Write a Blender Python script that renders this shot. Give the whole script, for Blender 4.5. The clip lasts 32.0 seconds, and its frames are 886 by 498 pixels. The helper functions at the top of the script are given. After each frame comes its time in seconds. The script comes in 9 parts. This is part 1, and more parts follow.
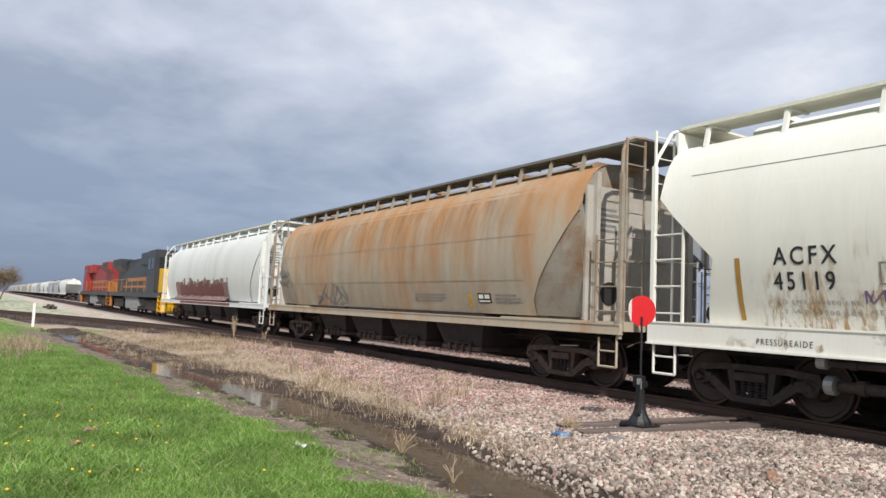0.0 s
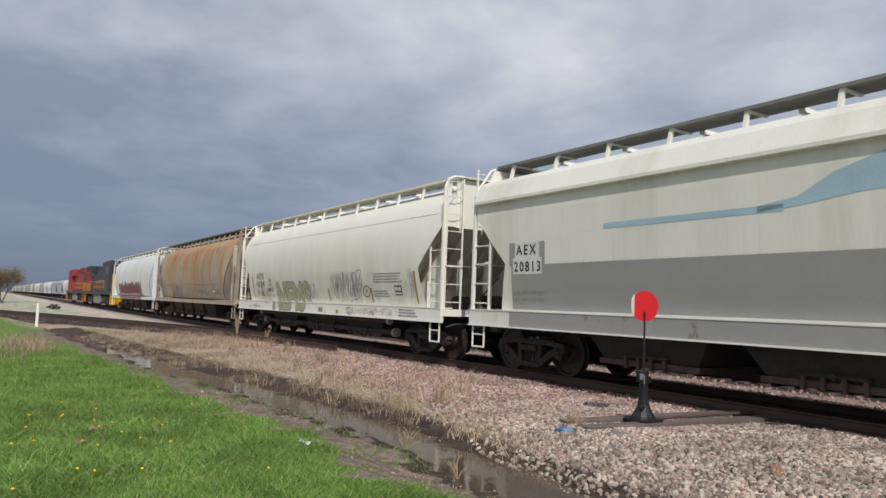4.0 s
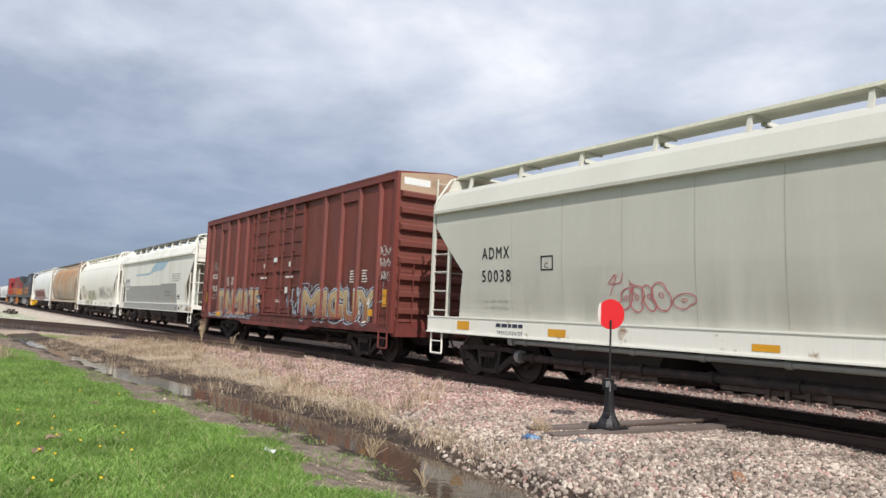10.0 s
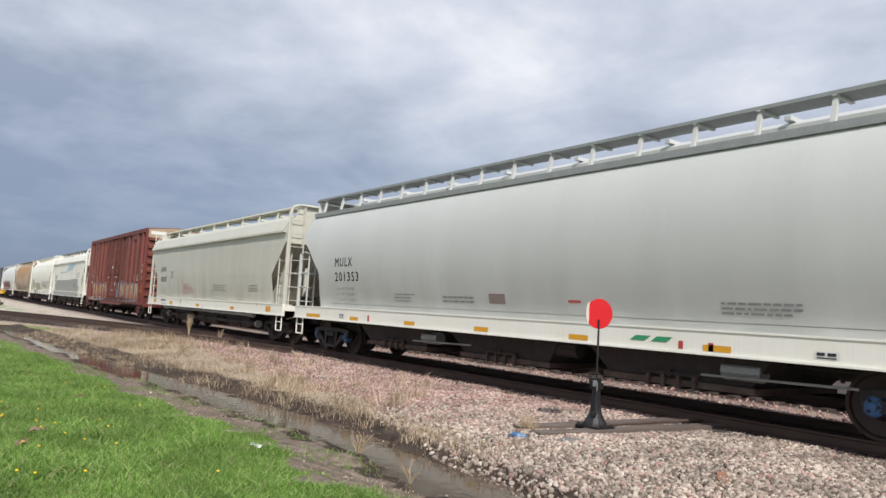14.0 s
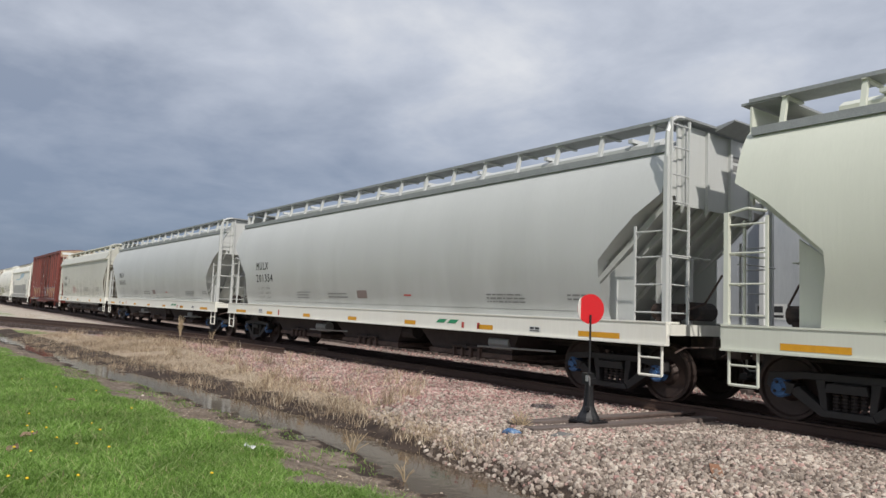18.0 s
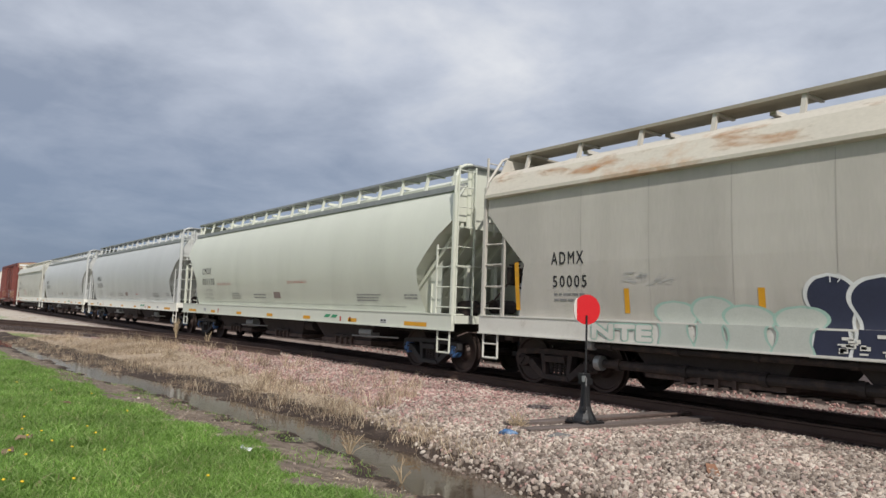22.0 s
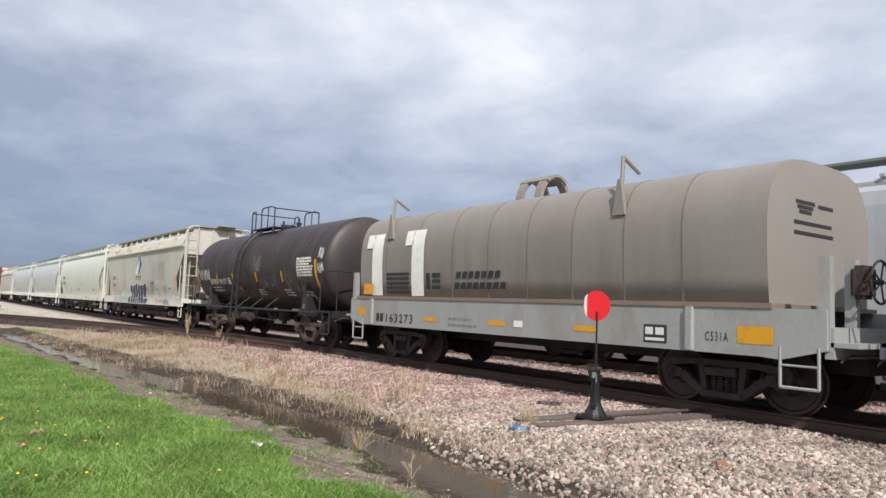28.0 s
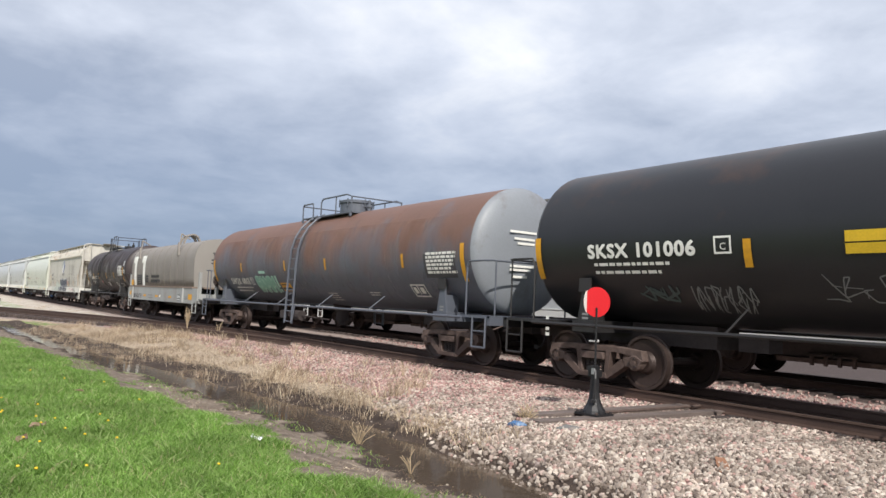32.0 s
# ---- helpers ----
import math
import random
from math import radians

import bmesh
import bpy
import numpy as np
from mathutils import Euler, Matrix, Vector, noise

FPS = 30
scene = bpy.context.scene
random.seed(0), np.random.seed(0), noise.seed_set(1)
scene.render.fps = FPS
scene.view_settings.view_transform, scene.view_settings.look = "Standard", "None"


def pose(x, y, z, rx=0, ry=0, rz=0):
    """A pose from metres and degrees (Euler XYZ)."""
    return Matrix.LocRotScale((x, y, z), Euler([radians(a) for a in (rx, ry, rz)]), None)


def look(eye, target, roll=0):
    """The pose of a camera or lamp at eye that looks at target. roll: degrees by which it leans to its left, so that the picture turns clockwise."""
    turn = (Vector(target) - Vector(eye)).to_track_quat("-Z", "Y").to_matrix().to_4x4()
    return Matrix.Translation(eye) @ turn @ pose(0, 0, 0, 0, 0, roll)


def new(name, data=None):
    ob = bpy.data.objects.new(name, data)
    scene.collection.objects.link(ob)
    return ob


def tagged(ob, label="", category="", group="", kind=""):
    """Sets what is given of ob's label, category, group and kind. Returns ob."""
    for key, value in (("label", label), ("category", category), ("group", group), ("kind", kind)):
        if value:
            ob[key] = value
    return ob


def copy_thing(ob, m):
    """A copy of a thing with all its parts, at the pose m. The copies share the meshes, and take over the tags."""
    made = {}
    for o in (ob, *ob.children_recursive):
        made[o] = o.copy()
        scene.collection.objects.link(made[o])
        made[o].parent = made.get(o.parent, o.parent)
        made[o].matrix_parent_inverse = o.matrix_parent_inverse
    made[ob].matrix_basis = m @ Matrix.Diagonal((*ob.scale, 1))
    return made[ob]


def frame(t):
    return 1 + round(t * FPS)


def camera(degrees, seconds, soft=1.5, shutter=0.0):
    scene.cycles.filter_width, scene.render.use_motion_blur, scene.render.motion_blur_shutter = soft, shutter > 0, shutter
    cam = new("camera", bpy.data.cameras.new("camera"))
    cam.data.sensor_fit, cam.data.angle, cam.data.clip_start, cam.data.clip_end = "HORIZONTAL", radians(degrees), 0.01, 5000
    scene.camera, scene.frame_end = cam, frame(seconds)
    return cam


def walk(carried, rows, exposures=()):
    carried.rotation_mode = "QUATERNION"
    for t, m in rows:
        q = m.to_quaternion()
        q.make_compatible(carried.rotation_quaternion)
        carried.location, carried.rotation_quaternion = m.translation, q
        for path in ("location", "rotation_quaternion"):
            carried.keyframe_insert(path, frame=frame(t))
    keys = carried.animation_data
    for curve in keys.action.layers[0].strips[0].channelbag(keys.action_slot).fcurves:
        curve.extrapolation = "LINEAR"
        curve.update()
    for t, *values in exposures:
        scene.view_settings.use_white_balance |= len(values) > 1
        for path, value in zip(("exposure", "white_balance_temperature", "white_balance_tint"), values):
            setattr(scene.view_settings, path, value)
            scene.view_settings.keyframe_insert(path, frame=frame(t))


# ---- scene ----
cam = camera(64.26, 32.0)
EYE = Vector((0, 0, 1.31))


def view(yaw, pitch, roll):
    """Pose of the hand-held camera: yaw from the track's line, pitch upwards, roll."""
    a, b = radians(yaw), radians(pitch)
    return look(EYE, EYE + Vector((-math.cos(a) * math.cos(b), math.sin(a) * math.cos(b), math.sin(b))), roll)


walk(cam, [(t, view(a, b, c)) for t, a, b, c in (
    (0, 32.66, 4.93, 2.61), (0.5, 32.72, 4.86, 2.52), (1, 32.77, 4.84, 2.19), (1.5, 32.69, 4.76, 2.16), (2, 32.60, 4.77, 2.07), (2.5, 32.50, 4.80, 2.10),
    (3, 32.47, 4.76, 2.38), (3.5, 32.42, 4.73, 2.31), (5.5, 33.02, 4.57, 1.53), (6, 33.21, 4.44, 2.41), (6.5, 33.66, 4.46, 2.73), (7, 34.30, 4.63, 2.79),
    (7.5, 34.51, 4.79, 2.65), (8, 34.76, 4.93, 2.33), (8.5, 34.81, 5.03, 2.49), (9, 34.96, 5.12, 2.33), (9.5, 34.92, 5.21, 2.45), (10, 35.02, 5.34, 2.47),
    (10.5, 34.97, 5.43, 2.46), (11, 34.98, 5.46, 2.22), (11.5, 34.90, 5.38, 2.52), (12, 35.10, 5.33, 2.62), (12.5, 35.29, 5.31, 2.64), (13, 35.44, 5.21, 2.76),
    (13.5, 35.60, 5.11, 3.32), (14, 35.86, 5.16, 3.29), (14.5, 36.05, 5.20, 2.82), (16.5, 36.52, 5.15, 2.73), (17, 36.51, 5.06, 2.87), (17.5, 36.54, 5.05, 2.70),
    (18, 36.59, 5.01, 2.36), (18.5, 36.60, 4.93, 2.39), (19, 36.65, 4.95, 2.09), (19.5, 36.65, 4.91, 1.90), (20, 36.71, 4.87, 2.09), (20.5, 36.72, 4.93, 2.19),
    (21, 36.77, 5.06, 2.32), (21.5, 36.78, 5.11, 2.31), (22, 36.91, 5.11, 2.13), (22.5, 36.75, 5.06, 2.21), (23, 36.62, 5.03, 2.04), (23.5, 36.39, 4.97, 2.21),
    (24, 36.21, 4.88, 2.33), (24.5, 36.15, 4.91, 2.36), (25, 36.19, 4.97, 2.44), (25.5, 36.18, 4.90, 2.52), (27.5, 36.04, 4.75, 2.36), (28, 36.12, 4.76, 2.19),
    (28.5, 36.12, 4.75, 2.29), (29, 36.21, 4.71, 1.96), (29.5, 36.02, 4.63, 1.81), (30, 35.99, 4.60, 1.87), (30.5, 35.89, 4.57, 2.45), (31, 35.99, 4.53, 2.63),
    (31.5, 36.01, 4.46, 2.57), (32, 36.12, 4.39, 2.51),
)], exposures=[(0, 0.12), (1.2, -0.14), (2, -0.24), (3, -0.28), (6, -0.35), (7.5, -0.05), (9, 0.24), (12, 0.02), (14, 0.07), (17, -0.13), (19, -0.22), (21, -0.2), (23, -0.12), (25, 0.0), (28, 0.2), (32, 0.28)])

# ---- light ----
SUN_DIR = Vector((0.68, -0.32, 0.65)).normalized()


def node(tree, kind, **values):
    n = tree.nodes.new(kind)
    for key, value in values.items():
        setattr(n, key, value)
    return n


def make_world():
    world = bpy.data.worlds.new("sky")
    scene.world = world
    world.use_nodes = True
    t = world.node_tree
    t.nodes.clear()
    out, bg = node(t, "ShaderNodeOutputWorld"), node(t, "ShaderNodeBackground")
    sky = node(t, "ShaderNodeTexSky", sky_type="NISHITA", sun_disc=False)
    sky.sun_elevation = math.asin(SUN_DIR.z)
    sky.sun_rotation = math.atan2(SUN_DIR.x, SUN_DIR.y)
    co, sep = node(t, "ShaderNodeTexCoord"), node(t, "ShaderNodeSeparateXYZ")
    t.links.new(co.outputs["Generated"], sep.inputs[0])

    def m(op, a, b=None, c=None, clamp=False):
        n = node(t, "ShaderNodeMath", operation=op, use_clamp=clamp)
        for i, v in enumerate((a, b, c)):
            if v is None:
                continue
            if isinstance(v, (int, float)):
                n.inputs[i].default_value = v
            else:
                t.links.new(v, n.inputs[i])
        return n.outputs[0]

    x, y, z = sep.outputs
    # a flat sheet of cloud seen from below
    h = m("ADD", m("MAXIMUM", z, 0.0), 0.20)
    comb = node(t, "ShaderNodeCombineXYZ")
    t.links.new(m("DIVIDE", x, h), comb.inputs[0])
    t.links.new(m("DIVIDE", y, h), comb.inputs[1])

    def noise_at(scale, detail, rough, off, dist=0.0):
        mp = node(t, "ShaderNodeMapping")
        mp.inputs["Location"].default_value = off
        t.links.new(comb.outputs[0], mp.inputs[0])
        n = node(t, "ShaderNodeTexNoise")
        n.inputs["Scale"].default_value, n.inputs["Detail"].default_value = scale, detail
        n.inputs["Roughness"].default_value, n.inputs["Distortion"].default_value = rough, dist
        t.links.new(mp.outputs[0], n.inputs["Vector"])
        return n.outputs[0]

    big = noise_at(0.85, 6, 0.50, (5.3, 4.2, 0.0), 0.3)
    fine = noise_at(2.6, 7, 0.55, (7.4, 2.2, 0.5), 0.2)
    cloud = m("ADD", m("ADD", m("MULTIPLY", big, 0.36), m("MULTIPLY", fine, 0.40)), 0.12)
    ramp = node(t, "ShaderNodeValToRGB")
    cr = ramp.color_ramp
    cr.elements[0].position, cr.elements[0].color = 0.34, (0.34, 0.385, 0.48, 1)
    cr.elements[1].position, cr.elements[1].color = 0.66, (0.98, 0.98, 0.985, 1)
    e = cr.elements.new(0.50)
    e.color = (0.62, 0.66, 0.75, 1)
    # the bank of rain cloud that stands low over the far end of the line
    west = m("MULTIPLY_ADD", x, -0.62, m("MULTIPLY", y, 0.18))
    low = m("SUBTRACT", 0.34, z)
    storm = m("MULTIPLY", m("MULTIPLY", west, 1.5, clamp=True), m("MULTIPLY", low, 3.0, clamp=True), clamp=True)
    glow = m("MULTIPLY", m("ADD", m("MULTIPLY", x, 0.10), m("MULTIPLY", y, 0.06)), 0.55)
    t.links.new(m("ADD", m("SUBTRACT", cloud, m("MULTIPLY", storm, 0.12)), glow), ramp.inputs[0])
    deep = node(t, "ShaderNodeMix", data_type="RGBA")
    deep.inputs["B"].default_value = (0.145, 0.205, 0.335, 1)
    t.links.new(m("MULTIPLY", storm, 0.95, clamp=True), deep.inputs["Factor"])
    t.links.new(ramp.outputs[0], deep.inputs["A"])
    # the clouds over the clear sky, which shows through a little
    scale = node(t, "ShaderNodeVectorMath", operation="SCALE")
    scale.inputs["Scale"].default_value = 0.09
    t.links.new(sky.outputs[0], scale.inputs[0])
    mix = node(t, "ShaderNodeMix", data_type="RGBA")
    mix.inputs["Factor"].default_value = 0.88
    t.links.new(scale.outputs[0], mix.inputs["A"])
    t.links.new(deep.outputs["Result"], mix.inputs["B"])
    t.links.new(mix.outputs["Result"], bg.inputs[0])
    bg.inputs[1].default_value = 1.08
    t.links.new(bg.outputs[0], out.inputs[0])


make_world()
sun = new("sun", bpy.data.lights.new("sun", "SUN"))
sun.data.energy, sun.data.angle, sun.data.color = 4.0, radians(0.6), (1.0, 0.95, 0.87)
sun.matrix_world = look(SUN_DIR * 80, (0, 0, 0))

# ---- materials ----
def material(name, base, rough=0.6, metal=0.0, var=0.15, scale=3.0, fine=40.0, bump=0.1, second=None, cover=0.5, soft=0.12, stretch=(1, 1, 1), spec=0.5, per_piece=0.0, rise=None):
    """A surface: base colour with large stains and fine grain; second: a colour that breaks through in patches, more so with height where rise (z0, z1, weight) is given."""
    mat = bpy.data.materials.new(name)
    mat.use_nodes = True
    t = mat.node_tree
    bsdf = t.nodes["Principled BSDF"]
    bsdf.inputs["Roughness"].default_value, bsdf.inputs["Metallic"].default_value = rough, metal
    bsdf.inputs["Specular IOR Level"].default_value = spec
    co, mp = node(t, "ShaderNodeTexCoord"), node(t, "ShaderNodeMapping")
    mp.inputs["Scale"].default_value = stretch
    t.links.new(co.outputs["Object"], mp.inputs[0])

    def noise_of(s, d=4.0, r=0.6):
        n = node(t, "ShaderNodeTexNoise")
        n.inputs["Scale"].default_value, n.inputs["Detail"].default_value, n.inputs["Roughness"].default_value = s, d, r
        t.links.new(mp.outputs[0], n.inputs["Vector"])
        return n.outputs[0]

    a, b = noise_of(scale), noise_of(fine, 3)
    v = node(t, "ShaderNodeMath", operation="ADD")
    t.links.new(a, v.inputs[0])
    t.links.new(b, v.inputs[1])
    rng = node(t, "ShaderNodeMapRange")
    rng.inputs["From Min"].default_value, rng.inputs["From Max"].default_value = 0.6, 1.4
    rng.inputs["To Min"].default_value, rng.inputs["To Max"].default_value = 1 - var, 1 + var
    t.links.new(v.outputs[0], rng.inputs["Value"])
    col = node(t, "ShaderNodeRGB")
    col.outputs[0].default_value = (*base, 1)
    last = col.outputs[0]
    if second:
        mix = node(t, "ShaderNodeMix", data_type="RGBA")
        edge = node(t, "ShaderNodeMapRange")
        edge.inputs["From Min"].default_value, edge.inputs["From Max"].default_value = 1 - cover - soft, 1 - cover + soft
        patch = noise_of(scale * 0.8, 7, 0.65)
        if rise:
            sep, up, add = node(t, "ShaderNodeSeparateXYZ"), node(t, "ShaderNodeMapRange"), node(t, "ShaderNodeMath", operation="ADD")
            t.links.new(co.outputs["Object"], sep.inputs[0])
            up.inputs["From Min"].default_value, up.inputs["From Max"].default_value = rise[0], rise[1]
            up.inputs["To Min"].default_value, up.inputs["To Max"].default_value = -rise[2], rise[2]
            t.links.new(sep.outputs[2], up.inputs["Value"])
            t.links.new(patch, add.inputs[0])
            t.links.new(up.outputs[0], add.inputs[1])
            patch = add.outputs[0]
        t.links.new(patch, edge.inputs["Value"])
        t.links.new(edge.outputs[0], mix.inputs["Factor"])
        t.links.new(last, mix.inputs["A"])
        mix.inputs["B"].default_value = (*second, 1)
        last = mix.outputs["Result"]
    mul = node(t, "ShaderNodeVectorMath", operation="SCALE")
    t.links.new(last, mul.inputs[0])
    t.links.new(rng.outputs[0], mul.inputs["Scale"])
    last = mul.outputs[0]
    if per_piece:
        info, r2 = node(t, "ShaderNodeObjectInfo"), node(t, "ShaderNodeMapRange")
        r2.inputs["To Min"].default_value, r2.inputs["To Max"].default_value = 1 - per_piece, 1 + per_piece
        t.links.new(info.outputs["Random"], r2.inputs["Value"])
        mul2 = node(t, "ShaderNodeVectorMath", operation="SCALE")
        t.links.new(last, mul2.inputs[0])
        t.links.new(r2.outputs[0], mul2.inputs["Scale"])
        last = mul2.outputs[0]
    t.links.new(last, bsdf.inputs["Base Color"])
    if bump:
        bp = node(t, "ShaderNodeBump")
        bp.inputs["Strength"].default_value, bp.inputs["Distance"].default_value = bump, 0.01
        t.links.new(v.outputs[0], bp.inputs["Height"])
        t.links.new(bp.outputs[0], bsdf.inputs["Normal"])
    return mat


M = {}


def mat(name, *args, **values):
    if name not in M:
        M[name] = material(name, *args, **values)
    return M[name]


def stain_of(name, colour, cover=0.45, soft=0.12, stretch=(5, 5, 0.5), fade=0, strength=0.8, scale=1.0):
    """Dirt or rust that has run over paint in broken streaks; fade 1: heaviest at the top, -1: at the bottom."""
    if name in M:
        return M[name]
    m = bpy.data.materials.new(name)
    m.use_nodes = True
    t = m.node_tree
    bsdf, out = t.nodes["Principled BSDF"], t.nodes["Material Output"]
    bsdf.inputs["Base Color"].default_value, bsdf.inputs["Roughness"].default_value = (*colour, 1), 0.8
    co, mp, info = node(t, "ShaderNodeTexCoord"), node(t, "ShaderNodeMapping"), node(t, "ShaderNodeObjectInfo")
    mp.inputs["Scale"].default_value = stretch
    far_ = node(t, "ShaderNodeMath", operation="MULTIPLY")
    far_.inputs[1].default_value = 57.0
    t.links.new(info.outputs["Random"], far_.inputs[0])
    t.links.new(far_.outputs[0], mp.inputs["Location"])
    t.links.new(co.outputs["Object"], mp.inputs[0])
    n = node(t, "ShaderNodeTexNoise")
    n.inputs["Scale"].default_value, n.inputs["Detail"].default_value, n.inputs["Roughness"].default_value = scale, 6, 0.62
    t.links.new(mp.outputs[0], n.inputs["Vector"])
    sep = node(t, "ShaderNodeSeparateXYZ")
    t.links.new(co.outputs["Generated"], sep.inputs[0])

    def ramp(sock, a, b, c, d):
        r = node(t, "ShaderNodeMapRange")
        for key, v in (("From Min", a), ("From Max", b), ("To Min", c), ("To Max", d)):
            r.inputs[key].default_value = v
        t.links.new(sock, r.inputs["Value"])
        return r.outputs[0]

    def times(a, b):
        q = node(t, "ShaderNodeMath", operation="MULTIPLY")
        t.links.new(a, q.inputs[0])
        t.links.new(b, q.inputs[1])
        return q.outputs[0]
    alpha = ramp(n.outputs[0], 1 - cover - soft, 1 - cover + soft, 0.0, strength)
    alpha = times(alpha, times(ramp(sep.outputs[0], 0.0, 0.12, 0.0, 1.0), ramp(sep.outputs[0], 0.88, 1.0, 1.0, 0.0)))
    if fade > 0:
        alpha = times(alpha, ramp(sep.outputs[2], 0.0, 1.0, 0.0, 1.0))
    elif fade < 0:
        alpha = times(alpha, ramp(sep.outputs[2], 0.0, 1.0, 1.0, 0.0))
    else:
        alpha = times(alpha, times(ramp(sep.outputs[2], 0.0, 0.15, 0.0, 1.0), ramp(sep.outputs[2], 0.8, 1.0, 1.0, 0.0)))
    t.links.new(alpha, bsdf.inputs["Alpha"])
    M[name] = m
    return m

# ---- building kit ----
def part(name, bm, material_, parent=None, label="", smooth=False):
    """Links a bmesh as one mesh object, as a part of parent where there is one."""
    mesh = bpy.data.meshes.new(name)
    bm.to_mesh(mesh)
    bm.free()
    for m in material_ if isinstance(material_, (list, tuple)) else (material_,):
        mesh.materials.append(m)
    if smooth:
        mesh.shade_smooth()
    ob = new(name, mesh)
    if parent is not None:
        ob.parent = parent
    if label:
        ob["label"] = label
    return ob


def thing(name, label, category, group="", at=None):
    ob = tagged(new(name), label, category, group)
    if at is not None:
        ob.matrix_basis = at
    return ob


def box(bm, x0, y0, z0, x1, y1, z1, mi=0):
    c = [(x0, y0, z0), (x1, y0, z0), (x1, y1, z0), (x0, y1, z0), (x0, y0, z1), (x1, y0, z1), (x1, y1, z1), (x0, y1, z1)]
    v = [bm.verts.new(p) for p in c]
    for f in ((3, 2, 1, 0), (4, 5, 6, 7), (0, 1, 5, 4), (1, 2, 6, 5), (2, 3, 7, 6), (3, 0, 4, 7)):
        bm.faces.new([v[i] for i in f]).material_index = mi
    return v


def prism(bm, outline, axis, a, b, mi=0):
    """A solid from a closed outline of (u, v), swept along axis from a to b. axis x: (y, z); y: (x, z); z: (x, y)."""
    put = {"x": lambda u, v, w: (w, u, v), "y": lambda u, v, w: (u, w, v), "z": lambda u, v, w: (u, v, w)}[axis]
    lo = [bm.verts.new(put(u, v, a)) for u, v in outline]
    hi = [bm.verts.new(put(u, v, b)) for u, v in outline]
    n = len(outline)
    fs = [bm.faces.new(lo[::-1]), bm.faces.new(hi)]
    for i in range(n):
        fs.append(bm.faces.new((lo[i], lo[(i + 1) % n], hi[(i + 1) % n], hi[i])))
    for f in fs:
        f.material_index = mi
    bmesh.ops.recalc_face_normals(bm, faces=fs)
    return fs


def rod(bm, p, q, r, n=6, mi=0, caps=True):
    """A round bar from p to q."""
    p, q = Vector(p), Vector(q)
    d = (q - p).normalized()
    u = d.orthogonal().normalized()
    w = d.cross(u)
    ring = [u * math.cos(2 * math.pi * i / n) * r + w * math.sin(2 * math.pi * i / n) * r for i in range(n)]
    a, b = [bm.verts.new(p + o) for o in ring], [bm.verts.new(q + o) for o in ring]
    for i in range(n):
        bm.faces.new((a[i], a[(i + 1) % n], b[(i + 1) % n], b[i])).material_index = mi
    if caps:
        bm.faces.new(a[::-1]).material_index = mi
        bm.faces.new(b).material_index = mi


def pipe(bm, points, r, n=6, mi=0):
    for p, q in zip(points[:-1], points[1:]):
        rod(bm, p, q, r, n, mi)


def lathe(bm, profile, axis, n=20, mi=0, centre=(0, 0, 0)):
    """A turned body: profile of (radius, along), closed at radius 0."""
    cx, cy, cz = centre
    put = {"x": lambda r, c, s, w: (cx + w, cy + r * c, cz + r * s), "y": lambda r, c, s, w: (cx + r * c, cy + w, cz + r * s),
           "z": lambda r, c, s, w: (cx + r * c, cy + r * s, cz + w)}[axis]
    rings, fs = [], []
    for r, w in profile:
        if r < 1e-6:
            rings.append([bm.verts.new(put(0, 1, 0, w))])
        else:
            rings.append([bm.verts.new(put(r, math.cos(2 * math.pi * i / n), math.sin(2 * math.pi * i / n), w)) for i in range(n)])
    for a, b in zip(rings[:-1], rings[1:]):
        for i in range(n):
            j = (i + 1) % n
            if len(a) == 1 and len(b) == 1:
                continue
            if len(a) == 1:
                fs.append(bm.faces.new((a[0], b[i], b[j])))
            elif len(b) == 1:
                fs.append(bm.faces.new((a[i], a[j], b[0])))
            else:
                fs.append(bm.faces.new((a[i], a[j], b[j], b[i])))
    for f in fs:
        f.material_index = mi
    bmesh.ops.recalc_face_normals(bm, faces=fs)
    return fs
# the train's way along its track: seconds, metres
TRAIN = (
    (0, 0.00), (0.5, -2.77), (1, -5.66), (1.5, -8.49), (2, -11.30), (2.5, -14.14), (3, -17.04), (3.5, -19.79), (5.5, -31.25),
    (6, -33.96), (6.5, -36.80), (7, -39.80), (7.5, -42.83), (8, -45.96), (8.5, -48.87), (9, -51.94), (9.5, -54.86), (10, -57.90),
    (10.5, -60.89), (11, -63.94), (11.5, -66.98), (12, -70.08), (12.5, -73.07), (13, -76.15), (13.5, -79.20), (14, -82.28), (14.5, -85.32),
    (16.5, -97.66), (17, -100.80), (17.5, -103.97), (18, -107.08), (18.5, -109.99), (19, -113.09), (19.5, -116.09), (20, -119.17), (20.5, -122.20),
    (21, -125.21), (21.5, -128.18), (22, -131.32), (22.5, -134.35), (23, -137.48), (23.5, -140.48), (24, -143.56), (24.5, -146.57), (25, -149.75),
    (25.5, -152.78), (27.5, -165.34), (28, -168.60), (28.5, -171.69), (29, -174.88), (29.5, -177.98), (30, -181.20), (30.5, -184.45), (31, -187.68),
    (31.5, -190.69), (32, -193.89),
)

# ---- ground ----
TRACK_Y, WATER_Z, PARKED_Y = 10.67, -0.50, 16.25
FORK_X, FORK_R = -6.0, 112.0


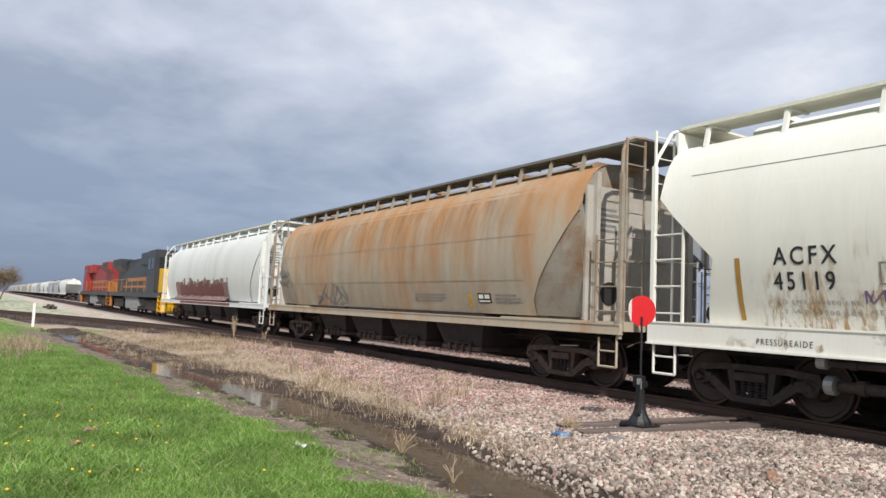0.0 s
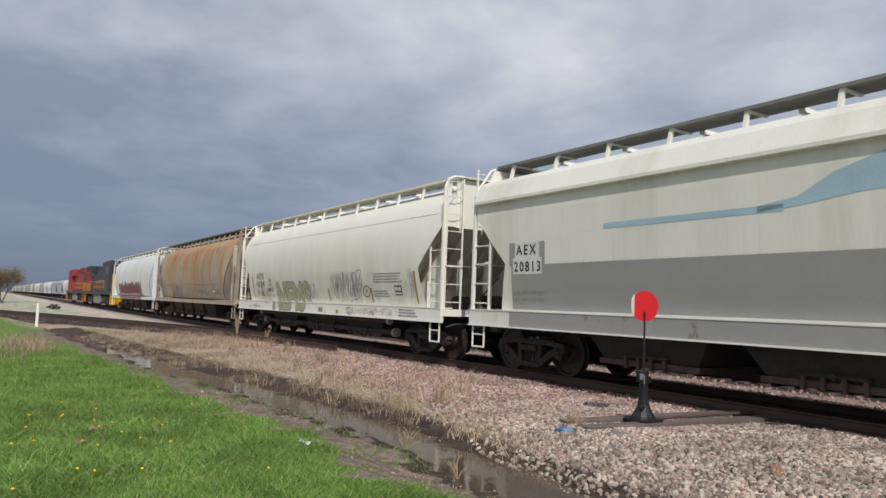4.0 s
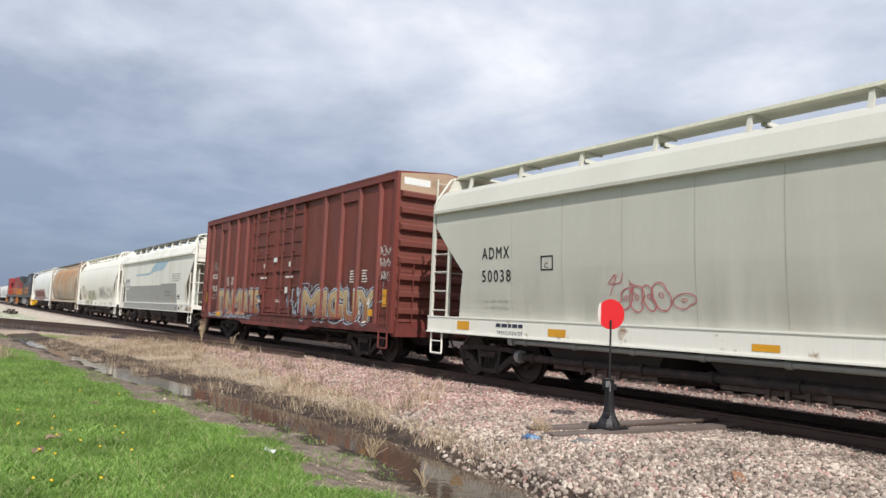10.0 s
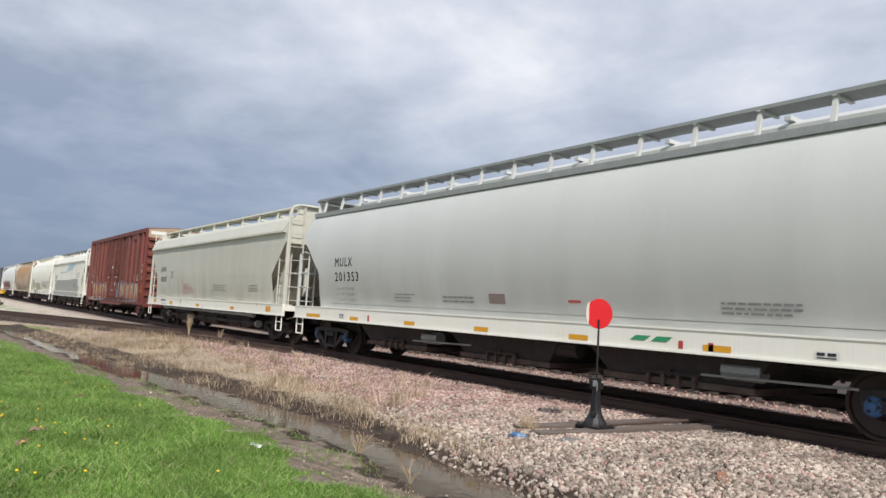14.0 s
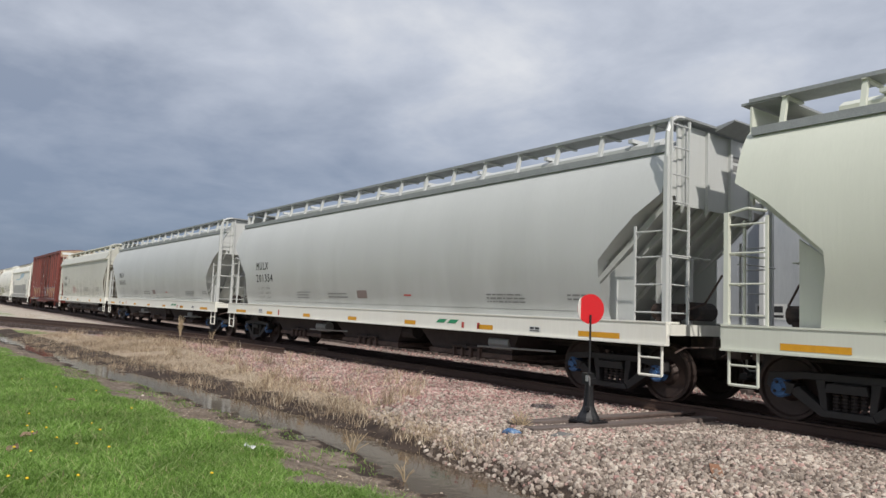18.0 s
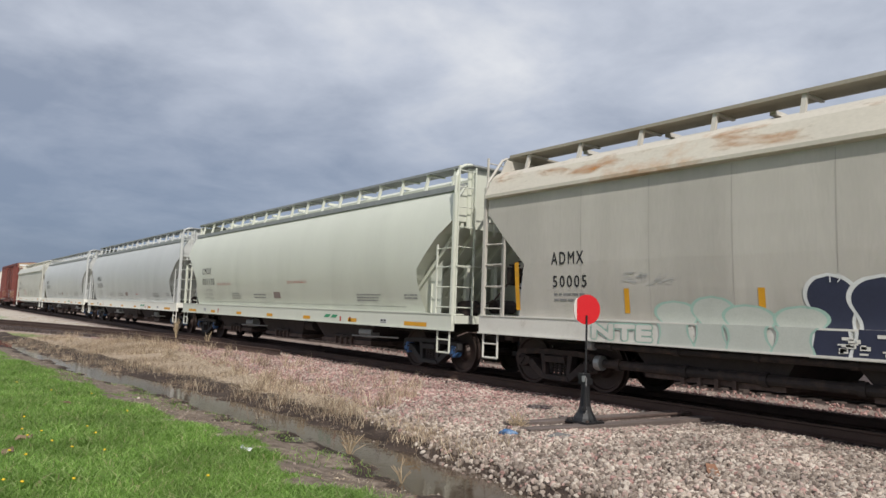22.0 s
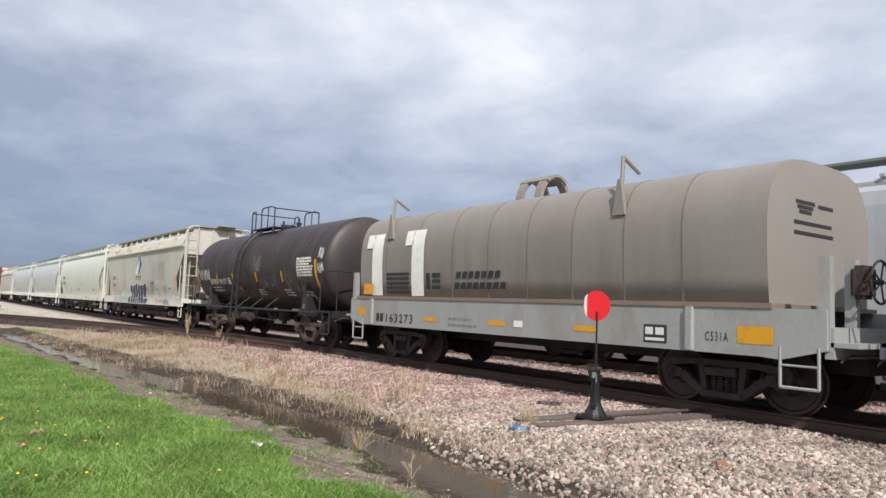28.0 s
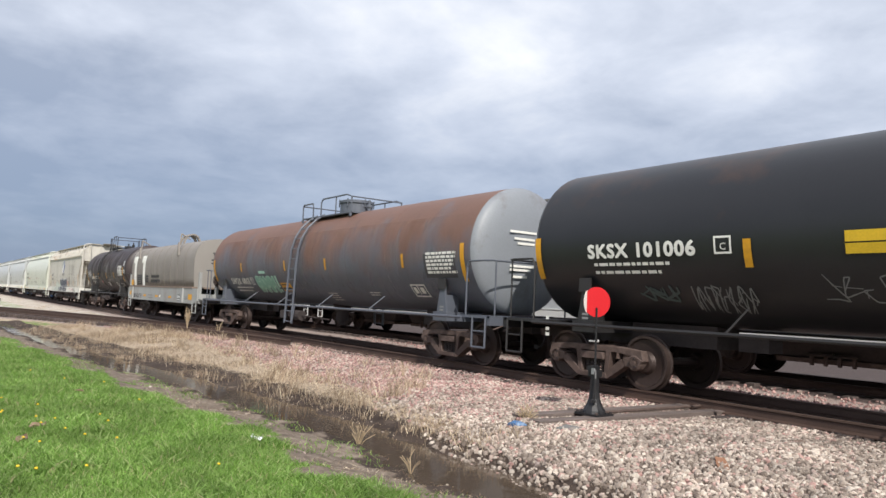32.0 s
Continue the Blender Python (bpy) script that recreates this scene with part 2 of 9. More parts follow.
def fork_y(x, gauge=0.0):
    """The branch that leaves the train's track at the switch: its centre line, gauge metres off to the far side."""
    u, u0 = max(FORK_X - x, 0.0), 46.0
    bend = u * u / (2 * FORK_R) if u < u0 else u0 * u0 / (2 * FORK_R) + (u - u0) * u0 / FORK_R
    return TRACK_Y - bend + gauge * math.sqrt(1 + min(u, u0) ** 2 / FORK_R ** 2)


def lerp(x, xs, ys):
    """A value between stops."""
    if x <= xs[0]:
        return ys[0]
    for i in range(1, len(xs)):
        if x < xs[i]:
            return ys[i - 1] + (ys[i] - ys[i - 1]) * (x - xs[i - 1]) / (xs[i] - xs[i - 1])
    return ys[-1]


def smooth_step(a, b, v):
    u = min(1.0, max(0.0, (v - a) / (b - a)))
    return u * u * (3 - 2 * u)


def lump(x, y, s, seed=0.0):
    return noise.noise((x * s + seed, y * s - seed, seed * 1.7))


def ditch(x):
    """Centre line and half width of the water in the ditch."""
    xs = (-60, -36, -33, -27, -20, -15, -12, -9, -6, 0, 40)
    sway = 0.16 * lump(x, 0, 0.45, 3.3) + 0.07 * lump(x, 0, 1.7, 8.1)
    pinch = 0.8 + 0.5 * lump(x, 0, 0.55, 6.6) + 0.25 * lump(x, 0, 1.9, 1.2)
    return sway + lerp(x, xs, (1.6, 2.7, 2.95, 3.3, 3.7, 4.35, 4.7, 4.9, 4.8, 4.6, 4.0)), max(0.02, pinch * lerp(x, xs, (0.02, 0.05, 0.10, 0.16, 0.34, 0.44, 0.48, 0.42, 0.40, 0.4, 0.4)))


def grass_edge(x):
    return lerp(x, (-80, -45, -33, -29, -25, -19, -15.5, -13.5, -10.5, -9.3, -8.2, -7, -5, 0, 40), (0.2, 0.8, 1.2, 1.55, 2.1, 2.45, 2.55, 2.9, 2.95, 3.3, 3.45, 3.2, 3.2, 3.0, 2.5))


def ground_z(x, y):
    yc, hw = ditch(x)
    ge = grass_edge(x)
    near, far = yc - hw, yc + hw
    top = lerp(x, (-34, -24, -14, -9, -6, 0), (7.6, 7.8, 7.4, 6.7, 6.3, 6.1))
    bed = -0.20
    if y < ge:
        z = -0.30 + 0.05 * min(1.0, (ge - y) / 3.0)
    elif y < near:
        u = (y - ge) / max(near - ge, 0.01)
        z = -0.31 - 0.20 * u
    elif y < far:
        z = WATER_Z - 0.10 * (1 - ((y - yc) / max(hw, 0.01)) ** 2) - 0.01
        z += 0.05 * max(0.0, lump(x, y, 1.3, 12.0)) * abs(y - yc) / max(hw, 0.01)
    elif y < top:
        u = (y - far) / max(top - far, 0.01)
        z = WATER_Z - 0.02 + (bed + 0.02 - WATER_Z) * (0.22 * smooth_step(0.0, 0.30 + 0.15 * lump(x, y, 0.9, 5.0), u) + 0.78 * u)
    elif y < 13.2:
        z = bed
    elif y < 15.0:
        z = bed - 0.12 * math.sin((y - 13.2) / 1.8 * math.pi)
    elif y < 19.5:
        z = bed - 0.02
    else:
        z = bed - 0.3 * min(1.0, (y - 19.5) / 4.0)
    fade = 1.0 if abs(x) < 120 and abs(y) < 60 else 0.0
    # ragged mud by the water, and the stones tipped beside the switch
    shore = smooth_step(ge - 0.2, ge + 0.5, y) * (1 - smooth_step(far + 0.5, far + 1.3, y))
    z += shore * (0.035 * lump(x, y, 2.9, 1.5) + 0.025 * lump(x, y, 6.7, 2.5))
    z += 0.10 * math.exp(-((x + 4.3) / 1.5) ** 2 - ((y - 7.6) / 0.9) ** 2)
    return z + fade * (0.03 * lump(x, y, 0.7) + 0.018 * lump(x, y, 2.3, 4.0) + 0.01 * lump(x, y, 5.5, 7.0))


def spaced(stops):
    out = []
    for (a, b, step) in stops:
        n = max(1, round((b - a) / step))
        out += [a + (b - a) * i / n for i in range(n)]
    return out + [stops[-1][1]]


def ground_material():
    g = bpy.data.materials.new("lineside ground")
    g.use_nodes = True
    t = g.node_tree
    bsdf = t.nodes["Principled BSDF"]
    bsdf.inputs["Roughness"].default_value = 0.95
    bsdf.inputs["Specular IOR Level"].default_value = 0.2
    at = node(t, "ShaderNodeVertexColor", layer_name="cover")
    sep, co = node(t, "ShaderNodeSeparateColor"), node(t, "ShaderNodeTexCoord")
    t.links.new(at.outputs[0], sep.inputs[0])

    def nz(s, d=5.0, r=0.6):
        n = node(t, "ShaderNodeTexNoise")
        n.inputs["Scale"].default_value, n.inputs["Detail"].default_value, n.inputs["Roughness"].default_value = s, d, r
        t.links.new(co.outputs["Object"], n.inputs["Vector"])
        return n.outputs[0]

    def ramp(value, *stops):
        r = node(t, "ShaderNodeValToRGB")
        while len(r.color_ramp.elements) < len(stops):
            r.color_ramp.elements.new(0.5)
        for e, (p, c) in zip(r.color_ramp.elements, stops):
            e.position, e.color = p, (*c, 1)
        t.links.new(value, r.inputs[0])
        return r.outputs[0]

    def over(a, b, weight, n):
        add, cl, mix = node(t, "ShaderNodeMath", operation="ADD"), node(t, "ShaderNodeMapRange"), node(t, "ShaderNodeMix", data_type="RGBA")
        t.links.new(weight, add.inputs[0])
        t.links.new(n, add.inputs[1])
        cl.inputs["From Min"].default_value, cl.inputs["From Max"].default_value = 0.90, 1.10
        t.links.new(add.outputs[0], cl.inputs["Value"])
        t.links.new(cl.outputs[0], mix.inputs["Factor"])
        t.links.new(a, mix.inputs["A"])
        t.links.new(b, mix.inputs["B"])
        return mix.outputs["Result"]

    n1, n2, n3 = nz(3.2, 8.0, 0.68), nz(16.0), nz(60.0, 3)
    state = node(t, "ShaderNodeVertexColor", layer_name="state")
    sep2 = node(t, "ShaderNodeSeparateColor")
    t.links.new(state.outputs[0], sep2.inputs[0])
    straw = ramp(n2, (0.3, (0.16, 0.12, 0.09)), (0.5, (0.36, 0.285, 0.21)), (0.72, (0.54, 0.46, 0.35)))
    mud = ramp(nz(7.5, 8.0, 0.72), (0.32, (0.085, 0.066, 0.054)), (0.5, (0.175, 0.138, 0.11)), (0.6, (0.24, 0.195, 0.155)), (0.72, (0.36, 0.30, 0.23)))
    green = ramp(n2, (0.3, (0.10, 0.12, 0.04)), (0.55, (0.13, 0.22, 0.045)), (0.75, (0.20, 0.26, 0.08)))
    stone = ramp(n3, (0.3, (0.13, 0.10, 0.09)), (0.5, (0.31, 0.245, 0.22)), (0.7, (0.48, 0.41, 0.37)))
    wet = ramp(n1, (0.3, (0.028, 0.020, 0.016)), (0.55, (0.060, 0.044, 0.036)), (0.75, (0.11, 0.085, 0.068)))
    # dark track bed: oil plus under-train shade put into the colour
    oil_and_shade = ramp(n2, (0.3, (0.035, 0.026, 0.025)), (0.55, (0.075, 0.056, 0.052)), (0.75, (0.14, 0.11, 0.10)))
    chalky = ramp(n2, (0.3, (0.40, 0.36, 0.32)), (0.6, (0.58, 0.54, 0.49)))
    c = over(straw, mud, sep.outputs[1], n1)
    c = over(c, green, sep.outputs[0], nz(5.0))
    c = over(c, stone, sep.outputs[2], n2)
    c = over(c, chalky, sep2.outputs[2], nz(1.4))
    c = over(c, oil_and_shade, sep2.outputs[1], n2)
    c = over(c, wet, sep2.outputs[0], nz(6.0))
    t.links.new(c, bsdf.inputs["Base Color"])
    bp = node(t, "ShaderNodeBump")
    bp.inputs["Strength"].default_value, bp.inputs["Distance"].default_value = 0.6, 0.03
    t.links.new(n2, bp.inputs["Height"])
    t.links.new(bp.outputs[0], bsdf.inputs["Normal"])
    return g


def cover_at(x, y):
    """How much grass, mud and ballast covers the ground there."""
    yc, hw = ditch(x)
    ge = grass_edge(x) + 0.6 * lump(x, y, 0.8, 9.0) + 0.35 * lump(x, y, 2.9, 2.0)
    grass = 1 - smooth_step(ge - 0.25, ge + 0.35, y)
    mud = smooth_step(ge - 0.4, ge + 0.1, y) * (1 - smooth_step(yc + hw + 0.25, yc + hw + 0.85, y + 0.5 * lump(x, y, 0.9, 7.7)))
    if x < -34:
        mud *= max(0.0, 1 - (-34 - x) / 6)
        if y > 0.8 and y < fork_y(x) - 1.9 and x > -130:
            grass = max(grass, 0.55 + 0.5 * lump(x, y, 0.25, 2.0))
    if x < -52 and fork_y(x) + 1.8 < y < 7.0:
        grass = max(grass, smooth_step(-52, -62, x) * (1 - smooth_step(5.0, 7.0, y)))
    lo = lerp(x, (-40, -26, -17, -11, -8, -6.5), (8.4, 7.8, 6.9, 6.5, 6.0, 5.45))
    stone = smooth_step(lo - 0.5, lo + 0.5, y) * (1 - smooth_step(28, 31, y))
    if x < -30:
        stone = (1 - grass) * max(stone * smooth_step(fork_y(x) + 0.2, fork_y(x) + 1.4, y), 1 - smooth_step(1.3, 2.0, abs(y - fork_y(x))))
    if y > 30:
        grass = max(grass, 0.6 * smooth_step(30, 34, y))
    return grass, mud, stone


def state_at(x, y, z):
    """How wet, how dark with oil and painted shade, and how chalky the ground is there."""
    yc, hw = ditch(x)
    wet = 0.0
    if yc - hw - 1.0 < y < yc + hw + 1.2 and x > -40:
        wet = 1 - smooth_step(WATER_Z + (0.01 if y < yc else 0.06), WATER_Z + (0.07 if y < yc else 0.20), z)
    # beds darkened for oil and, in colour, for the shade under the cars
    oil_and_shade = 1 - smooth_step(1.25, 1.75, abs(y - TRACK_Y - 0.1))
    oil_and_shade = max(oil_and_shade, 0.9 * (1 - smooth_step(1.2, 1.7, abs(y - PARKED_Y))))
    # ground beyond the siding coloured dark so gaps under the cars stay black
    oil_and_shade = max(oil_and_shade, 0.85 * smooth_step(18.4, 19.6, y))
    pale = 0.0
    if x < -26:
        pale = smooth_step(fork_y(x) + 1.2, fork_y(x) + 2.2, y) * (1 - smooth_step(TRACK_Y - 2.2, TRACK_Y - 1.5, y)) * smooth_step(-26, -40, x)
    return wet, oil_and_shade, 0.52 * pale


def make_ground():
    xs = spaced([(-1600, -400, 200), (-400, -120, 28), (-120, -60, 3), (-60, -34, 0.6), (-34, -16, 0.28), (-16, -2.5, 0.11), (-2.5, 8, 0.7), (8, 40, 6), (40, 400, 60)])
    ys = spaced([(-600, -60, 90), (-60, -6, 6), (-6, -1, 0.7), (-1, 2, 0.15), (2, 7, 0.09), (7, 9.4, 0.13), (9.4, 13, 0.3), (13, 22, 0.5), (22, 40, 3), (40, 120, 20), (120, 1700, 200)])
    verts = [(x, y, ground_z(x, y)) for x in xs for y in ys]
    ny = len(ys)
    faces = [(i * ny + j, (i + 1) * ny + j, (i + 1) * ny + j + 1, i * ny + j + 1) for i in range(len(xs) - 1) for j in range(ny - 1)]
    mesh = bpy.data.meshes.new("ground")
    mesh.from_pydata(verts, [], faces)
    mesh.materials.append(ground_material())
    col = mesh.color_attributes.new("cover", "FLOAT_COLOR", "POINT")
    flat = np.ones((len(verts), 4), dtype=np.float32)
    for i, (x, y, z) in enumerate(verts):
        flat[i, :3] = cover_at(x, y)
    col.data.foreach_set("color", flat.ravel())
    state = mesh.color_attributes.new("state", "FLOAT_COLOR", "POINT")
    for i, (x, y, z) in enumerate(verts):
        flat[i, :3] = state_at(x, y, z)
    state.data.foreach_set("color", flat.ravel())
    mesh.shade_smooth()
    tagged(new("ground", mesh), "grassy verge, muddy ditch bank and ballast beside the tracks", "ground", kind="structure")


make_ground()


def make_water():
    bm = bmesh.new()
    rows = []
    for i in range(120):
        x = -37 + 41 * i / 119
        yc, hw = ditch(x)
        rows.append((bm.verts.new((x, yc - hw - 0.35, WATER_Z)), bm.verts.new((x, yc + hw + 0.25, WATER_Z))))
    for (a, b), (c, d) in zip(rows[:-1], rows[1:]):
        bm.faces.new((a, c, d, b))
    w = bpy.data.materials.new("ditch water")
    w.use_nodes = True
    t = w.node_tree
    b = t.nodes["Principled BSDF"]
    b.inputs["Base Color"].default_value = (0.075, 0.055, 0.040, 1)
    b.inputs["Roughness"].default_value, b.inputs["IOR"].default_value = 0.06, 1.33
    co, n, bp = node(t, "ShaderNodeTexCoord"), node(t, "ShaderNodeTexNoise"), node(t, "ShaderNodeBump")
    n.inputs["Scale"].default_value = 6.0
    bp.inputs["Strength"].default_value, bp.inputs["Distance"].default_value = 0.09, 0.02
    t.links.new(co.outputs["Object"], n.inputs["Vector"])
    t.links.new(n.outputs[0], bp.inputs["Height"])
    t.links.new(bp.outputs[0], b.inputs["Normal"])
    tagged(part("water", bm, w), "still brown water standing in the ditch", "water", kind="structure")


make_water()

# ---- tracks ----
RAIL_STEEL = mat("rusted rail", (0.085, 0.054, 0.043), 0.65, 0.35, 0.3, 2.0, 60, 0.2)
TIE_WOOD = mat("creosoted tie", (0.060, 0.045, 0.041), 0.9, 0, 0.35, 4, 60, 0.5, second=(0.11, 0.085, 0.078), cover=0.42, stretch=(3, 0.6, 3), per_piece=0.25)
RAIL_OUTLINE = ((-0.07, -0.17), (0.07, -0.17), (0.07, -0.155), (0.012, -0.135), (0.012, -0.045), (0.036, -0.03), (0.036, -0.004), (0.028, 0), (-0.028, 0), (-0.036, -0.004), (-0.036, -0.03), (-0.012, -0.045), (-0.012, -0.135), (-0.07, -0.155))


def rail_along(bm, points):
    rings = []
    for i, p in enumerate(points):
        a, b = points[max(0, i - 1)], points[min(len(points) - 1, i + 1)]
        d = Vector((b[0] - a[0], b[1] - a[1], 0)).normalized()
        side = Vector((-d.y, d.x, 0))
        rings.append([bm.verts.new(Vector(p) + side * u + Vector((0, 0, v))) for u, v in RAIL_OUTLINE])
    n = len(RAIL_OUTLINE)
    for a, b in zip(rings[:-1], rings[1:]):
        for i in range(n):
            bm.faces.new((a[i], b[i], b[(i + 1) % n], a[(i + 1) % n]))
    bm.faces.new(rings[0])
    bm.faces.new(rings[-1][::-1])


def tie_mesh(length):
    bm = bmesh.new()
    v = box(bm, -0.11, -length / 2, -0.17, 0.11, length / 2, 0)
    bmesh.ops.bevel(bm, geom=bm.edges[:], offset=0.012, segments=1, affect="EDGES")
    mesh = bpy.data.meshes.new("tie")
    bm.to_mesh(mesh)
    bm.free()
    mesh.materials.append(TIE_WOOD)
    return mesh


def make_track(name, label, centre, x0, x1, ties, step=0.52, curved=False):
    ob = tagged(new(name), label, "railway track", kind="structure")
    xs = [float(v) for v in np.linspace(x0, x1, 70 if curved else 12)]
    for g in (-0.7535, 0.7535):
        bm = bmesh.new()
        rail_along(bm, [(x, centre(x, g), 0.0) for x in xs])
        part("rail", bm, RAIL_STEEL, ob)
    mesh = tie_mesh(2.6)
    x = ties[0]
    while x < ties[1]:
        slope = (centre(x + 0.1, 0) - centre(x - 0.1, 0)) / 0.2
        tie = new("tie", mesh)
        tie.parent = ob
        tie.matrix_basis = pose(x, float(centre(x, 0)), -0.175 + random.uniform(-0.012, 0.008), random.uniform(-0.4, 0.4), random.uniform(-1.5, 1.5), math.degrees(math.atan(slope)) + random.uniform(-1.5, 1.5))
        x += step + random.uniform(-0.03, 0.03)
    return ob


make_track("track_main", "rusty rails on dark wooden ties in pinkish ballast", lambda x, g: TRACK_Y + g, -700, 120, (-60, 3))
make_track("track_branch", "curved rusty branch track leaving at the switch", fork_y, -130, FORK_X - 14, (-75, -30), curved=True)
make_track("track_siding", "siding track under the parked hoppers", lambda x, g: PARKED_Y + g, -700, 120, (-30, 4))

# ---- rolling stock: common parts ----
TRAIN_CARS, SPINNING = [], []
IRON = mat("dark cast iron", (0.036, 0.028, 0.027), 0.75, 0.2, 0.35, 5, 60, 0.3, second=(0.085, 0.055, 0.045), cover=0.40)
RUSTY = mat("rusty cast iron", (0.075, 0.050, 0.042), 0.8, 0.1, 0.35, 5, 50, 0.3, second=(0.13, 0.092, 0.08), cover=0.42)
BLACK_IRON = mat("black running gear", (0.025, 0.023, 0.024), 0.6, 0.1, 0.3, 6, 60, 0.2)
WHEEL_STEEL = mat("brown wheel steel", (0.050, 0.034, 0.030), 0.55, 0.4, 0.3, 6, 50, 0.2)
UNDER = mat("grimy underframe", (0.040, 0.031, 0.031), 0.9, 0, 0.35, 4, 30, 0.2)
BLUE_CAP = mat("blue bearing cap paint", (0.05, 0.13, 0.30), 0.5, 0, 0.2, 8)
YELLOW = mat("yellow reflector tape", (0.62, 0.30, 0.015), 0.5, 0, 0.12, 6, 50, 0, second=(0.42, 0.22, 0.03), cover=0.35)
BLACK_INK = mat("black stencil paint", (0.022, 0.022, 0.025), 0.6, 0, 0.2, 5)
GREY_INK = mat("worn grey stencil paint", (0.20, 0.20, 0.20), 0.6, 0, 0.2, 5)
WHITE_INK = mat("white stencil paint", (0.75, 0.74, 0.70), 0.6, 0, 0.15, 5)
RED_INK = mat("red stencil paint", (0.42, 0.05, 0.04), 0.6, 0, 0.15, 5)
GALV = mat("galvanised grating", (0.33, 0.34, 0.34), 0.55, 0.5, 0.15, 5)
MESHES = {}


def shared(key, build, material_):
    """A mesh that alike parts share."""
    if key not in MESHES:
        bm = bmesh.new()
        build(bm)
        mesh = bpy.data.meshes.new(key)
        bm.to_mesh(mesh)
        bm.free()
        mesh.materials.append(material_)
        MESHES[key] = mesh
    return MESHES[key]


def piece(name, mesh, parent, m=None, label=""):
    ob = new(name, mesh)
    ob.parent = parent
    if m is not None:
        ob.matrix_basis = m
    if label:
        ob["label"] = label
    return ob


def side_frame_shape(bm):
    """Cast side frame: arched top chord, sloping bottom chord, two columns, pedestals over the axles."""
    a, b = -0.08, 0.08
    prism(bm, ((-1.07, 0.50), (-1.03, 0.66), (-0.55, 0.70), (0.55, 0.70), (1.03, 0.66), (1.07, 0.50), (0.92, 0.55), (0.55, 0.60), (-0.55, 0.60), (-0.92, 0.55)), "y", a, b)
    for s in (-1, 1):
        prism(bm, ((s * 1.07, 0.50), (s * 0.98, 0.40), (s * 0.72, 0.38), (s * 0.66, 0.52), (s * 0.92, 0.57)), "y", a - 0.02, b + 0.02)
        prism(bm, ((s * 0.76, 0.44), (s * 0.68, 0.36), (s * 0.34, 0.14), (s * 0.24, 0.14), (s * 0.26, 0.22), (s * 0.62, 0.50)), "y", a - 0.012, b + 0.012)
        prism(bm, ((s * 0.40, 0.62), (s * 0.28, 0.62), (s * 0.25, 0.20), (s * 0.33, 0.20)), "y", a - 0.006, b + 0.006)
    prism(bm, ((-0.34, 0.14), (0.34, 0.14), (0.30, 0.23), (-0.30, 0.23)), "y", a - 0.03, b + 0.03)
    prism(bm, ((-0.27, 0.46), (0.27, 0.46), (0.24, 0.58), (-0.24, 0.58)), "y", a - 0.05, b + 0.04)
    bmesh.ops.bevel(bm, geom=[e for e in bm.edges if e.calc_length() > 0.1], offset=0.008, segments=1, affect="EDGES")


def spring_shape(bm):
    prof = [(0.028, 0.23)]
    for k in range(5):
        z = 0.235 + k * 0.045
        prof += [(0.030, z), (0.052, z + 0.008), (0.052, z + 0.026), (0.030, z + 0.036)]
    lathe(bm, prof + [(0.028, 0.462)], "z", 8)


def bolster_shape(bm):
    box(bm, -0.2, -1.0, 0.46, 0.2, 1.0, 0.70)
    box(bm, -0.28, -0.2, 0.60, 0.28, 0.2, 0.80)
    for s in (-1, 1):
        box(bm, s * 0.40 - 0.05, -0.85, 0.33, s * 0.40 + 0.05, 0.85, 0.43)


def wheelset_shape(bm):
    rod(bm, (0, -1.02, 0), (0, 1.02, 0), 0.08, 10)
    for s in (-1, 1):
        prof = [(0.0, 0.60), (0.13, 0.60), (0.15, 0.66), (0.17, 0.70), (0.36, 0.72), (0.40, 0.665), (0.485, 0.665), (0.485, 0.695), (0.462, 0.705), (0.455, 0.79), (0.41, 0.79), (0.385, 0.755), (0.20, 0.735), (0.16, 0.80), (0.12, 0.82), (0.0, 0.82)]
        lathe(bm, [(r, s * w) for r, w in prof], "y", 28)


def cap_shape(bm):
    lathe(bm, [(0.0, -0.92), (0.135, -0.92), (0.135, -1.06), (0.105, -1.085), (0.05, -1.085), (0.05, -1.10), (0.0, -1.10)], "y", 14)


def wheel_bolts_shape(bm):
    lathe(bm, [(0.0, -1.07), (0.02, -1.07), (0.02, -1.108), (0.0, -1.108)], "y", 6, centre=(0.075, 0, 0))


def trucks(car, places, look_="rusty", radius=0.457, simple=False):
    metal = {"rusty": RUSTY, "dark": IRON, "black": BLACK_IRON}[look_]
    for x in places:
        truck = piece("truck", shared("truck bolster " + look_, bolster_shape, metal), car, pose(x, 0, 0))
        for s in (-1, 1):
            piece("side_frame", shared("side frame " + look_, side_frame_shape, metal), truck, pose(0, s * 0.985, 0))
            for u in () if simple else (-0.17, -0.057, 0.057, 0.17):
                piece("spring", shared("spring", spring_shape, IRON), truck, pose(u, s * 0.985, 0))
        for u in (-0.889, 0.889):
            w = piece("wheelset", shared("wheelset", wheelset_shape, WHEEL_STEEL), car, pose(x + u, 0, radius))
            cap = BLUE_CAP if look_ == "black" else metal
            for turn in () if simple else (0, 180):
                piece("bearing_cap", shared("cap " + look_, cap_shape, cap), w, pose(0, 0, 0, 0, 0, turn), "blue bearing cap" if look_ == "black" else "")
            for a in () if simple else (0, 120, 240):
                piece("cap_bolt", shared("cap bolt", wheel_bolts_shape, IRON), w, pose(0, 0, 0, 0, a, 0))
            if simple:
                continue
            SPINNING.append((w, x + u, radius))


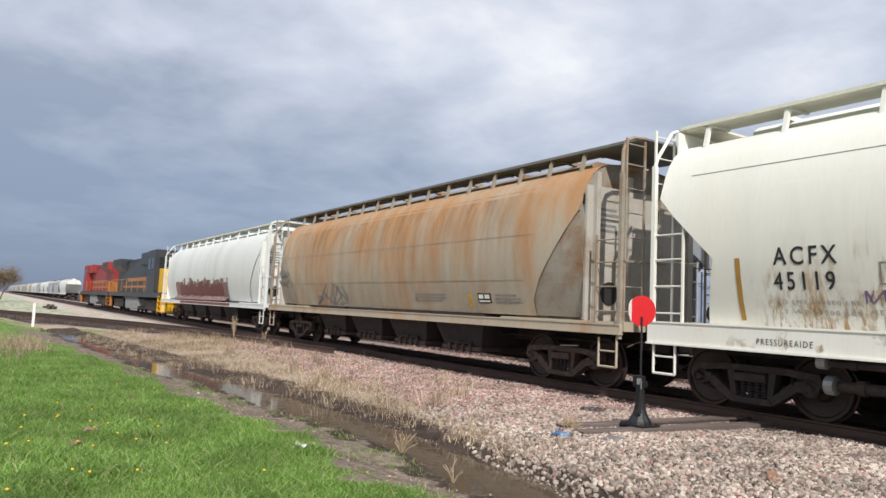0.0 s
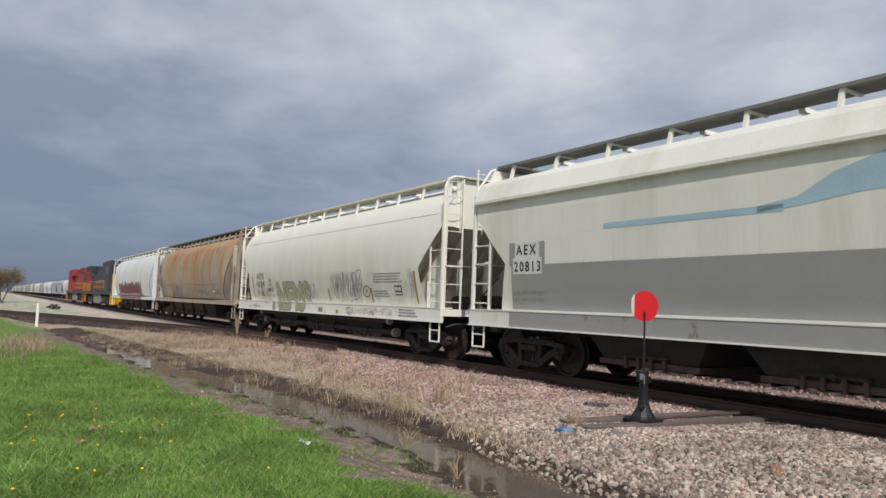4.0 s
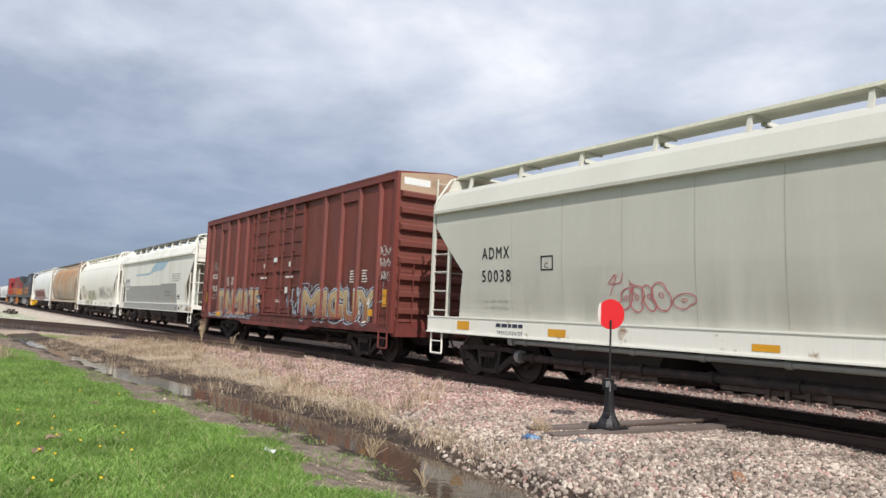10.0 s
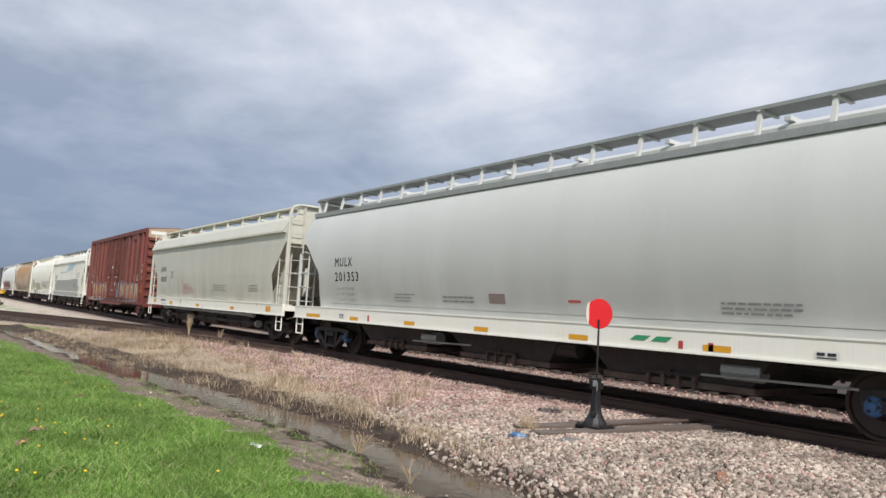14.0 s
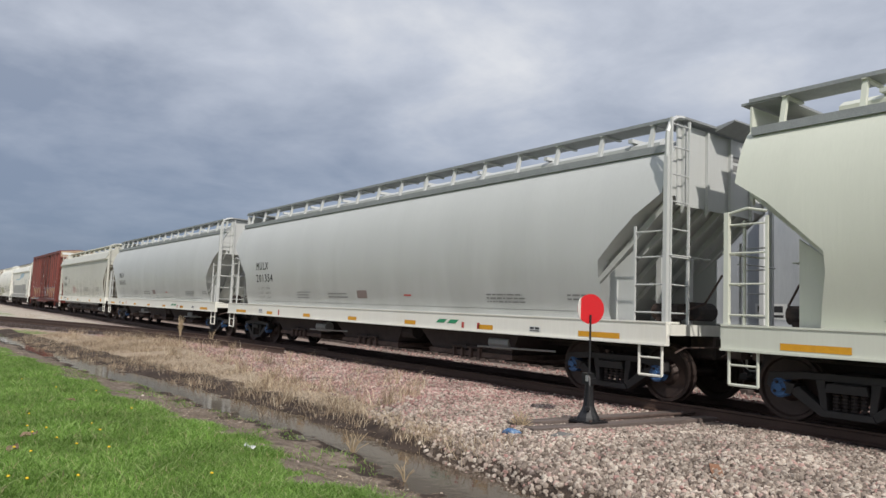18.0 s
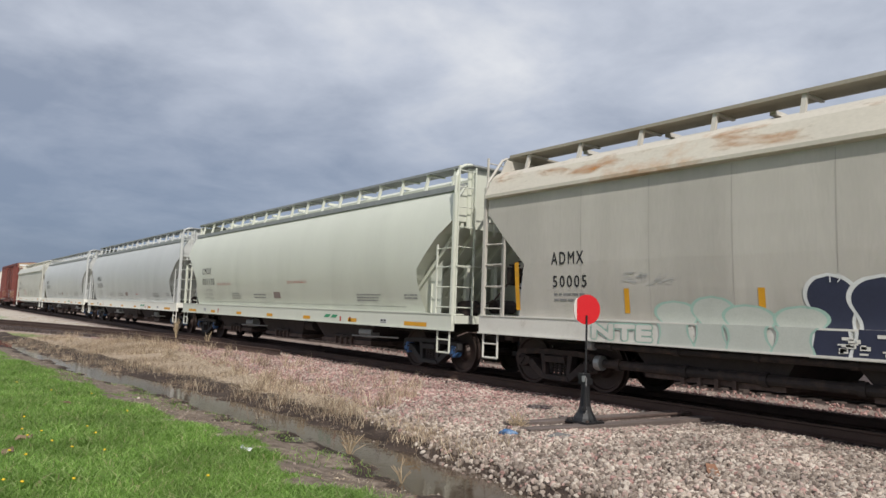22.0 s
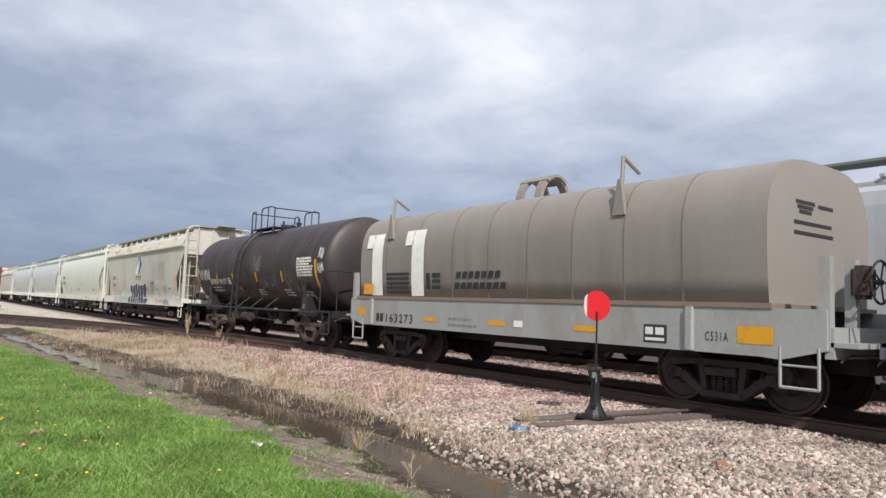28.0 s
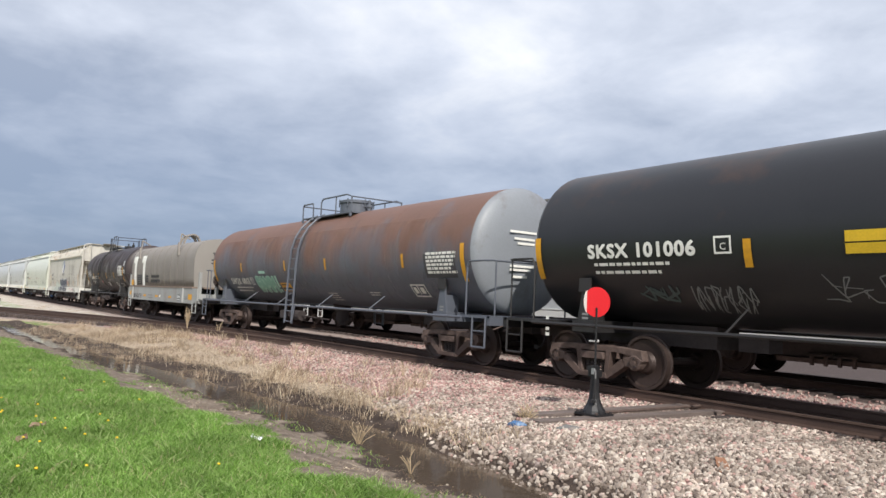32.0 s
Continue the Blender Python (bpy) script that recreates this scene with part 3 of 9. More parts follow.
def coupler_shape(bm):
    box(bm, -0.45, -0.07, 0.80, 0.12, 0.07, 0.95)
    prism(bm, ((0.10, -0.16), (0.38, -0.17), (0.42, -0.06), (0.28, 0.02), (0.36, 0.13), (0.26, 0.18), (0.10, 0.15)), "z", 0.74, 1.0)
    rod(bm, (0.30, -0.09, 0.70), (0.30, -0.09, 1.05), 0.03, 8)


def hose_shape(bm):
    pts = [(0.02, 0.22, 0.86), (0.10, 0.24, 0.72), (0.20, 0.22, 0.58), (0.34, 0.16, 0.50), (0.50, 0.08, 0.47)]
    pipe(bm, pts, 0.025, 6)
    box(bm, 0.46, 0.04, 0.43, 0.58, 0.12, 0.52)


def draft_gear(car, h):
    """Couplers, air hoses and uncoupling levers at both ends; h: half the length over the end sills."""
    for s in (-1, 1):
        m = Matrix.Rotation(0 if s > 0 else math.pi, 4, "Z")
        piece("coupler", shared("coupler", coupler_shape, RUSTY), car, Matrix.Translation((s * h, 0, 0)) @ m)
        piece("air_hose", shared("air hose", hose_shape, BLACK_IRON), car, Matrix.Translation((s * h, 0, 0)) @ m)
        bm = bmesh.new()
        pipe(bm, ((s * (h + 0.06), -1.45, 0.82), (s * (h + 0.06), -1.2, 0.90), (s * (h + 0.10), -0.3, 0.90), (s * (h + 0.28), -0.1, 0.98)), 0.014, 5)
        part("uncoupling_lever", bm, RUSTY, car)


def new_car(name, label, category, left, right, group="cars of the train"):
    car = thing(name, label, category, group)
    TRAIN_CARS.append((car, (left + right) / 2))
    return car, (right - left) / 2, (left + right) / 2


def ladder(car, name, foot, width, rungs, axis, material_, stile=0.022, bottom=None):
    """A ladder on a side (axis x) or an end (axis y): foot (x, y), heights of the rungs."""
    x, y = foot
    d = Vector((width, 0, 0)) if axis == "x" else Vector((0, width, 0))
    lo = rungs[0] - 0.12 if bottom is None else bottom
    bm = bmesh.new()
    for k in (0, 1):
        o = Vector((x, y, 0)) + d * k
        box(bm, o.x - stile, o.y - stile, lo, o.x + stile, o.y + stile, rungs[-1] + 0.1)
    ob = part(name, bm, material_, car)

    def rung_shape(bm):
        rod(bm, (0, 0, 0), d, 0.013, 6)
    for z in rungs:
        piece("rung", shared("rung %s %.2f %s" % (axis, width, material_.name), rung_shape, material_), ob, pose(x, y, z))
    return ob


def stirrup(car, x, w, y, z_top, z_bot, material_):
    bm = bmesh.new()
    pipe(bm, ((x, y, z_top), (x, y, z_bot), (x + w, y, z_bot), (x + w, y, z_top)), 0.022, 6)
    rod(bm, (x, y, (z_top + z_bot) / 2 + 0.02), (x + w, y, (z_top + z_bot) / 2 + 0.02), 0.016, 6)
    part("step", bm, material_, car)


def brake_wheel(car, x, y, z, material_):
    bm = bmesh.new()
    n, r = 20, 0.28
    ring = [Vector((x, y + r * math.cos(2 * math.pi * i / n), z + r * math.sin(2 * math.pi * i / n))) for i in range(n + 1)]
    pipe(bm, ring, 0.017, 6)
    for k in range(5):
        a = 2 * math.pi * k / 5
        rod(bm, (x, y, z), (x, y + r * math.cos(a), z + r * math.sin(a)), 0.012, 5)
    rod(bm, (x - 0.14, y, z), (x + 0.03, y, z), 0.035, 8)
    part("brake_wheel", bm, material_, car)
    bm = bmesh.new()
    box(bm, x - 0.32, y - 0.16, z - 0.22, x - 0.10, y + 0.16, z + 0.22)
    bmesh.ops.bevel(bm, geom=bm.edges[:], offset=0.05, segments=2, affect="EDGES")
    part("brake_gear_box", bm, material_, car)


# ---- marks on the cars ----
def mark_mesh(bm, surf, lift=0.006):
    """Lays a flat drawing of (x, z) against the near side of a body."""
    for v in bm.verts:
        v.co.y = -surf(v.co.z) - lift
    return bm


def bars(car, name, rects, surf, material_, lift=0.006, label=""):
    """Painted bars: rects of (x0, z0, x1, z1)."""
    if name in ("reflector", "ochre_stripe", "red_mark", "door_label") and len(rects) > 1:
        return [bars(car, name, [r], surf, material_, lift, label) for r in rects]
    bm = bmesh.new()
    for x0, z0, x1, z1 in rects:
        n = max(1, round((z1 - z0) / 0.12))
        for k in range(n):
            a, b = z0 + (z1 - z0) * k / n, z0 + (z1 - z0) * (k + 1) / n
            bm.faces.new([bm.verts.new(p) for p in ((x0, 0, a), (x1, 0, a), (x1, 0, b), (x0, 0, b))])
    return part(name, mark_mesh(bm, surf, lift), material_, car, label)


def small_print(car, x, z, w, rows, surf, material_, h=0.035, gap=0.075, seed=1):
    """Lines of print too small to read."""
    r = random.Random(seed)
    rects = []
    for k in range(rows):
        u, end = x, x + w * r.uniform(0.75, 1.0)
        while u < end:
            d = r.uniform(0.05, 0.2)
            rects.append((u, z - k * gap, min(u + d, end), z - k * gap + h))
            u += d + 0.03
    return bars(car, "small_print", rects, surf, material_)


def lettering(car, words, x, z, height, width, surf, material_, name="lettering", bold=0.0, lift=0.006, spread=1.32, outline=0.0, slant=0.0):
    """Words on the near side: lower left corner x, z; height of a capital; whole width."""
    curve = bpy.data.curves.new("words", "FONT")
    curve.body, curve.size = words, 1.0
    outline = outline or bold * 4 * height
    curve.resolution_u, curve.space_character = 3, spread
    ob = bpy.data.objects.new("words", curve)
    scene.collection.objects.link(ob)
    mesh = bpy.data.meshes.new_from_object(ob.evaluated_get(bpy.context.evaluated_depsgraph_get()))
    bpy.data.objects.remove(ob)
    bpy.data.curves.remove(curve)
    co = np.empty(len(mesh.vertices) * 3)
    mesh.vertices.foreach_get("co", co)
    co = co.reshape(-1, 3)
    lo, hi = co.min(0), co.max(0)
    cap = 0.70
    out = np.empty_like(co)
    out[:, 0] = x + (co[:, 0] - lo[0]) / max(hi[0] - lo[0], 1e-6) * width
    out[:, 2] = z + co[:, 1] / cap * height
    out[:, 0] += (out[:, 2] - z) * slant
    if outline:
        # an outline: the same shapes shifted all round
        loops = [tuple(p.vertices) for p in mesh.polygons]
        n = len(out)
        ring = [(outline * math.cos(a), outline * math.sin(a)) for a in np.linspace(0, 2 * math.pi, 9)[:-1]]
        verts = np.concatenate([out + np.array((u, 0, v)) for u, v in ring])
        mesh = bpy.data.meshes.new(name)
        mesh.from_pydata([tuple(v) for v in verts], [], [tuple(i + k * n for i in f) for k in range(len(ring)) for f in loops])
        out = verts
    if height > 0.4:
        # cut into strips, so that tall letters follow the curve of the side
        bm = bmesh.new()
        bm.from_mesh(mesh)
        lay = bm.verts.layers.int.new("sheet")
        for i, (v, p) in enumerate(zip(bm.verts, out)):
            v.co, v[lay] = Vector((p[0], 0, p[2])), i // n if outline else 0
        for zc in [1.286, 1.283] + [z + height * k / 9 for k in range(-2, 12)]:
            bmesh.ops.bisect_plane(bm, geom=bm.verts[:] + bm.edges[:] + bm.faces[:], plane_co=(0, 0, zc), plane_no=(0, 0, 1))
        bm.verts.ensure_lookup_table()
        isles, seen = np.zeros(len(bm.verts)), set()
        bm.verts.index_update()
        for v in bm.verts:
            if v.index in seen:
                continue
            stack, group = [v], []
            seen.add(v.index)
            while stack:
                q = stack.pop()
                group.append(q)
                for e in q.link_edges:
                    o = e.other_vert(q)
                    if o.index not in seen:
                        seen.add(o.index)
                        stack.append(o)
            top = max(q[lay] for q in group)
            for q in group:
                isles[q.index] = top
        out = np.array([tuple(v.co) for v in bm.verts])
        mesh = bpy.data.meshes.new(name)
        bm.to_mesh(mesh)
        bm.free()
        layer = isles * 0.0004
    else:
        layer = np.arange(len(out)) // n * 0.0004 if outline else np.zeros(len(out))
    out[:, 1] = [-surf(v) - lift - q for v, q in zip(out[:, 2], layer)]
    mesh.vertices.foreach_set("co", out.ravel())
    mesh.materials.clear()
    mesh.materials.append(material_)
    mesh.name = name
    ob = new(name, mesh)
    ob.parent = car
    return ob


def ribbon(bm, points, width, mi=0, taper=True):
    """A sprayed stroke through points of (x, z)."""
    pts = [Vector((points[0][0], points[0][1]))]
    for p in points[1:]:
        p, a = Vector((p[0], p[1])), pts[-1]
        k = max(1, math.ceil(abs(p.y - a.y) / 0.15))
        pts += [a.lerp(p, (i + 1) / k) for i in range(k)]
    last = None
    for i, p in enumerate(pts):
        d = (pts[min(i + 1, len(pts) - 1)] - pts[max(i - 1, 0)]).normalized()
        w = width * (0.6 if taper and i in (0, len(pts) - 1) else 1.0) / 2
        n = Vector((-d.y, d.x)) * w
        pair = [bm.verts.new((q.x, 0, q.y)) for q in (p + n, p - n)]
        if last:
            bm.faces.new((last[0], last[1], pair[1], pair[0])).material_index = mi
        last = pair


def curl(r, x, z, w, h, n=5):
    """A quick angular stroke through random places of a box, rounded at the turns."""
    grid = [(u / 2, v / 2) for u in range(3) for v in range(3)]
    r.shuffle(grid)
    p = [(x + w * (u + r.uniform(-0.12, 0.12)), z + h * min(1.0, max(0.0, v + r.uniform(-0.15, 0.15)))) for u, v in grid[:n]]
    out = [p[0]]
    for i in range(1, len(p) - 1):
        for f in (0.72, 0.9):
            out.append((p[i - 1][0] + (p[i][0] - p[i - 1][0]) * f, p[i - 1][1] + (p[i][1] - p[i - 1][1]) * f))
        for f in (0.1, 0.28):
            out.append((p[i][0] + (p[i + 1][0] - p[i][0]) * f, p[i][1] + (p[i + 1][1] - p[i][1]) * f))
    return out + [p[-1]]


def tag(car, x0, z0, x1, z1, surf, material_, count=6, width=0.03, seed=3, label="sprayed tag"):
    """Thin sprayed scribble."""
    r = random.Random(seed)
    bm = bmesh.new()
    step = (x1 - x0) / count
    for k in range(count):
        ribbon(bm, curl(r, x0 + step * k, z0, step * 1.1, z1 - z0, r.randint(4, 6)), width)
        ribbon(bm, [(x0 + step * (k + r.random()), z0 + (z1 - z0) * r.random()), (x0 + step * (k + r.random()), z0 + (z1 - z0) * r.random())], width)
    return part("graffiti", mark_mesh(bm, surf, 0.009), material_, car, label)


def data_panel(car, x0, z0, x1, z1, surf, ground, ink, seed=2):
    """A stencilled panel with blocks of unreadable print."""
    bars(car, "stencil_panel", [(x0, z0, x1, z1)], surf, ground, 0.005)
    w, h = x1 - x0, z1 - z0
    bars(car, "stencil_print", [(x0 + w * 0.08, z0 + h * 0.45, x0 + w * 0.42, z0 + h * 0.85), (x0 + w * 0.52, z0 + h * 0.45, x0 + w * 0.88, z0 + h * 0.85), (x0 + w * 0.08, z0 + h * 0.12, x0 + w * 0.9, z0 + h * 0.28)], surf, ink, 0.009)


def spray_word(car, words, x, z, height, width, surf, fill, edge, edge_w, spread=0.95, fat=0.75, rim=0.75):
    """Fat sprayed letters with an outline."""
    lettering(car, words, x, z, height, width, surf, edge, "graffiti", 0.0, 0.007, spread, edge_w * (fat + rim))["label"] = "pale sprayed outline"
    lettering(car, words, x, z, height, width, surf, fill, "graffiti", 0.0, 0.012, spread, edge_w * fat)["label"] = "sprayed block letters"


def ragged_block(car, x0, z0, x1, z1, surf, material_, seed, label, lift=0.008):
    """A patch of spray paint with an uneven top."""
    r = random.Random(seed)
    bm = bmesh.new()
    x, h = x0, z1
    while x < x1:
        w = r.uniform(0.12, 0.5)
        h = z1 - r.uniform(0, 0.35) * (z1 - z0)
        n = 5
        for k in range(n):
            a, b = z0 + (h - z0) * k / n, z0 + (h - z0) * (k + 1) / n
            bm.faces.new([bm.verts.new(p) for p in ((x, 0, a), (x + w, 0, a), (x + w + 0.04, 0, b), (x + 0.04, 0, b))])
        x += w
    return part("graffiti", mark_mesh(bm, surf, lift), material_, car, label)


def stain(car, x0, z0, x1, z1, surf, material_, lift=0.003, label=""):
    return bars(car, "stain", [(x0, z0, x1, z1)], surf, material_, lift, label)


def bubbles(car, x0, z0, x1, z1, surf, material_, count, width, seed, label, fill=None):
    """Round sprayed letter outlines that lap over one another."""
    r = random.Random(seed)
    step = (x1 - x0) / count
    for k in range(count):
        cx, cz = x0 + step * (k + 0.5), (z0 + z1) / 2 + r.uniform(-0.06, 0.06) * (z1 - z0)
        a, b, lean = step * r.uniform(0.52, 0.8), (z1 - z0) / 2 * r.uniform(0.68, 1.0), r.uniform(-0.35, 0.35)
        dent, deep = r.uniform(0, 6.28), r.uniform(0.15, 0.5)
        ring = []
        for i in range(29):
            u = 2 * math.pi * i / 28
            rad = 1 - deep * math.exp(-(math.remainder(u - dent, 2 * math.pi) / 0.35) ** 2)
            ring.append((cx + rad * a * math.cos(u) + lean * b * math.sin(u), cz + rad * b * math.sin(u)))
        if fill:
            bm = bmesh.new()
            for i in range(28):
                bm.faces.new([bm.verts.new((q[0], 0, q[1])) for q in ((cx, cz), ring[i], ring[i + 1])])
            bmesh.ops.remove_doubles(bm, verts=bm.verts[:], dist=0.0005)
            bmesh.ops.subdivide_edges(bm, edges=bm.edges[:], cuts=3, use_grid_fill=True)
            part("graffiti", mark_mesh(bm, surf, 0.008 + 0.0004 * k), fill, car, label)
        bm = bmesh.new()
        ribbon(bm, ring, width, taper=False)
        inner = [(cx + (p[0] - cx) * 0.25, cz + (p[1] - cz) * 0.22 + 0.1 * b) for p in ring[::4]]
        ribbon(bm, inner, width * 0.8, taper=False)
        part("graffiti", mark_mesh(bm, surf, 0.012 + 0.0004 * k), material_, car, label)


def pillars(car, x0, z0, x1, z1, surf, fill, edge, count, rim, seed, label):
    """Tall sprayed letters with swollen heads that lean against one another."""
    r = random.Random(seed)
    step = (x1 - x0) / count
    for k in range(count):
        cx, half, top, lean = x0 + step * (k + 0.5), step * r.uniform(0.60, 0.84), z1 - r.uniform(0.0, 0.22) * (z1 - z0), r.uniform(-0.16, 0.16)
        waist = r.uniform(0.55, 0.8)
        for material_, grow, lift in ((edge, rim, 0.008 + 0.0016 * k), (fill, 0.0, 0.0088 + 0.0016 * k)):
            bm = bmesh.new()
            lo, hi = z0 - grow, top + grow
            rows = sorted(set([lo + (hi - lo) * i / 26 for i in range(27)] + [z for z in (1.2849, 1.2852) if lo < z < hi]))
            last = None
            for z in rows:
                u = (z - lo) / (hi - lo)
                w = math.sqrt(max(0.0, 1 - ((u - 0.72) / 0.28) ** 2)) if u > 0.72 else waist + (1 - waist) * smooth_step(0.40, 0.72, u) + 0.2 * (1 - smooth_step(0.0, 0.3, u))
                w = w * half * (0.9 if grow == 0 else 1.0) + (grow * 0.4 if u < 0.97 else 0)
                c = cx + lean * (z - z0) / max(z1 - z0, 0.01)
                pair = [bm.verts.new((c - w, 0, z)), bm.verts.new((c + w, 0, z))]
                if last:
                    bm.faces.new((last[0], last[1], pair[1], pair[0]))
                last = pair
            part("graffiti", mark_mesh(bm, surf, lift), material_, car, label)


def plate(car, x0, z0, x1, z1, surf, ink, word="C"):
    """The little framed clearance plate."""
    w = 0.022
    bars(car, "plate_box", [(x0, z0, x1, z0 + w), (x0, z1 - w, x1, z1), (x0, z0 + w, x0 + w, z1 - w), (x1 - w, z0 + w, x1, z1 - w), (x0 + 0.07, z1 - 0.09, x1 - 0.07, z1 - 0.06)], surf, ink)
    lettering(car, word, (x0 + x1) / 2 - 0.04, z0 + 0.05, 0.09, 0.08, surf, ink, bold=0.004)

# ---- covered hoppers ----
ROUND = ((1.34, 1.28), (1.44, 1.6), (1.525, 2.0), (1.56, 2.26), (1.58, 2.6), (1.565, 2.95), (1.52, 3.28), (1.47, 3.46), (1.41, 3.64), (1.32, 3.84), (1.20, 4.02), (1.02, 4.17), (0.80, 4.25), (0.45, 4.29))
FLAT = ((1.44, 1.28), (1.50, 1.8), (1.535, 2.26), (1.555, 2.8), (1.56, 3.30), (1.555, 3.58), (1.66, 3.60), (1.66, 3.66), (1.48, 4.02), (1.34, 4.14), (0.9, 4.22), (0.45, 4.26))


def surface_of(profile):
    zs, ys = [z for y, z in profile], [y for y, z in profile]

    def surf(z):
        return float(np.interp(z, (0.0, 1.285, 1.2851, *zs[1:]), (1.59, 1.59, ys[0], *ys[1:])))
    return surf


def hopper(name, label, left, right, paint, profile=ROUND, truck_in=1.62, gear="rusty", end_in=0.0, endwall=False, boards=(0.42, 1.0), board_mat=None, posts=11,
           cut=((3.40, 0.0), (2.27, 1.2), (1.28, 1.0)), sill_paint=None, eave_paint=None, sill=(0.92, 1.28), brake=0, bays=3, parked=False, roof_rail=False, side_posts=0, end_paint=None, slope_paint=None, wall_paint=None, pipes=None, seams=(), seam_paint=None, far=False, low_left=False, inset=0.16):
    car, h, mid = new_car(name, label, "hopper car", left, right)
    if parked:
        TRAIN_CARS.pop()
    sill_paint, end_paint = sill_paint or paint, end_paint or paint
    slope_paint = slope_paint or end_paint
    surf = surface_of(profile)
    inset = 0.0 if endwall or far else inset
    hb = h - end_in - inset
    cz, cx = [c[0] for c in cut][::-1], [c[1] for c in cut][::-1]

    def reach(z):
        return min(hb, hb + inset - float(np.interp(z, cz, cx)))

    def shell(a, b, material_, pname, lab=""):
        bm = bmesh.new()
        n = 8
        for s in (-1, 1):
            rows = []
            for y, z in profile[a:b]:
                e = reach(z)
                rows.append([bm.verts.new((-e + 2 * e * k / n, s * y, z)) for k in range(n + 1)])
            for p, q in zip(rows[:-1], rows[1:]):
                for k in range(n):
                    f = (p[k], p[k + 1], q[k + 1], q[k])
                    bm.faces.new(f if s < 0 else f[::-1])
        return part(pname, bm, material_, car, lab, smooth=profile is ROUND)

    if profile is FLAT:
        shell(0, 6, paint, "side")
        shell(5, len(profile), eave_paint or paint, "roof_eave", "rust-stained roof eave" if eave_paint else "")
    else:
        shell(0, len(profile), paint, "shell")
    # roof and ends
    bm = bmesh.new()
    zt, yt = profile[-1][1], profile[-1][0]
    box(bm, -hb + 0.01, -yt, zt - 0.06, hb - 0.01, yt, zt)
    part("roof", bm, paint, car)
    for s in (-1, 1):
        bm = bmesh.new()
        top = [(y - 0.015, z) for y, z in profile if z >= cut[0][0] - 0.13]
        outline = [(-y, z) for y, z in top] + [(y, z) for y, z in reversed(top)]
        prism(bm, outline, "x", s * (hb - 0.03), s * (hb - 0.06))
        part("end_sheet", bm, end_paint, car)
        bm = bmesh.new()
        rows = []
        for k in range(9):
            z = cut[0][0] - (cut[0][0] - 1.29) * k / 8
            u, wide = s * (hb - max(0.06 + 2.2 * k / 8, float(np.interp(z, cz, cx)) - inset + 0.03)), surf(z) - 0.015
            rows.append([bm.verts.new((u - s * d, y * wide, z + d)) for d in (0.0, 0.03) for y in (-1, 1)])
        for p, q in zip(rows[:-1], rows[1:]):
            for a, b in ((0, 1), (1, 3), (3, 2), (2, 0)):
                bm.faces.new((p[a], p[b], q[b], q[a]))
        for r_ in (rows[0], rows[-1]):
            bm.faces.new((r_[0], r_[1], r_[3], r_[2]))
        part("slope_sheet", bm, slope_paint, car)
        if far:
            continue
        za = cut[0][0]
        for y in (-1.2, -0.72, -0.24, 0.24, 0.72, 1.2):
            bm = bmesh.new()
            prism(bm, ((s * (hb - 0.06), za + 0.02), (s * (hb - 0.06), za - 0.13), (s * (hb - 1.72), 1.66), (s * (hb - 1.80), za - (za - 1.25) * 0.78)), "y", y - 0.04, y + 0.04)
            part("slope_rib", bm, slope_paint, car)
        # the webs that stand under the slope sheet, set in from the sides
        for y in (-1.17, 1.17):
            bm = bmesh.new()
            far_x = 0.35 if s > 0 and not low_left else 0.74
            prism(bm, ((s * (hb - 2.2), 1.25), (s * (hb - far_x), 1.25), (s * (hb - far_x), za - far_x - 0.07), (s * (hb - 2.2), 1.36)), "y", y - 0.015, y + 0.015)
            web = part("end_web", bm, paint, car)
            bm = bmesh.new()
            o = -0.05 if y < 0 else 0.05
            box(bm, s * (hb - 1.12) - 0.03, min(y, y + o), 1.25, s * (hb - 1.12) + 0.03, max(y, y + o), 1.95)
            part("web_stiffener", bm, end_paint, web)
        bm = bmesh.new()
        box(bm, s * (h - 2.3 - end_in), -1.52, 1.17, s * (h - 0.02), 1.52, 1.24)
        part("end_platform", bm, sill_paint, car)
        bm = bmesh.new()
        box(bm, s * (h - 0.03), -1.53, 1.08, s * (h + 0.05), 1.53, 1.25)
        part("end_sill", bm, sill_paint, car)
        bm = bmesh.new()
        box(bm, s * (h - 0.4), -0.4, 0.70, s * (h + 0.06), 0.4, 1.078)
        bmesh.ops.bevel(bm, geom=bm.edges[:], offset=0.03, segments=1, affect="EDGES")
        part("draft_box", bm, IRON, car)
        if endwall:
            bm = bmesh.new()
            box(bm, s * (hb + 0.12), -1.51, 1.24, s * (hb + 0.17), 1.51, 3.75)
            for y in (-1.3, -0.45, 0.45, 1.3):
                box(bm, s * (hb + 0.17), y - 0.05, 1.24, s * (hb + 0.26), y + 0.05, 4.0)
            part("end_wall", bm, wall_paint or end_paint, car)
            for w in (-1, 1):
                bm = bmesh.new()
                rows = []
                for k in range(11):
                    z = 1.29 + (cut[0][0] + 0.05 - 1.29) * k / 10
                    y = w * (surf(z) - 0.03)
                    rows.append([bm.verts.new(p) for p in ((s * (reach(z) - 0.05), y, z), (s * (hb + 0.12), y, z), (s * (hb + 0.12), y - w * 0.02, z), (s * (reach(z) - 0.05), y - w * 0.02, z))])
                for p, q in zip(rows[:-1], rows[1:]):
                    for i in range(4):
                        bm.faces.new((p[i], p[(i + 1) % 4], q[(i + 1) % 4], q[i]))
                part("end_gusset", bm, slope_paint, car)
            bm = bmesh.new()
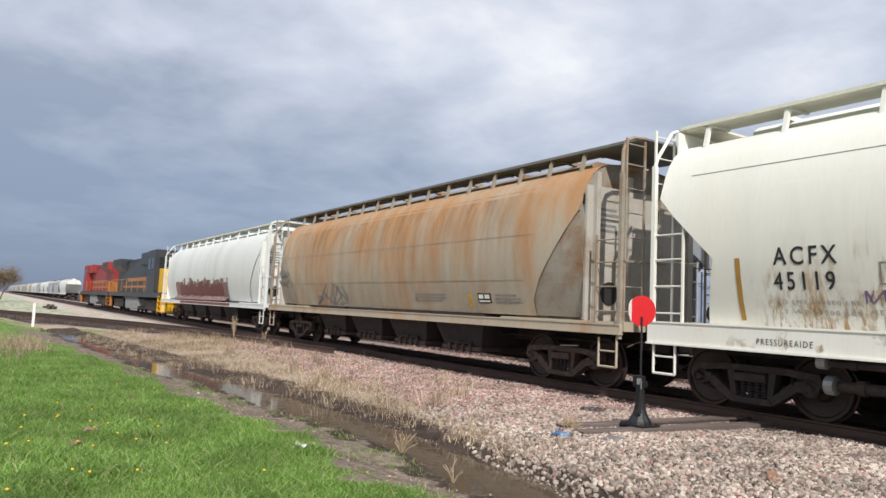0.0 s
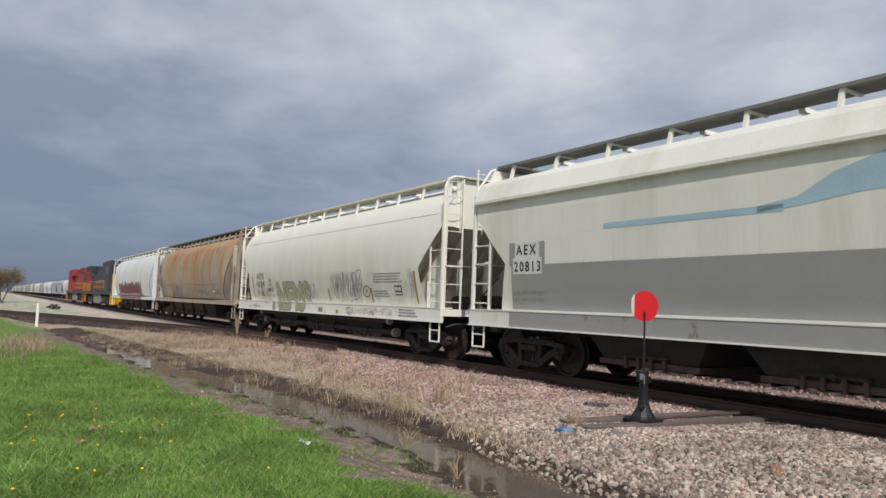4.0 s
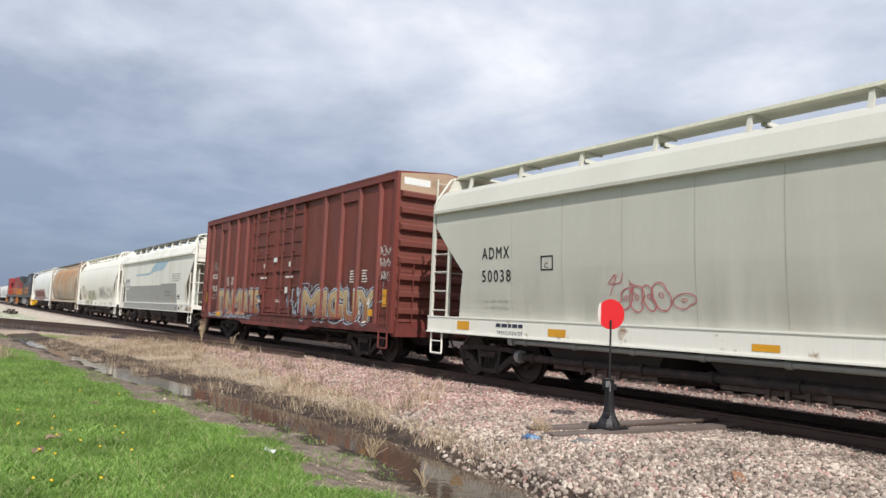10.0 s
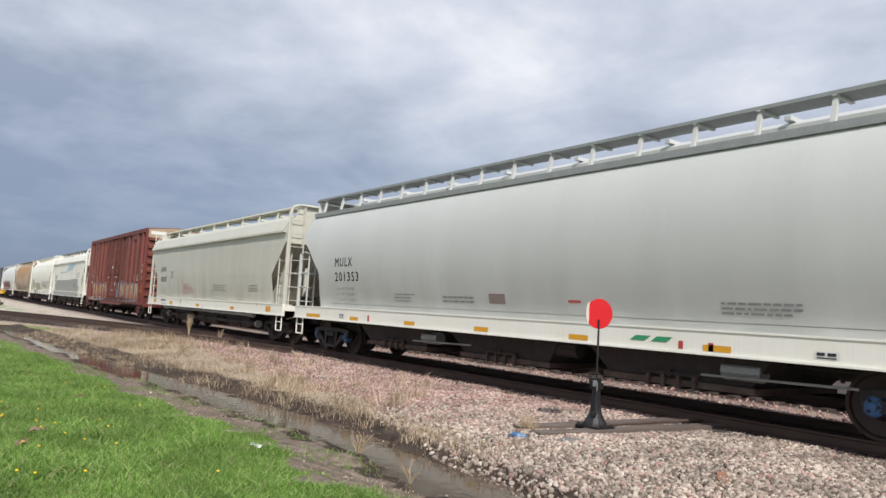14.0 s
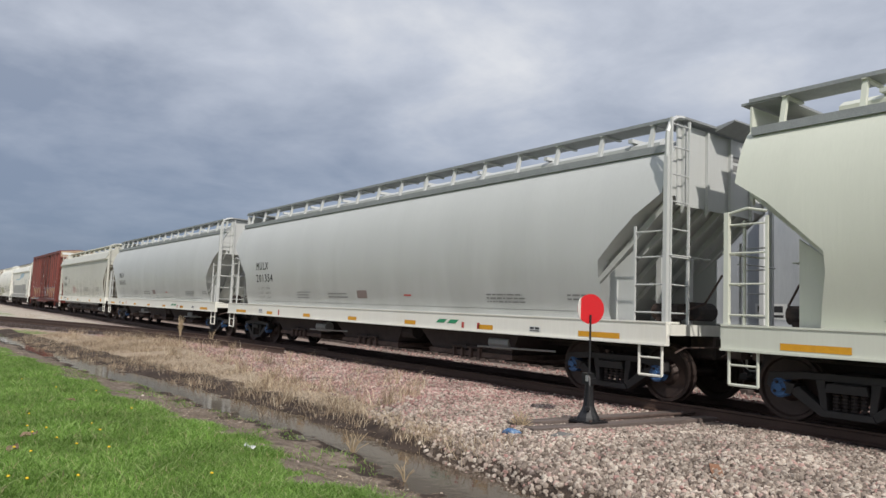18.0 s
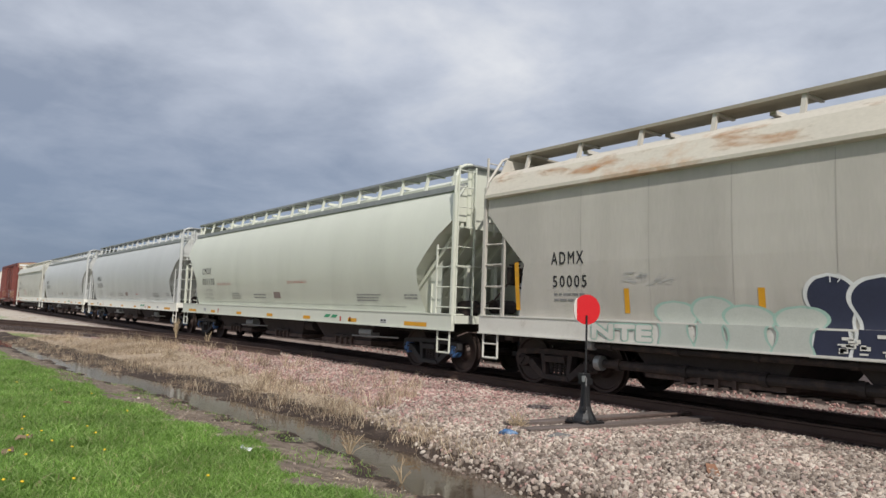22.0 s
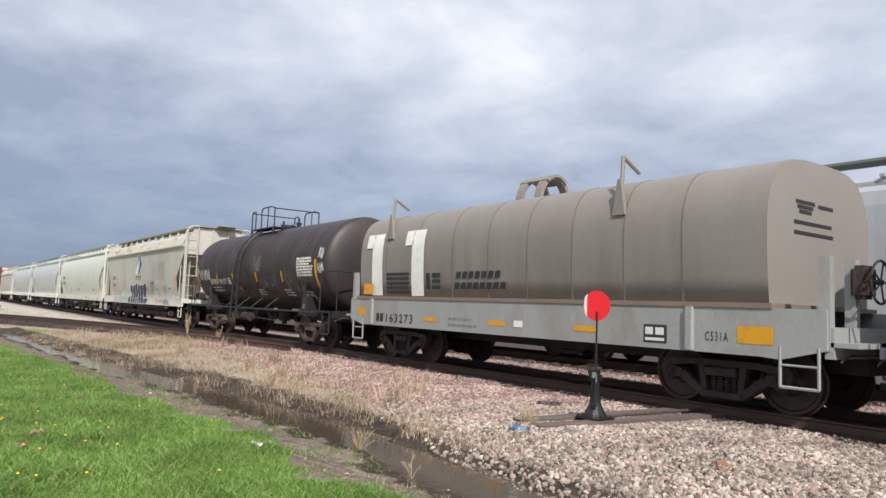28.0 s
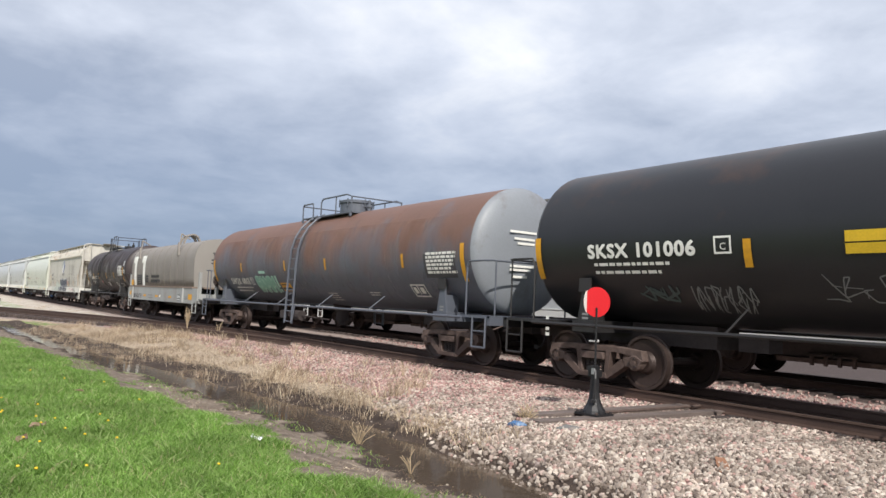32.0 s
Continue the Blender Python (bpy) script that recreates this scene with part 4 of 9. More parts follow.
            for k in range(5):
                box(bm, s * (hb + 0.17), -1.2, 3.3 - 0.1 * k, s * (hb + 0.176), -0.75 + 0.06 * (k % 3), 3.35 - 0.1 * k)
            part("end_print", bm, GREY_INK, car)
            bm = bmesh.new()
            lathe(bm, ((0, 0), (0.22, 0), (0.22, 0.02), (0, 0.02)), "x", 16, centre=(s * (hb + 0.17), -0.9, 1.75))
            part("end_opening", bm, BLACK_IRON, car)
        else:
            for y in (-0.42, 0.42):
                bm = bmesh.new()
                box(bm, s * (hb - 0.86), y - 0.05, 1.24, s * (hb - 0.76), y + 0.05, za - 0.85)
                part("end_brace", bm, end_paint, car)
            # the tall end panel with its stiffeners, up to the roof walk
            bm = bmesh.new()
            wide = 1.47 if profile is not ROUND else 1.12
            prism(bm, ((-wide, za - 0.14), (wide, za - 0.14), (wide, 3.78), (min(wide, boards[1] + 0.12), 4.46), (-min(wide, boards[1] + 0.12), 4.46), (-wide, 3.78)), "x", s * (hb - 0.03), s * (hb + 0.0))
            panel = part("end_panel", bm, end_paint, car)
            for y in (-1.0, -0.34, 0.34, 1.0):
                bm = bmesh.new()
                prism(bm, ((s * (hb + 0.002), za - 0.26), (s * (hb + 0.055), za - 0.16), (s * (hb + 0.055), 4.44), (s * (hb + 0.002), 4.44)), "y", y - 0.03, y + 0.03)
                part("panel_rib", bm, end_paint, panel)
            bm = bmesh.new()
            for k in range(2):
                box(bm, s * (hb + 0.002), 0.44, 4.08 - 0.16 * k, s * (hb + 0.008), 0.86, 4.18 - 0.16 * k)
            part("panel_print", bm, GREY_INK, panel)
            # brake gear on the end platform
            bm = bmesh.new()
            rod(bm, (s * (h - 0.95), -0.55, 1.45), (s * (h - 0.45), -0.55, 1.45), 0.14, 12)
            box(bm, s * (h - 0.7) - 0.16, -0.68, 1.24, s * (h - 0.7) + 0.16, -0.42, 1.36)
            part("brake_cylinder", bm, IRON, car)
            bm = bmesh.new()
            rod(bm, (s * (h - 0.9), 0.35, 1.48), (s * (h - 0.9), 0.95, 1.48), 0.17, 12)
            part("air_reservoir", bm, IRON, car)
            bm = bmesh.new()
            pipe(bm, ((s * (h - 0.45), -0.55, 1.45), (s * (h - 0.25), -0.2, 1.6), (s * (h - 0.25), 0.3, 2.1)), 0.02, 6)
            part("brake_rod", bm, RUSTY, car)
        # corner posts, ladders, steps and grab irons
        for w in (-1, 1):
            x, y = s * (h - 0.06), w * 1.535
            short = low_left and s < 0
            bm = bmesh.new()
            box(bm, x - 0.035, y - 0.035, 0.95, x + 0.035, y + 0.035, 2.86 if short else 3.84)
            part("corner_post", bm, end_paint, car)
            bm = bmesh.new()
            if short:
                pipe(bm, ((x, y, 2.84), (x + 0.3, y, 2.9), (x + 0.58, y, 2.84)), 0.02, 6)
                part("hand_rail", bm, end_paint, car)
            elif s < 0:
                pipe(bm, ((x, y, 3.82), (x, w * 1.5, 3.95), (x, w * (boards[1] + 0.14), 4.46), (x, w * boards[1], 4.52)), 0.03, 6)
                part("post_top", bm, end_paint, car)
            else:
                pipe(bm, ((x, y, 3.82), (x, w * 1.525, 4.22), (x, w * 1.44, 4.42), (x, w * 1.28, 4.5), (x, w * boards[1], 4.52)), 0.036, 6)
                part("post_top", bm, end_paint, car)
            ladder(car, "side_ladder", (s * (h - 0.06), w * 1.53), -s * 0.58, (1.42, 1.85, 2.28, 2.68), "x", end_paint, stile=0.018, bottom=1.2)
            stirrup(car, s * (h - 0.10) - (0.42 if s > 0 else 0), 0.42, w * 1.54, 0.96, 0.46, sill_paint)
            bm = bmesh.new()
            pipe(bm, ((s * (h - 0.05), w * 1.5, 2.3), (s * (h + 0.04), w * 1.5, 2.3), (s * (h + 0.04), w * 0.5, 2.3), (s * (h - 0.1), w * 0.5, 2.3)), 0.013, 5)
            part("grab_iron", bm, end_paint, car)
        ladder(car, "end_ladder", (s * (h - 0.02), -1.48), 0.46, (1.42, 1.85, 2.28, 2.71) if low_left and s < 0 else (1.42, 1.85, 2.28, 2.71, 3.14, 3.57, 4.0, 4.36), "y", end_paint, stile=0.017, bottom=1.2)
        bm = bmesh.new()
        box(bm, s * (hb - 0.45), -boards[1], 4.50, s * (h - 0.02), boards[1], 4.535)
        part("crossover_board", bm, board_mat or GALV, car)
        if not endwall:
            bm = bmesh.new()
            prism(bm, ((s * (h - 0.05), 4.54), (s * (h + 0.30), 4.60), (s * (h + 0.30), 4.575), (s * (h - 0.05), 4.45)), "y", -0.25, 0.55)
            part("crossover_step", bm, board_mat or GALV, car)
    # side sills, centre sill and bays
    for w in (-1, 1):
        bm = bmesh.new()
        lo_, hi_ = sill
        prism(bm, [(w * y, z) for y, z in ((1.50, lo_), (1.62, lo_), (1.62, lo_ + 0.03), (1.585, lo_ + 0.03), (1.585, hi_ - 0.02), (1.60, hi_ - 0.02), (1.60, hi_ + 0.006), (1.25, hi_ + 0.006), (1.25, hi_ - 0.02), (1.50, hi_ - 0.02))], "x", -h, h)
        part("side_sill", bm, sill_paint, car)
    bm = bmesh.new()
    box(bm, -h + 0.05, -0.28, 0.72, h - 0.05, 0.28, 1.16)
    part("centre_sill", bm, UNDER, car)
    span = 2 * (hb - 3.0)
    for k in range(bays):
        c = -span / 2 + span * (k + 0.5) / bays
        bm = bmesh.new()
        w2 = span / bays / 2 - 0.06
        hi = [bm.verts.new((c + u * w2, v * 1.40, 1.27)) for u, v in ((-1, -1), (1, -1), (1, 1), (-1, 1))]
        lo = [bm.verts.new((c + u * max(0.42, w2 * 0.66), v * 1.15, 0.50)) for u, v in ((-1, -1), (1, -1), (1, 1), (-1, 1))]
        for i in range(4):
            bm.faces.new((lo[i], lo[(i + 1) % 4], hi[(i + 1) % 4], hi[i]))
        bm.faces.new(lo[::-1])
        part("hopper_bay", bm, UNDER, car)
        if not far:
            bm = bmesh.new()
            box(bm, c - max(0.5, w2 * 0.7), -1.2, 0.40, c + max(0.5, w2 * 0.7), 1.2, 0.495)
            for u in (-0.42, -0.14, 0.14, 0.42):
                box(bm, c + u - 0.03, -1.26, 0.36, c + u + 0.03, -1.19, 0.56)
            part("outlet_gate", bm, RUSTY, car)
            bm = bmesh.new()
            rod(bm, (c - 0.5, -1.25, 0.58), (c + 0.5, -1.25, 0.58), 0.03, 6)
            rod(bm, (c, -1.28, 0.58), (c, -1.0, 0.58), 0.05, 8)
            part("gate_shaft", bm, IRON, car)
    # running boards on their posts, and the hatches between them
    for w in (-1, 1):
        bm = bmesh.new()
        a, b = sorted((w * boards[0], w * boards[1]))
        box(bm, -h + 0.15, a, 4.535, h - 0.15, b, 4.56)
        o = w * boards[1]
        a, b = sorted((o, o + w * 0.02))
        box(bm, -h + 0.15, a, 4.52, h - 0.15, b, 4.575)
        part("running_board", bm, board_mat or GALV, car)

        def bracket_shape(bm):
            box(bm, -0.03, -0.27, 0, 0.03, 0.27, 0.03)

        def post_shape(bm):
            box(bm, -0.035, -0.03, 0, 0.035, 0.03, 0.50)
        for k in range(posts):
            x = -hb + 0.5 + (2 * hb - 1.0) * k / (posts - 1)
            piece("board_bracket", shared("board bracket " + paint.name, bracket_shape, end_paint), car, pose(x, w * (boards[0] + boards[1]) / 2, 4.503, 0, 0, 0 if w < 0 else 180))
            piece("board_post", shared("board post " + paint.name, post_shape, end_paint), car, pose(x, w * (boards[1] + 0.06), 4.06, w * 14))
        if roof_rail:
            bm = bmesh.new()
            a, b = sorted((w * 1.12, w * 1.27))
            box(bm, -hb + 0.1, a, 3.99, hb - 0.1, b, 4.11)
            part("roof_rail", bm, board_mat or GALV, car)
    bm = bmesh.new()
    prism(bm, ((-0.36, zt), (-0.36, zt + 0.15), (-0.22, zt + 0.24), (0.22, zt + 0.24), (0.36, zt + 0.15), (0.36, zt)), "x", -hb + 0.9, hb - 0.9)
    part("hatch_cover", bm, end_paint, car)
    if not far:
        for k in range(8):
            x = -hb + 1.5 + (2 * hb - 3) * k / 7
            bm = bmesh.new()
            box(bm, x - 0.05, -0.42, zt + 0.22, x + 0.05, 0.42, zt + 0.29)
            part("hatch_latch", bm, end_paint, car)
    if side_posts:
        for k in range(side_posts):
            x = -hb + 1.0 + (2 * hb - 2) * k / (side_posts - 1)
            bm = bmesh.new()
            prism(bm, ((x - 0.10, -1.56), (x - 0.05, -1.70), (x + 0.05, -1.70), (x + 0.10, -1.56)), "z", 1.28 if abs(x) < hb - 1.3 else 2.4, 3.62)
            part("side_post", bm, sill_paint, car)
    if brake:
        brake_wheel(car, brake * (h + 0.02), -0.45, 2.15, IRON)
    if not far:
        bm = bmesh.new()
        rod(bm, (-h + 0.4, -0.75, 0.84), (h - 0.4, -0.75, 0.84), 0.022, 6)
        part("train_pipe", bm, IRON, car)
        bm = bmesh.new()
        rod(bm, (-1.2, -0.95, 0.78), (-0.6, -0.95, 0.78), 0.15, 12)
        rod(bm, (-0.6, -0.95, 0.78), (0.5, -0.8, 0.72), 0.02, 6)
        part("brake_cylinder", bm, IRON, car)
        bm = bmesh.new()
        rod(bm, (0.9, -1.05, 0.80), (2.0, -1.05, 0.80), 0.17, 12)
        part("air_reservoir", bm, UNDER, car)
    if pipes:
        for z, y, rad, m in ((0.85, -1.44, 0.05, pipes), (0.55, -1.22, 0.075, IRON)):
            bm = bmesh.new()
            rod(bm, (-h + 2.9, y, z), (h - 2.9, y, z), rad, 10)
            for k in range(9):
                u = -h + 3.2 + (2 * h - 6.4) * k / 8
                rod(bm, (u - 0.05, y, z), (u + 0.05, y, z), rad * 1.35, 10)
            part("discharge_pipe", bm, m, car, "long unloading pipe under the sill")
            bm = bmesh.new()
            for u in (-h + 2.8, h - 2.8):
                lathe(bm, [(0.0, u - 0.07), (rad * 1.7, u - 0.06), (rad * 1.7, u + 0.06), (0.0, u + 0.07)], "x", 12, centre=(0, y, z))
            part("pipe_cap", bm, GALV, car)
    for u in seams:
        bm = bmesh.new()
        bars(car, "side_seam", [(u - 0.008, 1.3, u + 0.008, 3.55)], surf, seam_paint or GREY_INK, 0.0025)
    trucks(car, (-(h - truck_in), h - truck_in), gear, simple=far)
    if not far:
        draft_gear(car, h)
    return car, mid, surf


WHITE = mat("chalky white car paint", (0.74, 0.73, 0.675), 0.5, 0, 0.05, 0.6, 25, 0.02, second=(0.70, 0.66, 0.57), cover=0.32, soft=0.16, stretch=(1.4, 1, 0.10))
OFFWHITE = mat("off-white car paint", (0.72, 0.71, 0.66), 0.5, 0, 0.07, 0.6, 25, 0.02, second=(0.56, 0.53, 0.46), cover=0.36, soft=0.12, stretch=(1.4, 1, 0.12))
CREAM = mat("pale stone car paint", (0.52, 0.515, 0.465), 0.5, 0, 0.06, 0.6, 25, 0.02, second=(0.475, 0.465, 0.42), cover=0.4, soft=0.2, stretch=(1.4, 1, 0.12))
GREY = mat("light grey car paint", (0.51, 0.52, 0.515), 0.40, 0, 0.04, 0.5, 25, 0.02, second=(0.47, 0.48, 0.475), cover=0.42, soft=0.25, stretch=(1.8, 1, 0.06))
PALE_GREEN = mat("greenish white car paint", (0.60, 0.615, 0.54), 0.40, 0, 0.04, 0.5, 25, 0.02, second=(0.56, 0.575, 0.505), cover=0.42, soft=0.25, stretch=(1.8, 1, 0.06))
BEIGE = mat("dirty beige car paint", (0.50, 0.475, 0.43), 0.6, 0, 0.08, 0.6, 25, 0.03, second=(0.40, 0.375, 0.34), cover=0.42, soft=0.15, stretch=(1.3, 1, 0.2))
BEIGE_EAVE = mat("rust-stained eave paint", (0.54, 0.50, 0.43), 0.6, 0, 0.1, 0.9, 25, 0.03, second=(0.40, 0.19, 0.06), cover=0.36, soft=0.08, stretch=(0.6, 1, 1))
RUST_SHELL = mat("rust-washed car paint", (0.40, 0.34, 0.265), 0.75, 0, 0.12, 0.9, 25, 0.04, second=(0.40, 0.205, 0.085), cover=0.46, soft=0.13, stretch=(1.5, 1, 0.3), rise=(1.6, 4.0, 0.10))
RUST_TRIM = mat("rusty grey trim", (0.30, 0.265, 0.22), 0.8, 0, 0.15, 1.5, 25, 0.05, second=(0.23, 0.12, 0.06), cover=0.45)
PALE_GREY = mat("pale grey car paint", (0.66, 0.67, 0.66), 0.5, 0, 0.07, 0.6, 25, 0.02, second=(0.52, 0.52, 0.50), cover=0.36, stretch=(1.4, 1, 0.15))
DUSTY = mat("dust-stained end paint", (0.47, 0.425, 0.375), 0.75, 0, 0.12, 1.2, 30, 0.03, second=(0.32, 0.25, 0.205), cover=0.42, soft=0.15, stretch=(1, 2, 0.5))
WOOD_BOARD = mat("weathered board", (0.16, 0.155, 0.15), 0.8, 0, 0.2, 3)
WHITE_BOARD = mat("white painted board", (0.66, 0.64, 0.55), 0.7, 0, 0.12, 3)
OCHRE = mat("ochre stripe", (0.36, 0.20, 0.04), 0.6, 0, 0.15, 4)
THIN_GREY = mat("faint grey spray paint", (0.36, 0.36, 0.35), 0.6, 0, 0.25, 5)
PURPLE_GREY = mat("purple-grey spray paint", (0.20, 0.165, 0.18), 0.6, 0, 0.2, 4)
RUST_RUN = stain_of("running rust streaks", (0.50, 0.29, 0.10), 0.42, 0.07, (9, 9, 0.9), -1, 0.75)
RUST_SPOT = stain_of("rust spots", (0.33, 0.17, 0.07), 0.34, 0.06, (2.2, 2.2, 2.2), 0, 0.8)
GRIME = stain_of("road grime", (0.30, 0.26, 0.21), 0.48, 0.24, (2.2, 2.2, 0.35), -1, 0.28)
SOFT_GRIME = stain_of("faint dust", (0.30, 0.29, 0.26), 0.48, 0.25, (1.2, 1.2, 0.3), -1, 0.2)
DRIP_GRIME = stain_of("grime run down from the eave", (0.20, 0.18, 0.16), 0.5, 0.25, (2.2, 2.2, 0.25), 1, 0.09)
EAVE_RUST = stain_of("bright rust patches", (0.46, 0.20, 0.05), 0.38, 0.10, (0.9, 2, 3.0), 0, 0.75)
GREEN_SPRAY = mat("olive spray paint", (0.37, 0.385, 0.25), 0.6, 0, 0.15, 3)
DARK_SPRAY = mat("black spray paint", (0.03, 0.03, 0.035), 0.6, 0, 0.15, 3)
GREY_SPRAY = mat("thin black spray paint", (0.16, 0.16, 0.17), 0.6, 0, 0.15, 3)
PINK_SPRAY = mat("faded red spray paint", (0.46, 0.13, 0.14), 0.6, 0, 0.15, 3)
MINT_SPRAY = mat("mint spray paint", (0.22, 0.42, 0.33), 0.6, 0, 0.15, 3)
GREY_GREEN = mat("pale grey-green spray paint", (0.44, 0.46, 0.42), 0.6, 0, 0.1, 3)
PALE_MINT = mat("thin green spray paint", (0.30, 0.44, 0.38), 0.6, 0, 0.15, 3)
NAVY_SPRAY = mat("navy spray paint", (0.022, 0.026, 0.055), 0.6, 0, 0.15, 3)
LILAC_SPRAY = mat("violet spray paint", (0.16, 0.11, 0.17), 0.6, 0, 0.15, 3)
CHALK = mat("white spray paint", (0.62, 0.63, 0.62), 0.6, 0, 0.15, 3)
PATCH_GREY = mat("grey patch paint", (0.285, 0.285, 0.28), 0.55, 0, 0.08, 1.5, 30, 0.02)
BLUE_FADE = mat("faded blue stripe paint", (0.34, 0.48, 0.58), 0.55, 0, 0.15, 1.5)
DARK_PANEL = mat("black label panel", (0.03, 0.03, 0.032), 0.5, 0, 0.1, 3)


def car_white_sprayed():
    """The car with the maroon block of spray paint behind the locomotives."""
    car, mid, surf = hopper("covered_hopper", "pale grey covered hopper with maroon graffiti and open bays", -46.0, -26.9, PALE_GREY, truck_in=1.9, end_in=1.1, endwall=True, bays=4, sill=(1.02, 1.2), board_mat=WHITE_BOARD,
                            cut=((3.35, 0.0), (1.75, 1.15), (1.28, 1.15)), posts=12)
    maroon = mat("maroon spray paint", (0.17, 0.05, 0.045), 0.6, 0, 0.2, 2)
    ragged_block(car, -42.6 - mid, 1.28, -32.2 - mid, 2.42, surf, mat("grey-maroon spray paint", (0.24, 0.15, 0.14), 0.6, 0, 0.2, 2), 11, "greyish maroon graffiti")
    ragged_block(car, -41.6 - mid, 1.25, -33.0 - mid, 2.25, surf, maroon, 12, "maroon graffiti", 0.012)
    bars(car, "graffiti", [(-41.0 - mid, 1.03, -31.5 - mid, 1.19)], lambda z: 1.59, maroon, 0.008, "maroon overspray on the sill")


def car_rusty():
    car, mid, surf = hopper("covered_hopper", "rust-streaked tan covered hopper with open discharge bays", -26.3, -8.5, RUST_SHELL, truck_in=2.0, end_in=1.1, endwall=True, bays=4, sill=(1.02, 1.2), board_mat=WOOD_BOARD,
                            cut=((3.35, 0.0), (1.71, 1.35), (1.28, 1.35)), posts=16, end_paint=RUST_TRIM, wall_paint=mat("dingy grey end paint", (0.40, 0.375, 0.34), 0.75, 0, 0.12, 1.5, second=(0.27, 0.21, 0.15), cover=0.4), gear="rusty")
    stain(car, -25.3 - mid, 1.4, -10.4 - mid, 3.9, surf, stain_of("dark rust runs", (0.30, 0.15, 0.07), 0.46, 0.16, (2.5, 2.5, 0.35), 1, 0.4))
    stain(car, -25.3 - mid, 1.3, -11.2 - mid, 2.4, surf, GRIME, 0.0045)
    data_panel(car, -12.85 - mid, 1.50, -12.35 - mid, 1.72, surf, DARK_PANEL, WHITE_INK)
    bars(car, "reflector", [(x - mid, 1.38, x + 0.09 - mid, 1.72) for x in (-13.2,)], surf, YELLOW)
    small_print(car, -12.2 - mid, 1.66, 0.9, 3, surf, GREY_INK, seed=4)
    small_print(car, -15.6 - mid, 1.66, 1.6, 3, surf, GREY_INK, seed=5)
    bars(car, "shell_seam", [(-25.0 - mid, 2.9, -10.9 - mid, 2.915), (-25.2 - mid, 1.98, -11.2 - mid, 1.995)], surf, RUST_TRIM, 0.004)
    tag(car, -22.0 - mid, 1.3, -19.4 - mid, 2.0, surf, GREY_SPRAY, 4, 0.05, 21, "grey sprayed tag")
    small_print(car, -25.4 - mid, 2.3, 0.9, 2, surf, GREY_INK, 0.12, 0.28, seed=6)


def car_white():
    car, mid, surf = hopper("covered_hopper", "white covered hopper with black stencils and graffiti along the side", -7.9, 8.35, WHITE, slope_paint=DUSTY, truck_in=1.52, pipes=IRON, brake=0, board_mat=WHITE_BOARD, posts=12, gear="dark")
    lettering(car, "ACFX", -5.73 - mid, 2.14, 0.24, 0.87, surf, BLACK_INK, bold=0.004)
    lettering(car, "45119", -5.74 - mid, 1.80, 0.24, 0.84, surf, BLACK_INK, bold=0.004)
    for k, words in enumerate(("LD LMT 194000 LBS", "LT WT 69000 LBS")):
        lettering(car, words, -5.71 - mid, 1.60 - 0.13 * k, 0.06, 1.09, surf, GREY_INK)
    lettering(car, "NEW 7-80", -4.5 - mid, 1.49, 0.06, 0.6, surf, GREY_INK)
    plate(car, -4.35 - mid, 1.86, -4.0 - mid, 2.14, surf, GREY_INK)
    stain(car, -6.1 - mid, 1.29, -3.5 - mid, 2.6, surf, RUST_RUN)
    stain(car, -6.1 - mid, 1.29, -4.2 - mid, 2.0, surf, RUST_RUN, 0.0045)
    stain(car, -7.0 - mid, 1.29, 7.6 - mid, 3.6, surf, GRIME)
    stain(car, -7.5 - mid, 0.95, 8.2 - mid, 1.27, lambda z: 1.585, RUST_SPOT)
    bars(car, "shell_seam", [(-7.2 - mid, 3.60, 7.9 - mid, 3.614)], surf, GREY_INK, 0.004)
    lettering(car, "PRESSUREAIDE", -5.95 - mid, 1.03, 0.085, 0.80, lambda z: 1.585, BLACK_INK)
    bars(car, "ochre_stripe", [(x - mid, 1.36, x + 0.08 - mid, z) for x, z in ((-6.33, 2.25), (-3.55, 1.72), (1.35, 1.75), (4.38, 1.77), (6.92, 2.2))], surf, OCHRE)
    spray_word(car, "NEMS", -3.45 - mid, 1.03, 0.93, 3.15, surf, GREEN_SPRAY, PURPLE_GREY, 0.06, spread=0.98, fat=0.85, rim=0.6)
    tag(car, -4.55 - mid, 1.62, -3.9 - mid, 1.8, surf, LILAC_SPRAY, 3, 0.03, 9, "violet sprayed tag")
    tag(car, -0.44 - mid, 1.43, 0.3 - mid, 1.9, surf, LILAC_SPRAY, 5, 0.018, 10, "thin violet sprayed tag")
    for k, (a, b) in enumerate(((0.0, 1.0), (0.1, 0.8), (0.25, 0.95))):
        tag(car, (1.64 + a * 0.8) - mid, 1.34 + 0.1 * k, 3.85 - mid, 1.5 + 0.8 * b, surf, (GREY_SPRAY, THIN_GREY, THIN_GREY)[k], 7, 0.018, 12 + 40 * k, "thin grey sprayed lettering")
    bubbles(car, 3.98 - mid, 1.5, 4.30 - mid, 1.86, surf, DARK_SPRAY, 1, 0.025, 13, "black sprayed ring")
    tag(car, 6.35 - mid, 1.5, 7.0 - mid, 2.3, surf, THIN_GREY, 4, 0.016, 14, "grey sprayed tag")
    small_print(car, 4.62 - mid, 2.14, 1.65, 4, surf, GREY_INK, 0.03, 0.075, 15)
    small_print(car, 4.5 - mid, 1.66, 1.0, 3, surf, GREY_INK, 0.03, 0.07, 16)
    data_panel(car, 5.83 - mid, 1.57, 6.22 - mid, 1.83, surf, DARK_PANEL, CHALK)
    bars(car, "sill_label", [(0.9 - mid, 1.0, 1.25 - mid, 1.14)], lambda z: 1.585, GREY_INK)
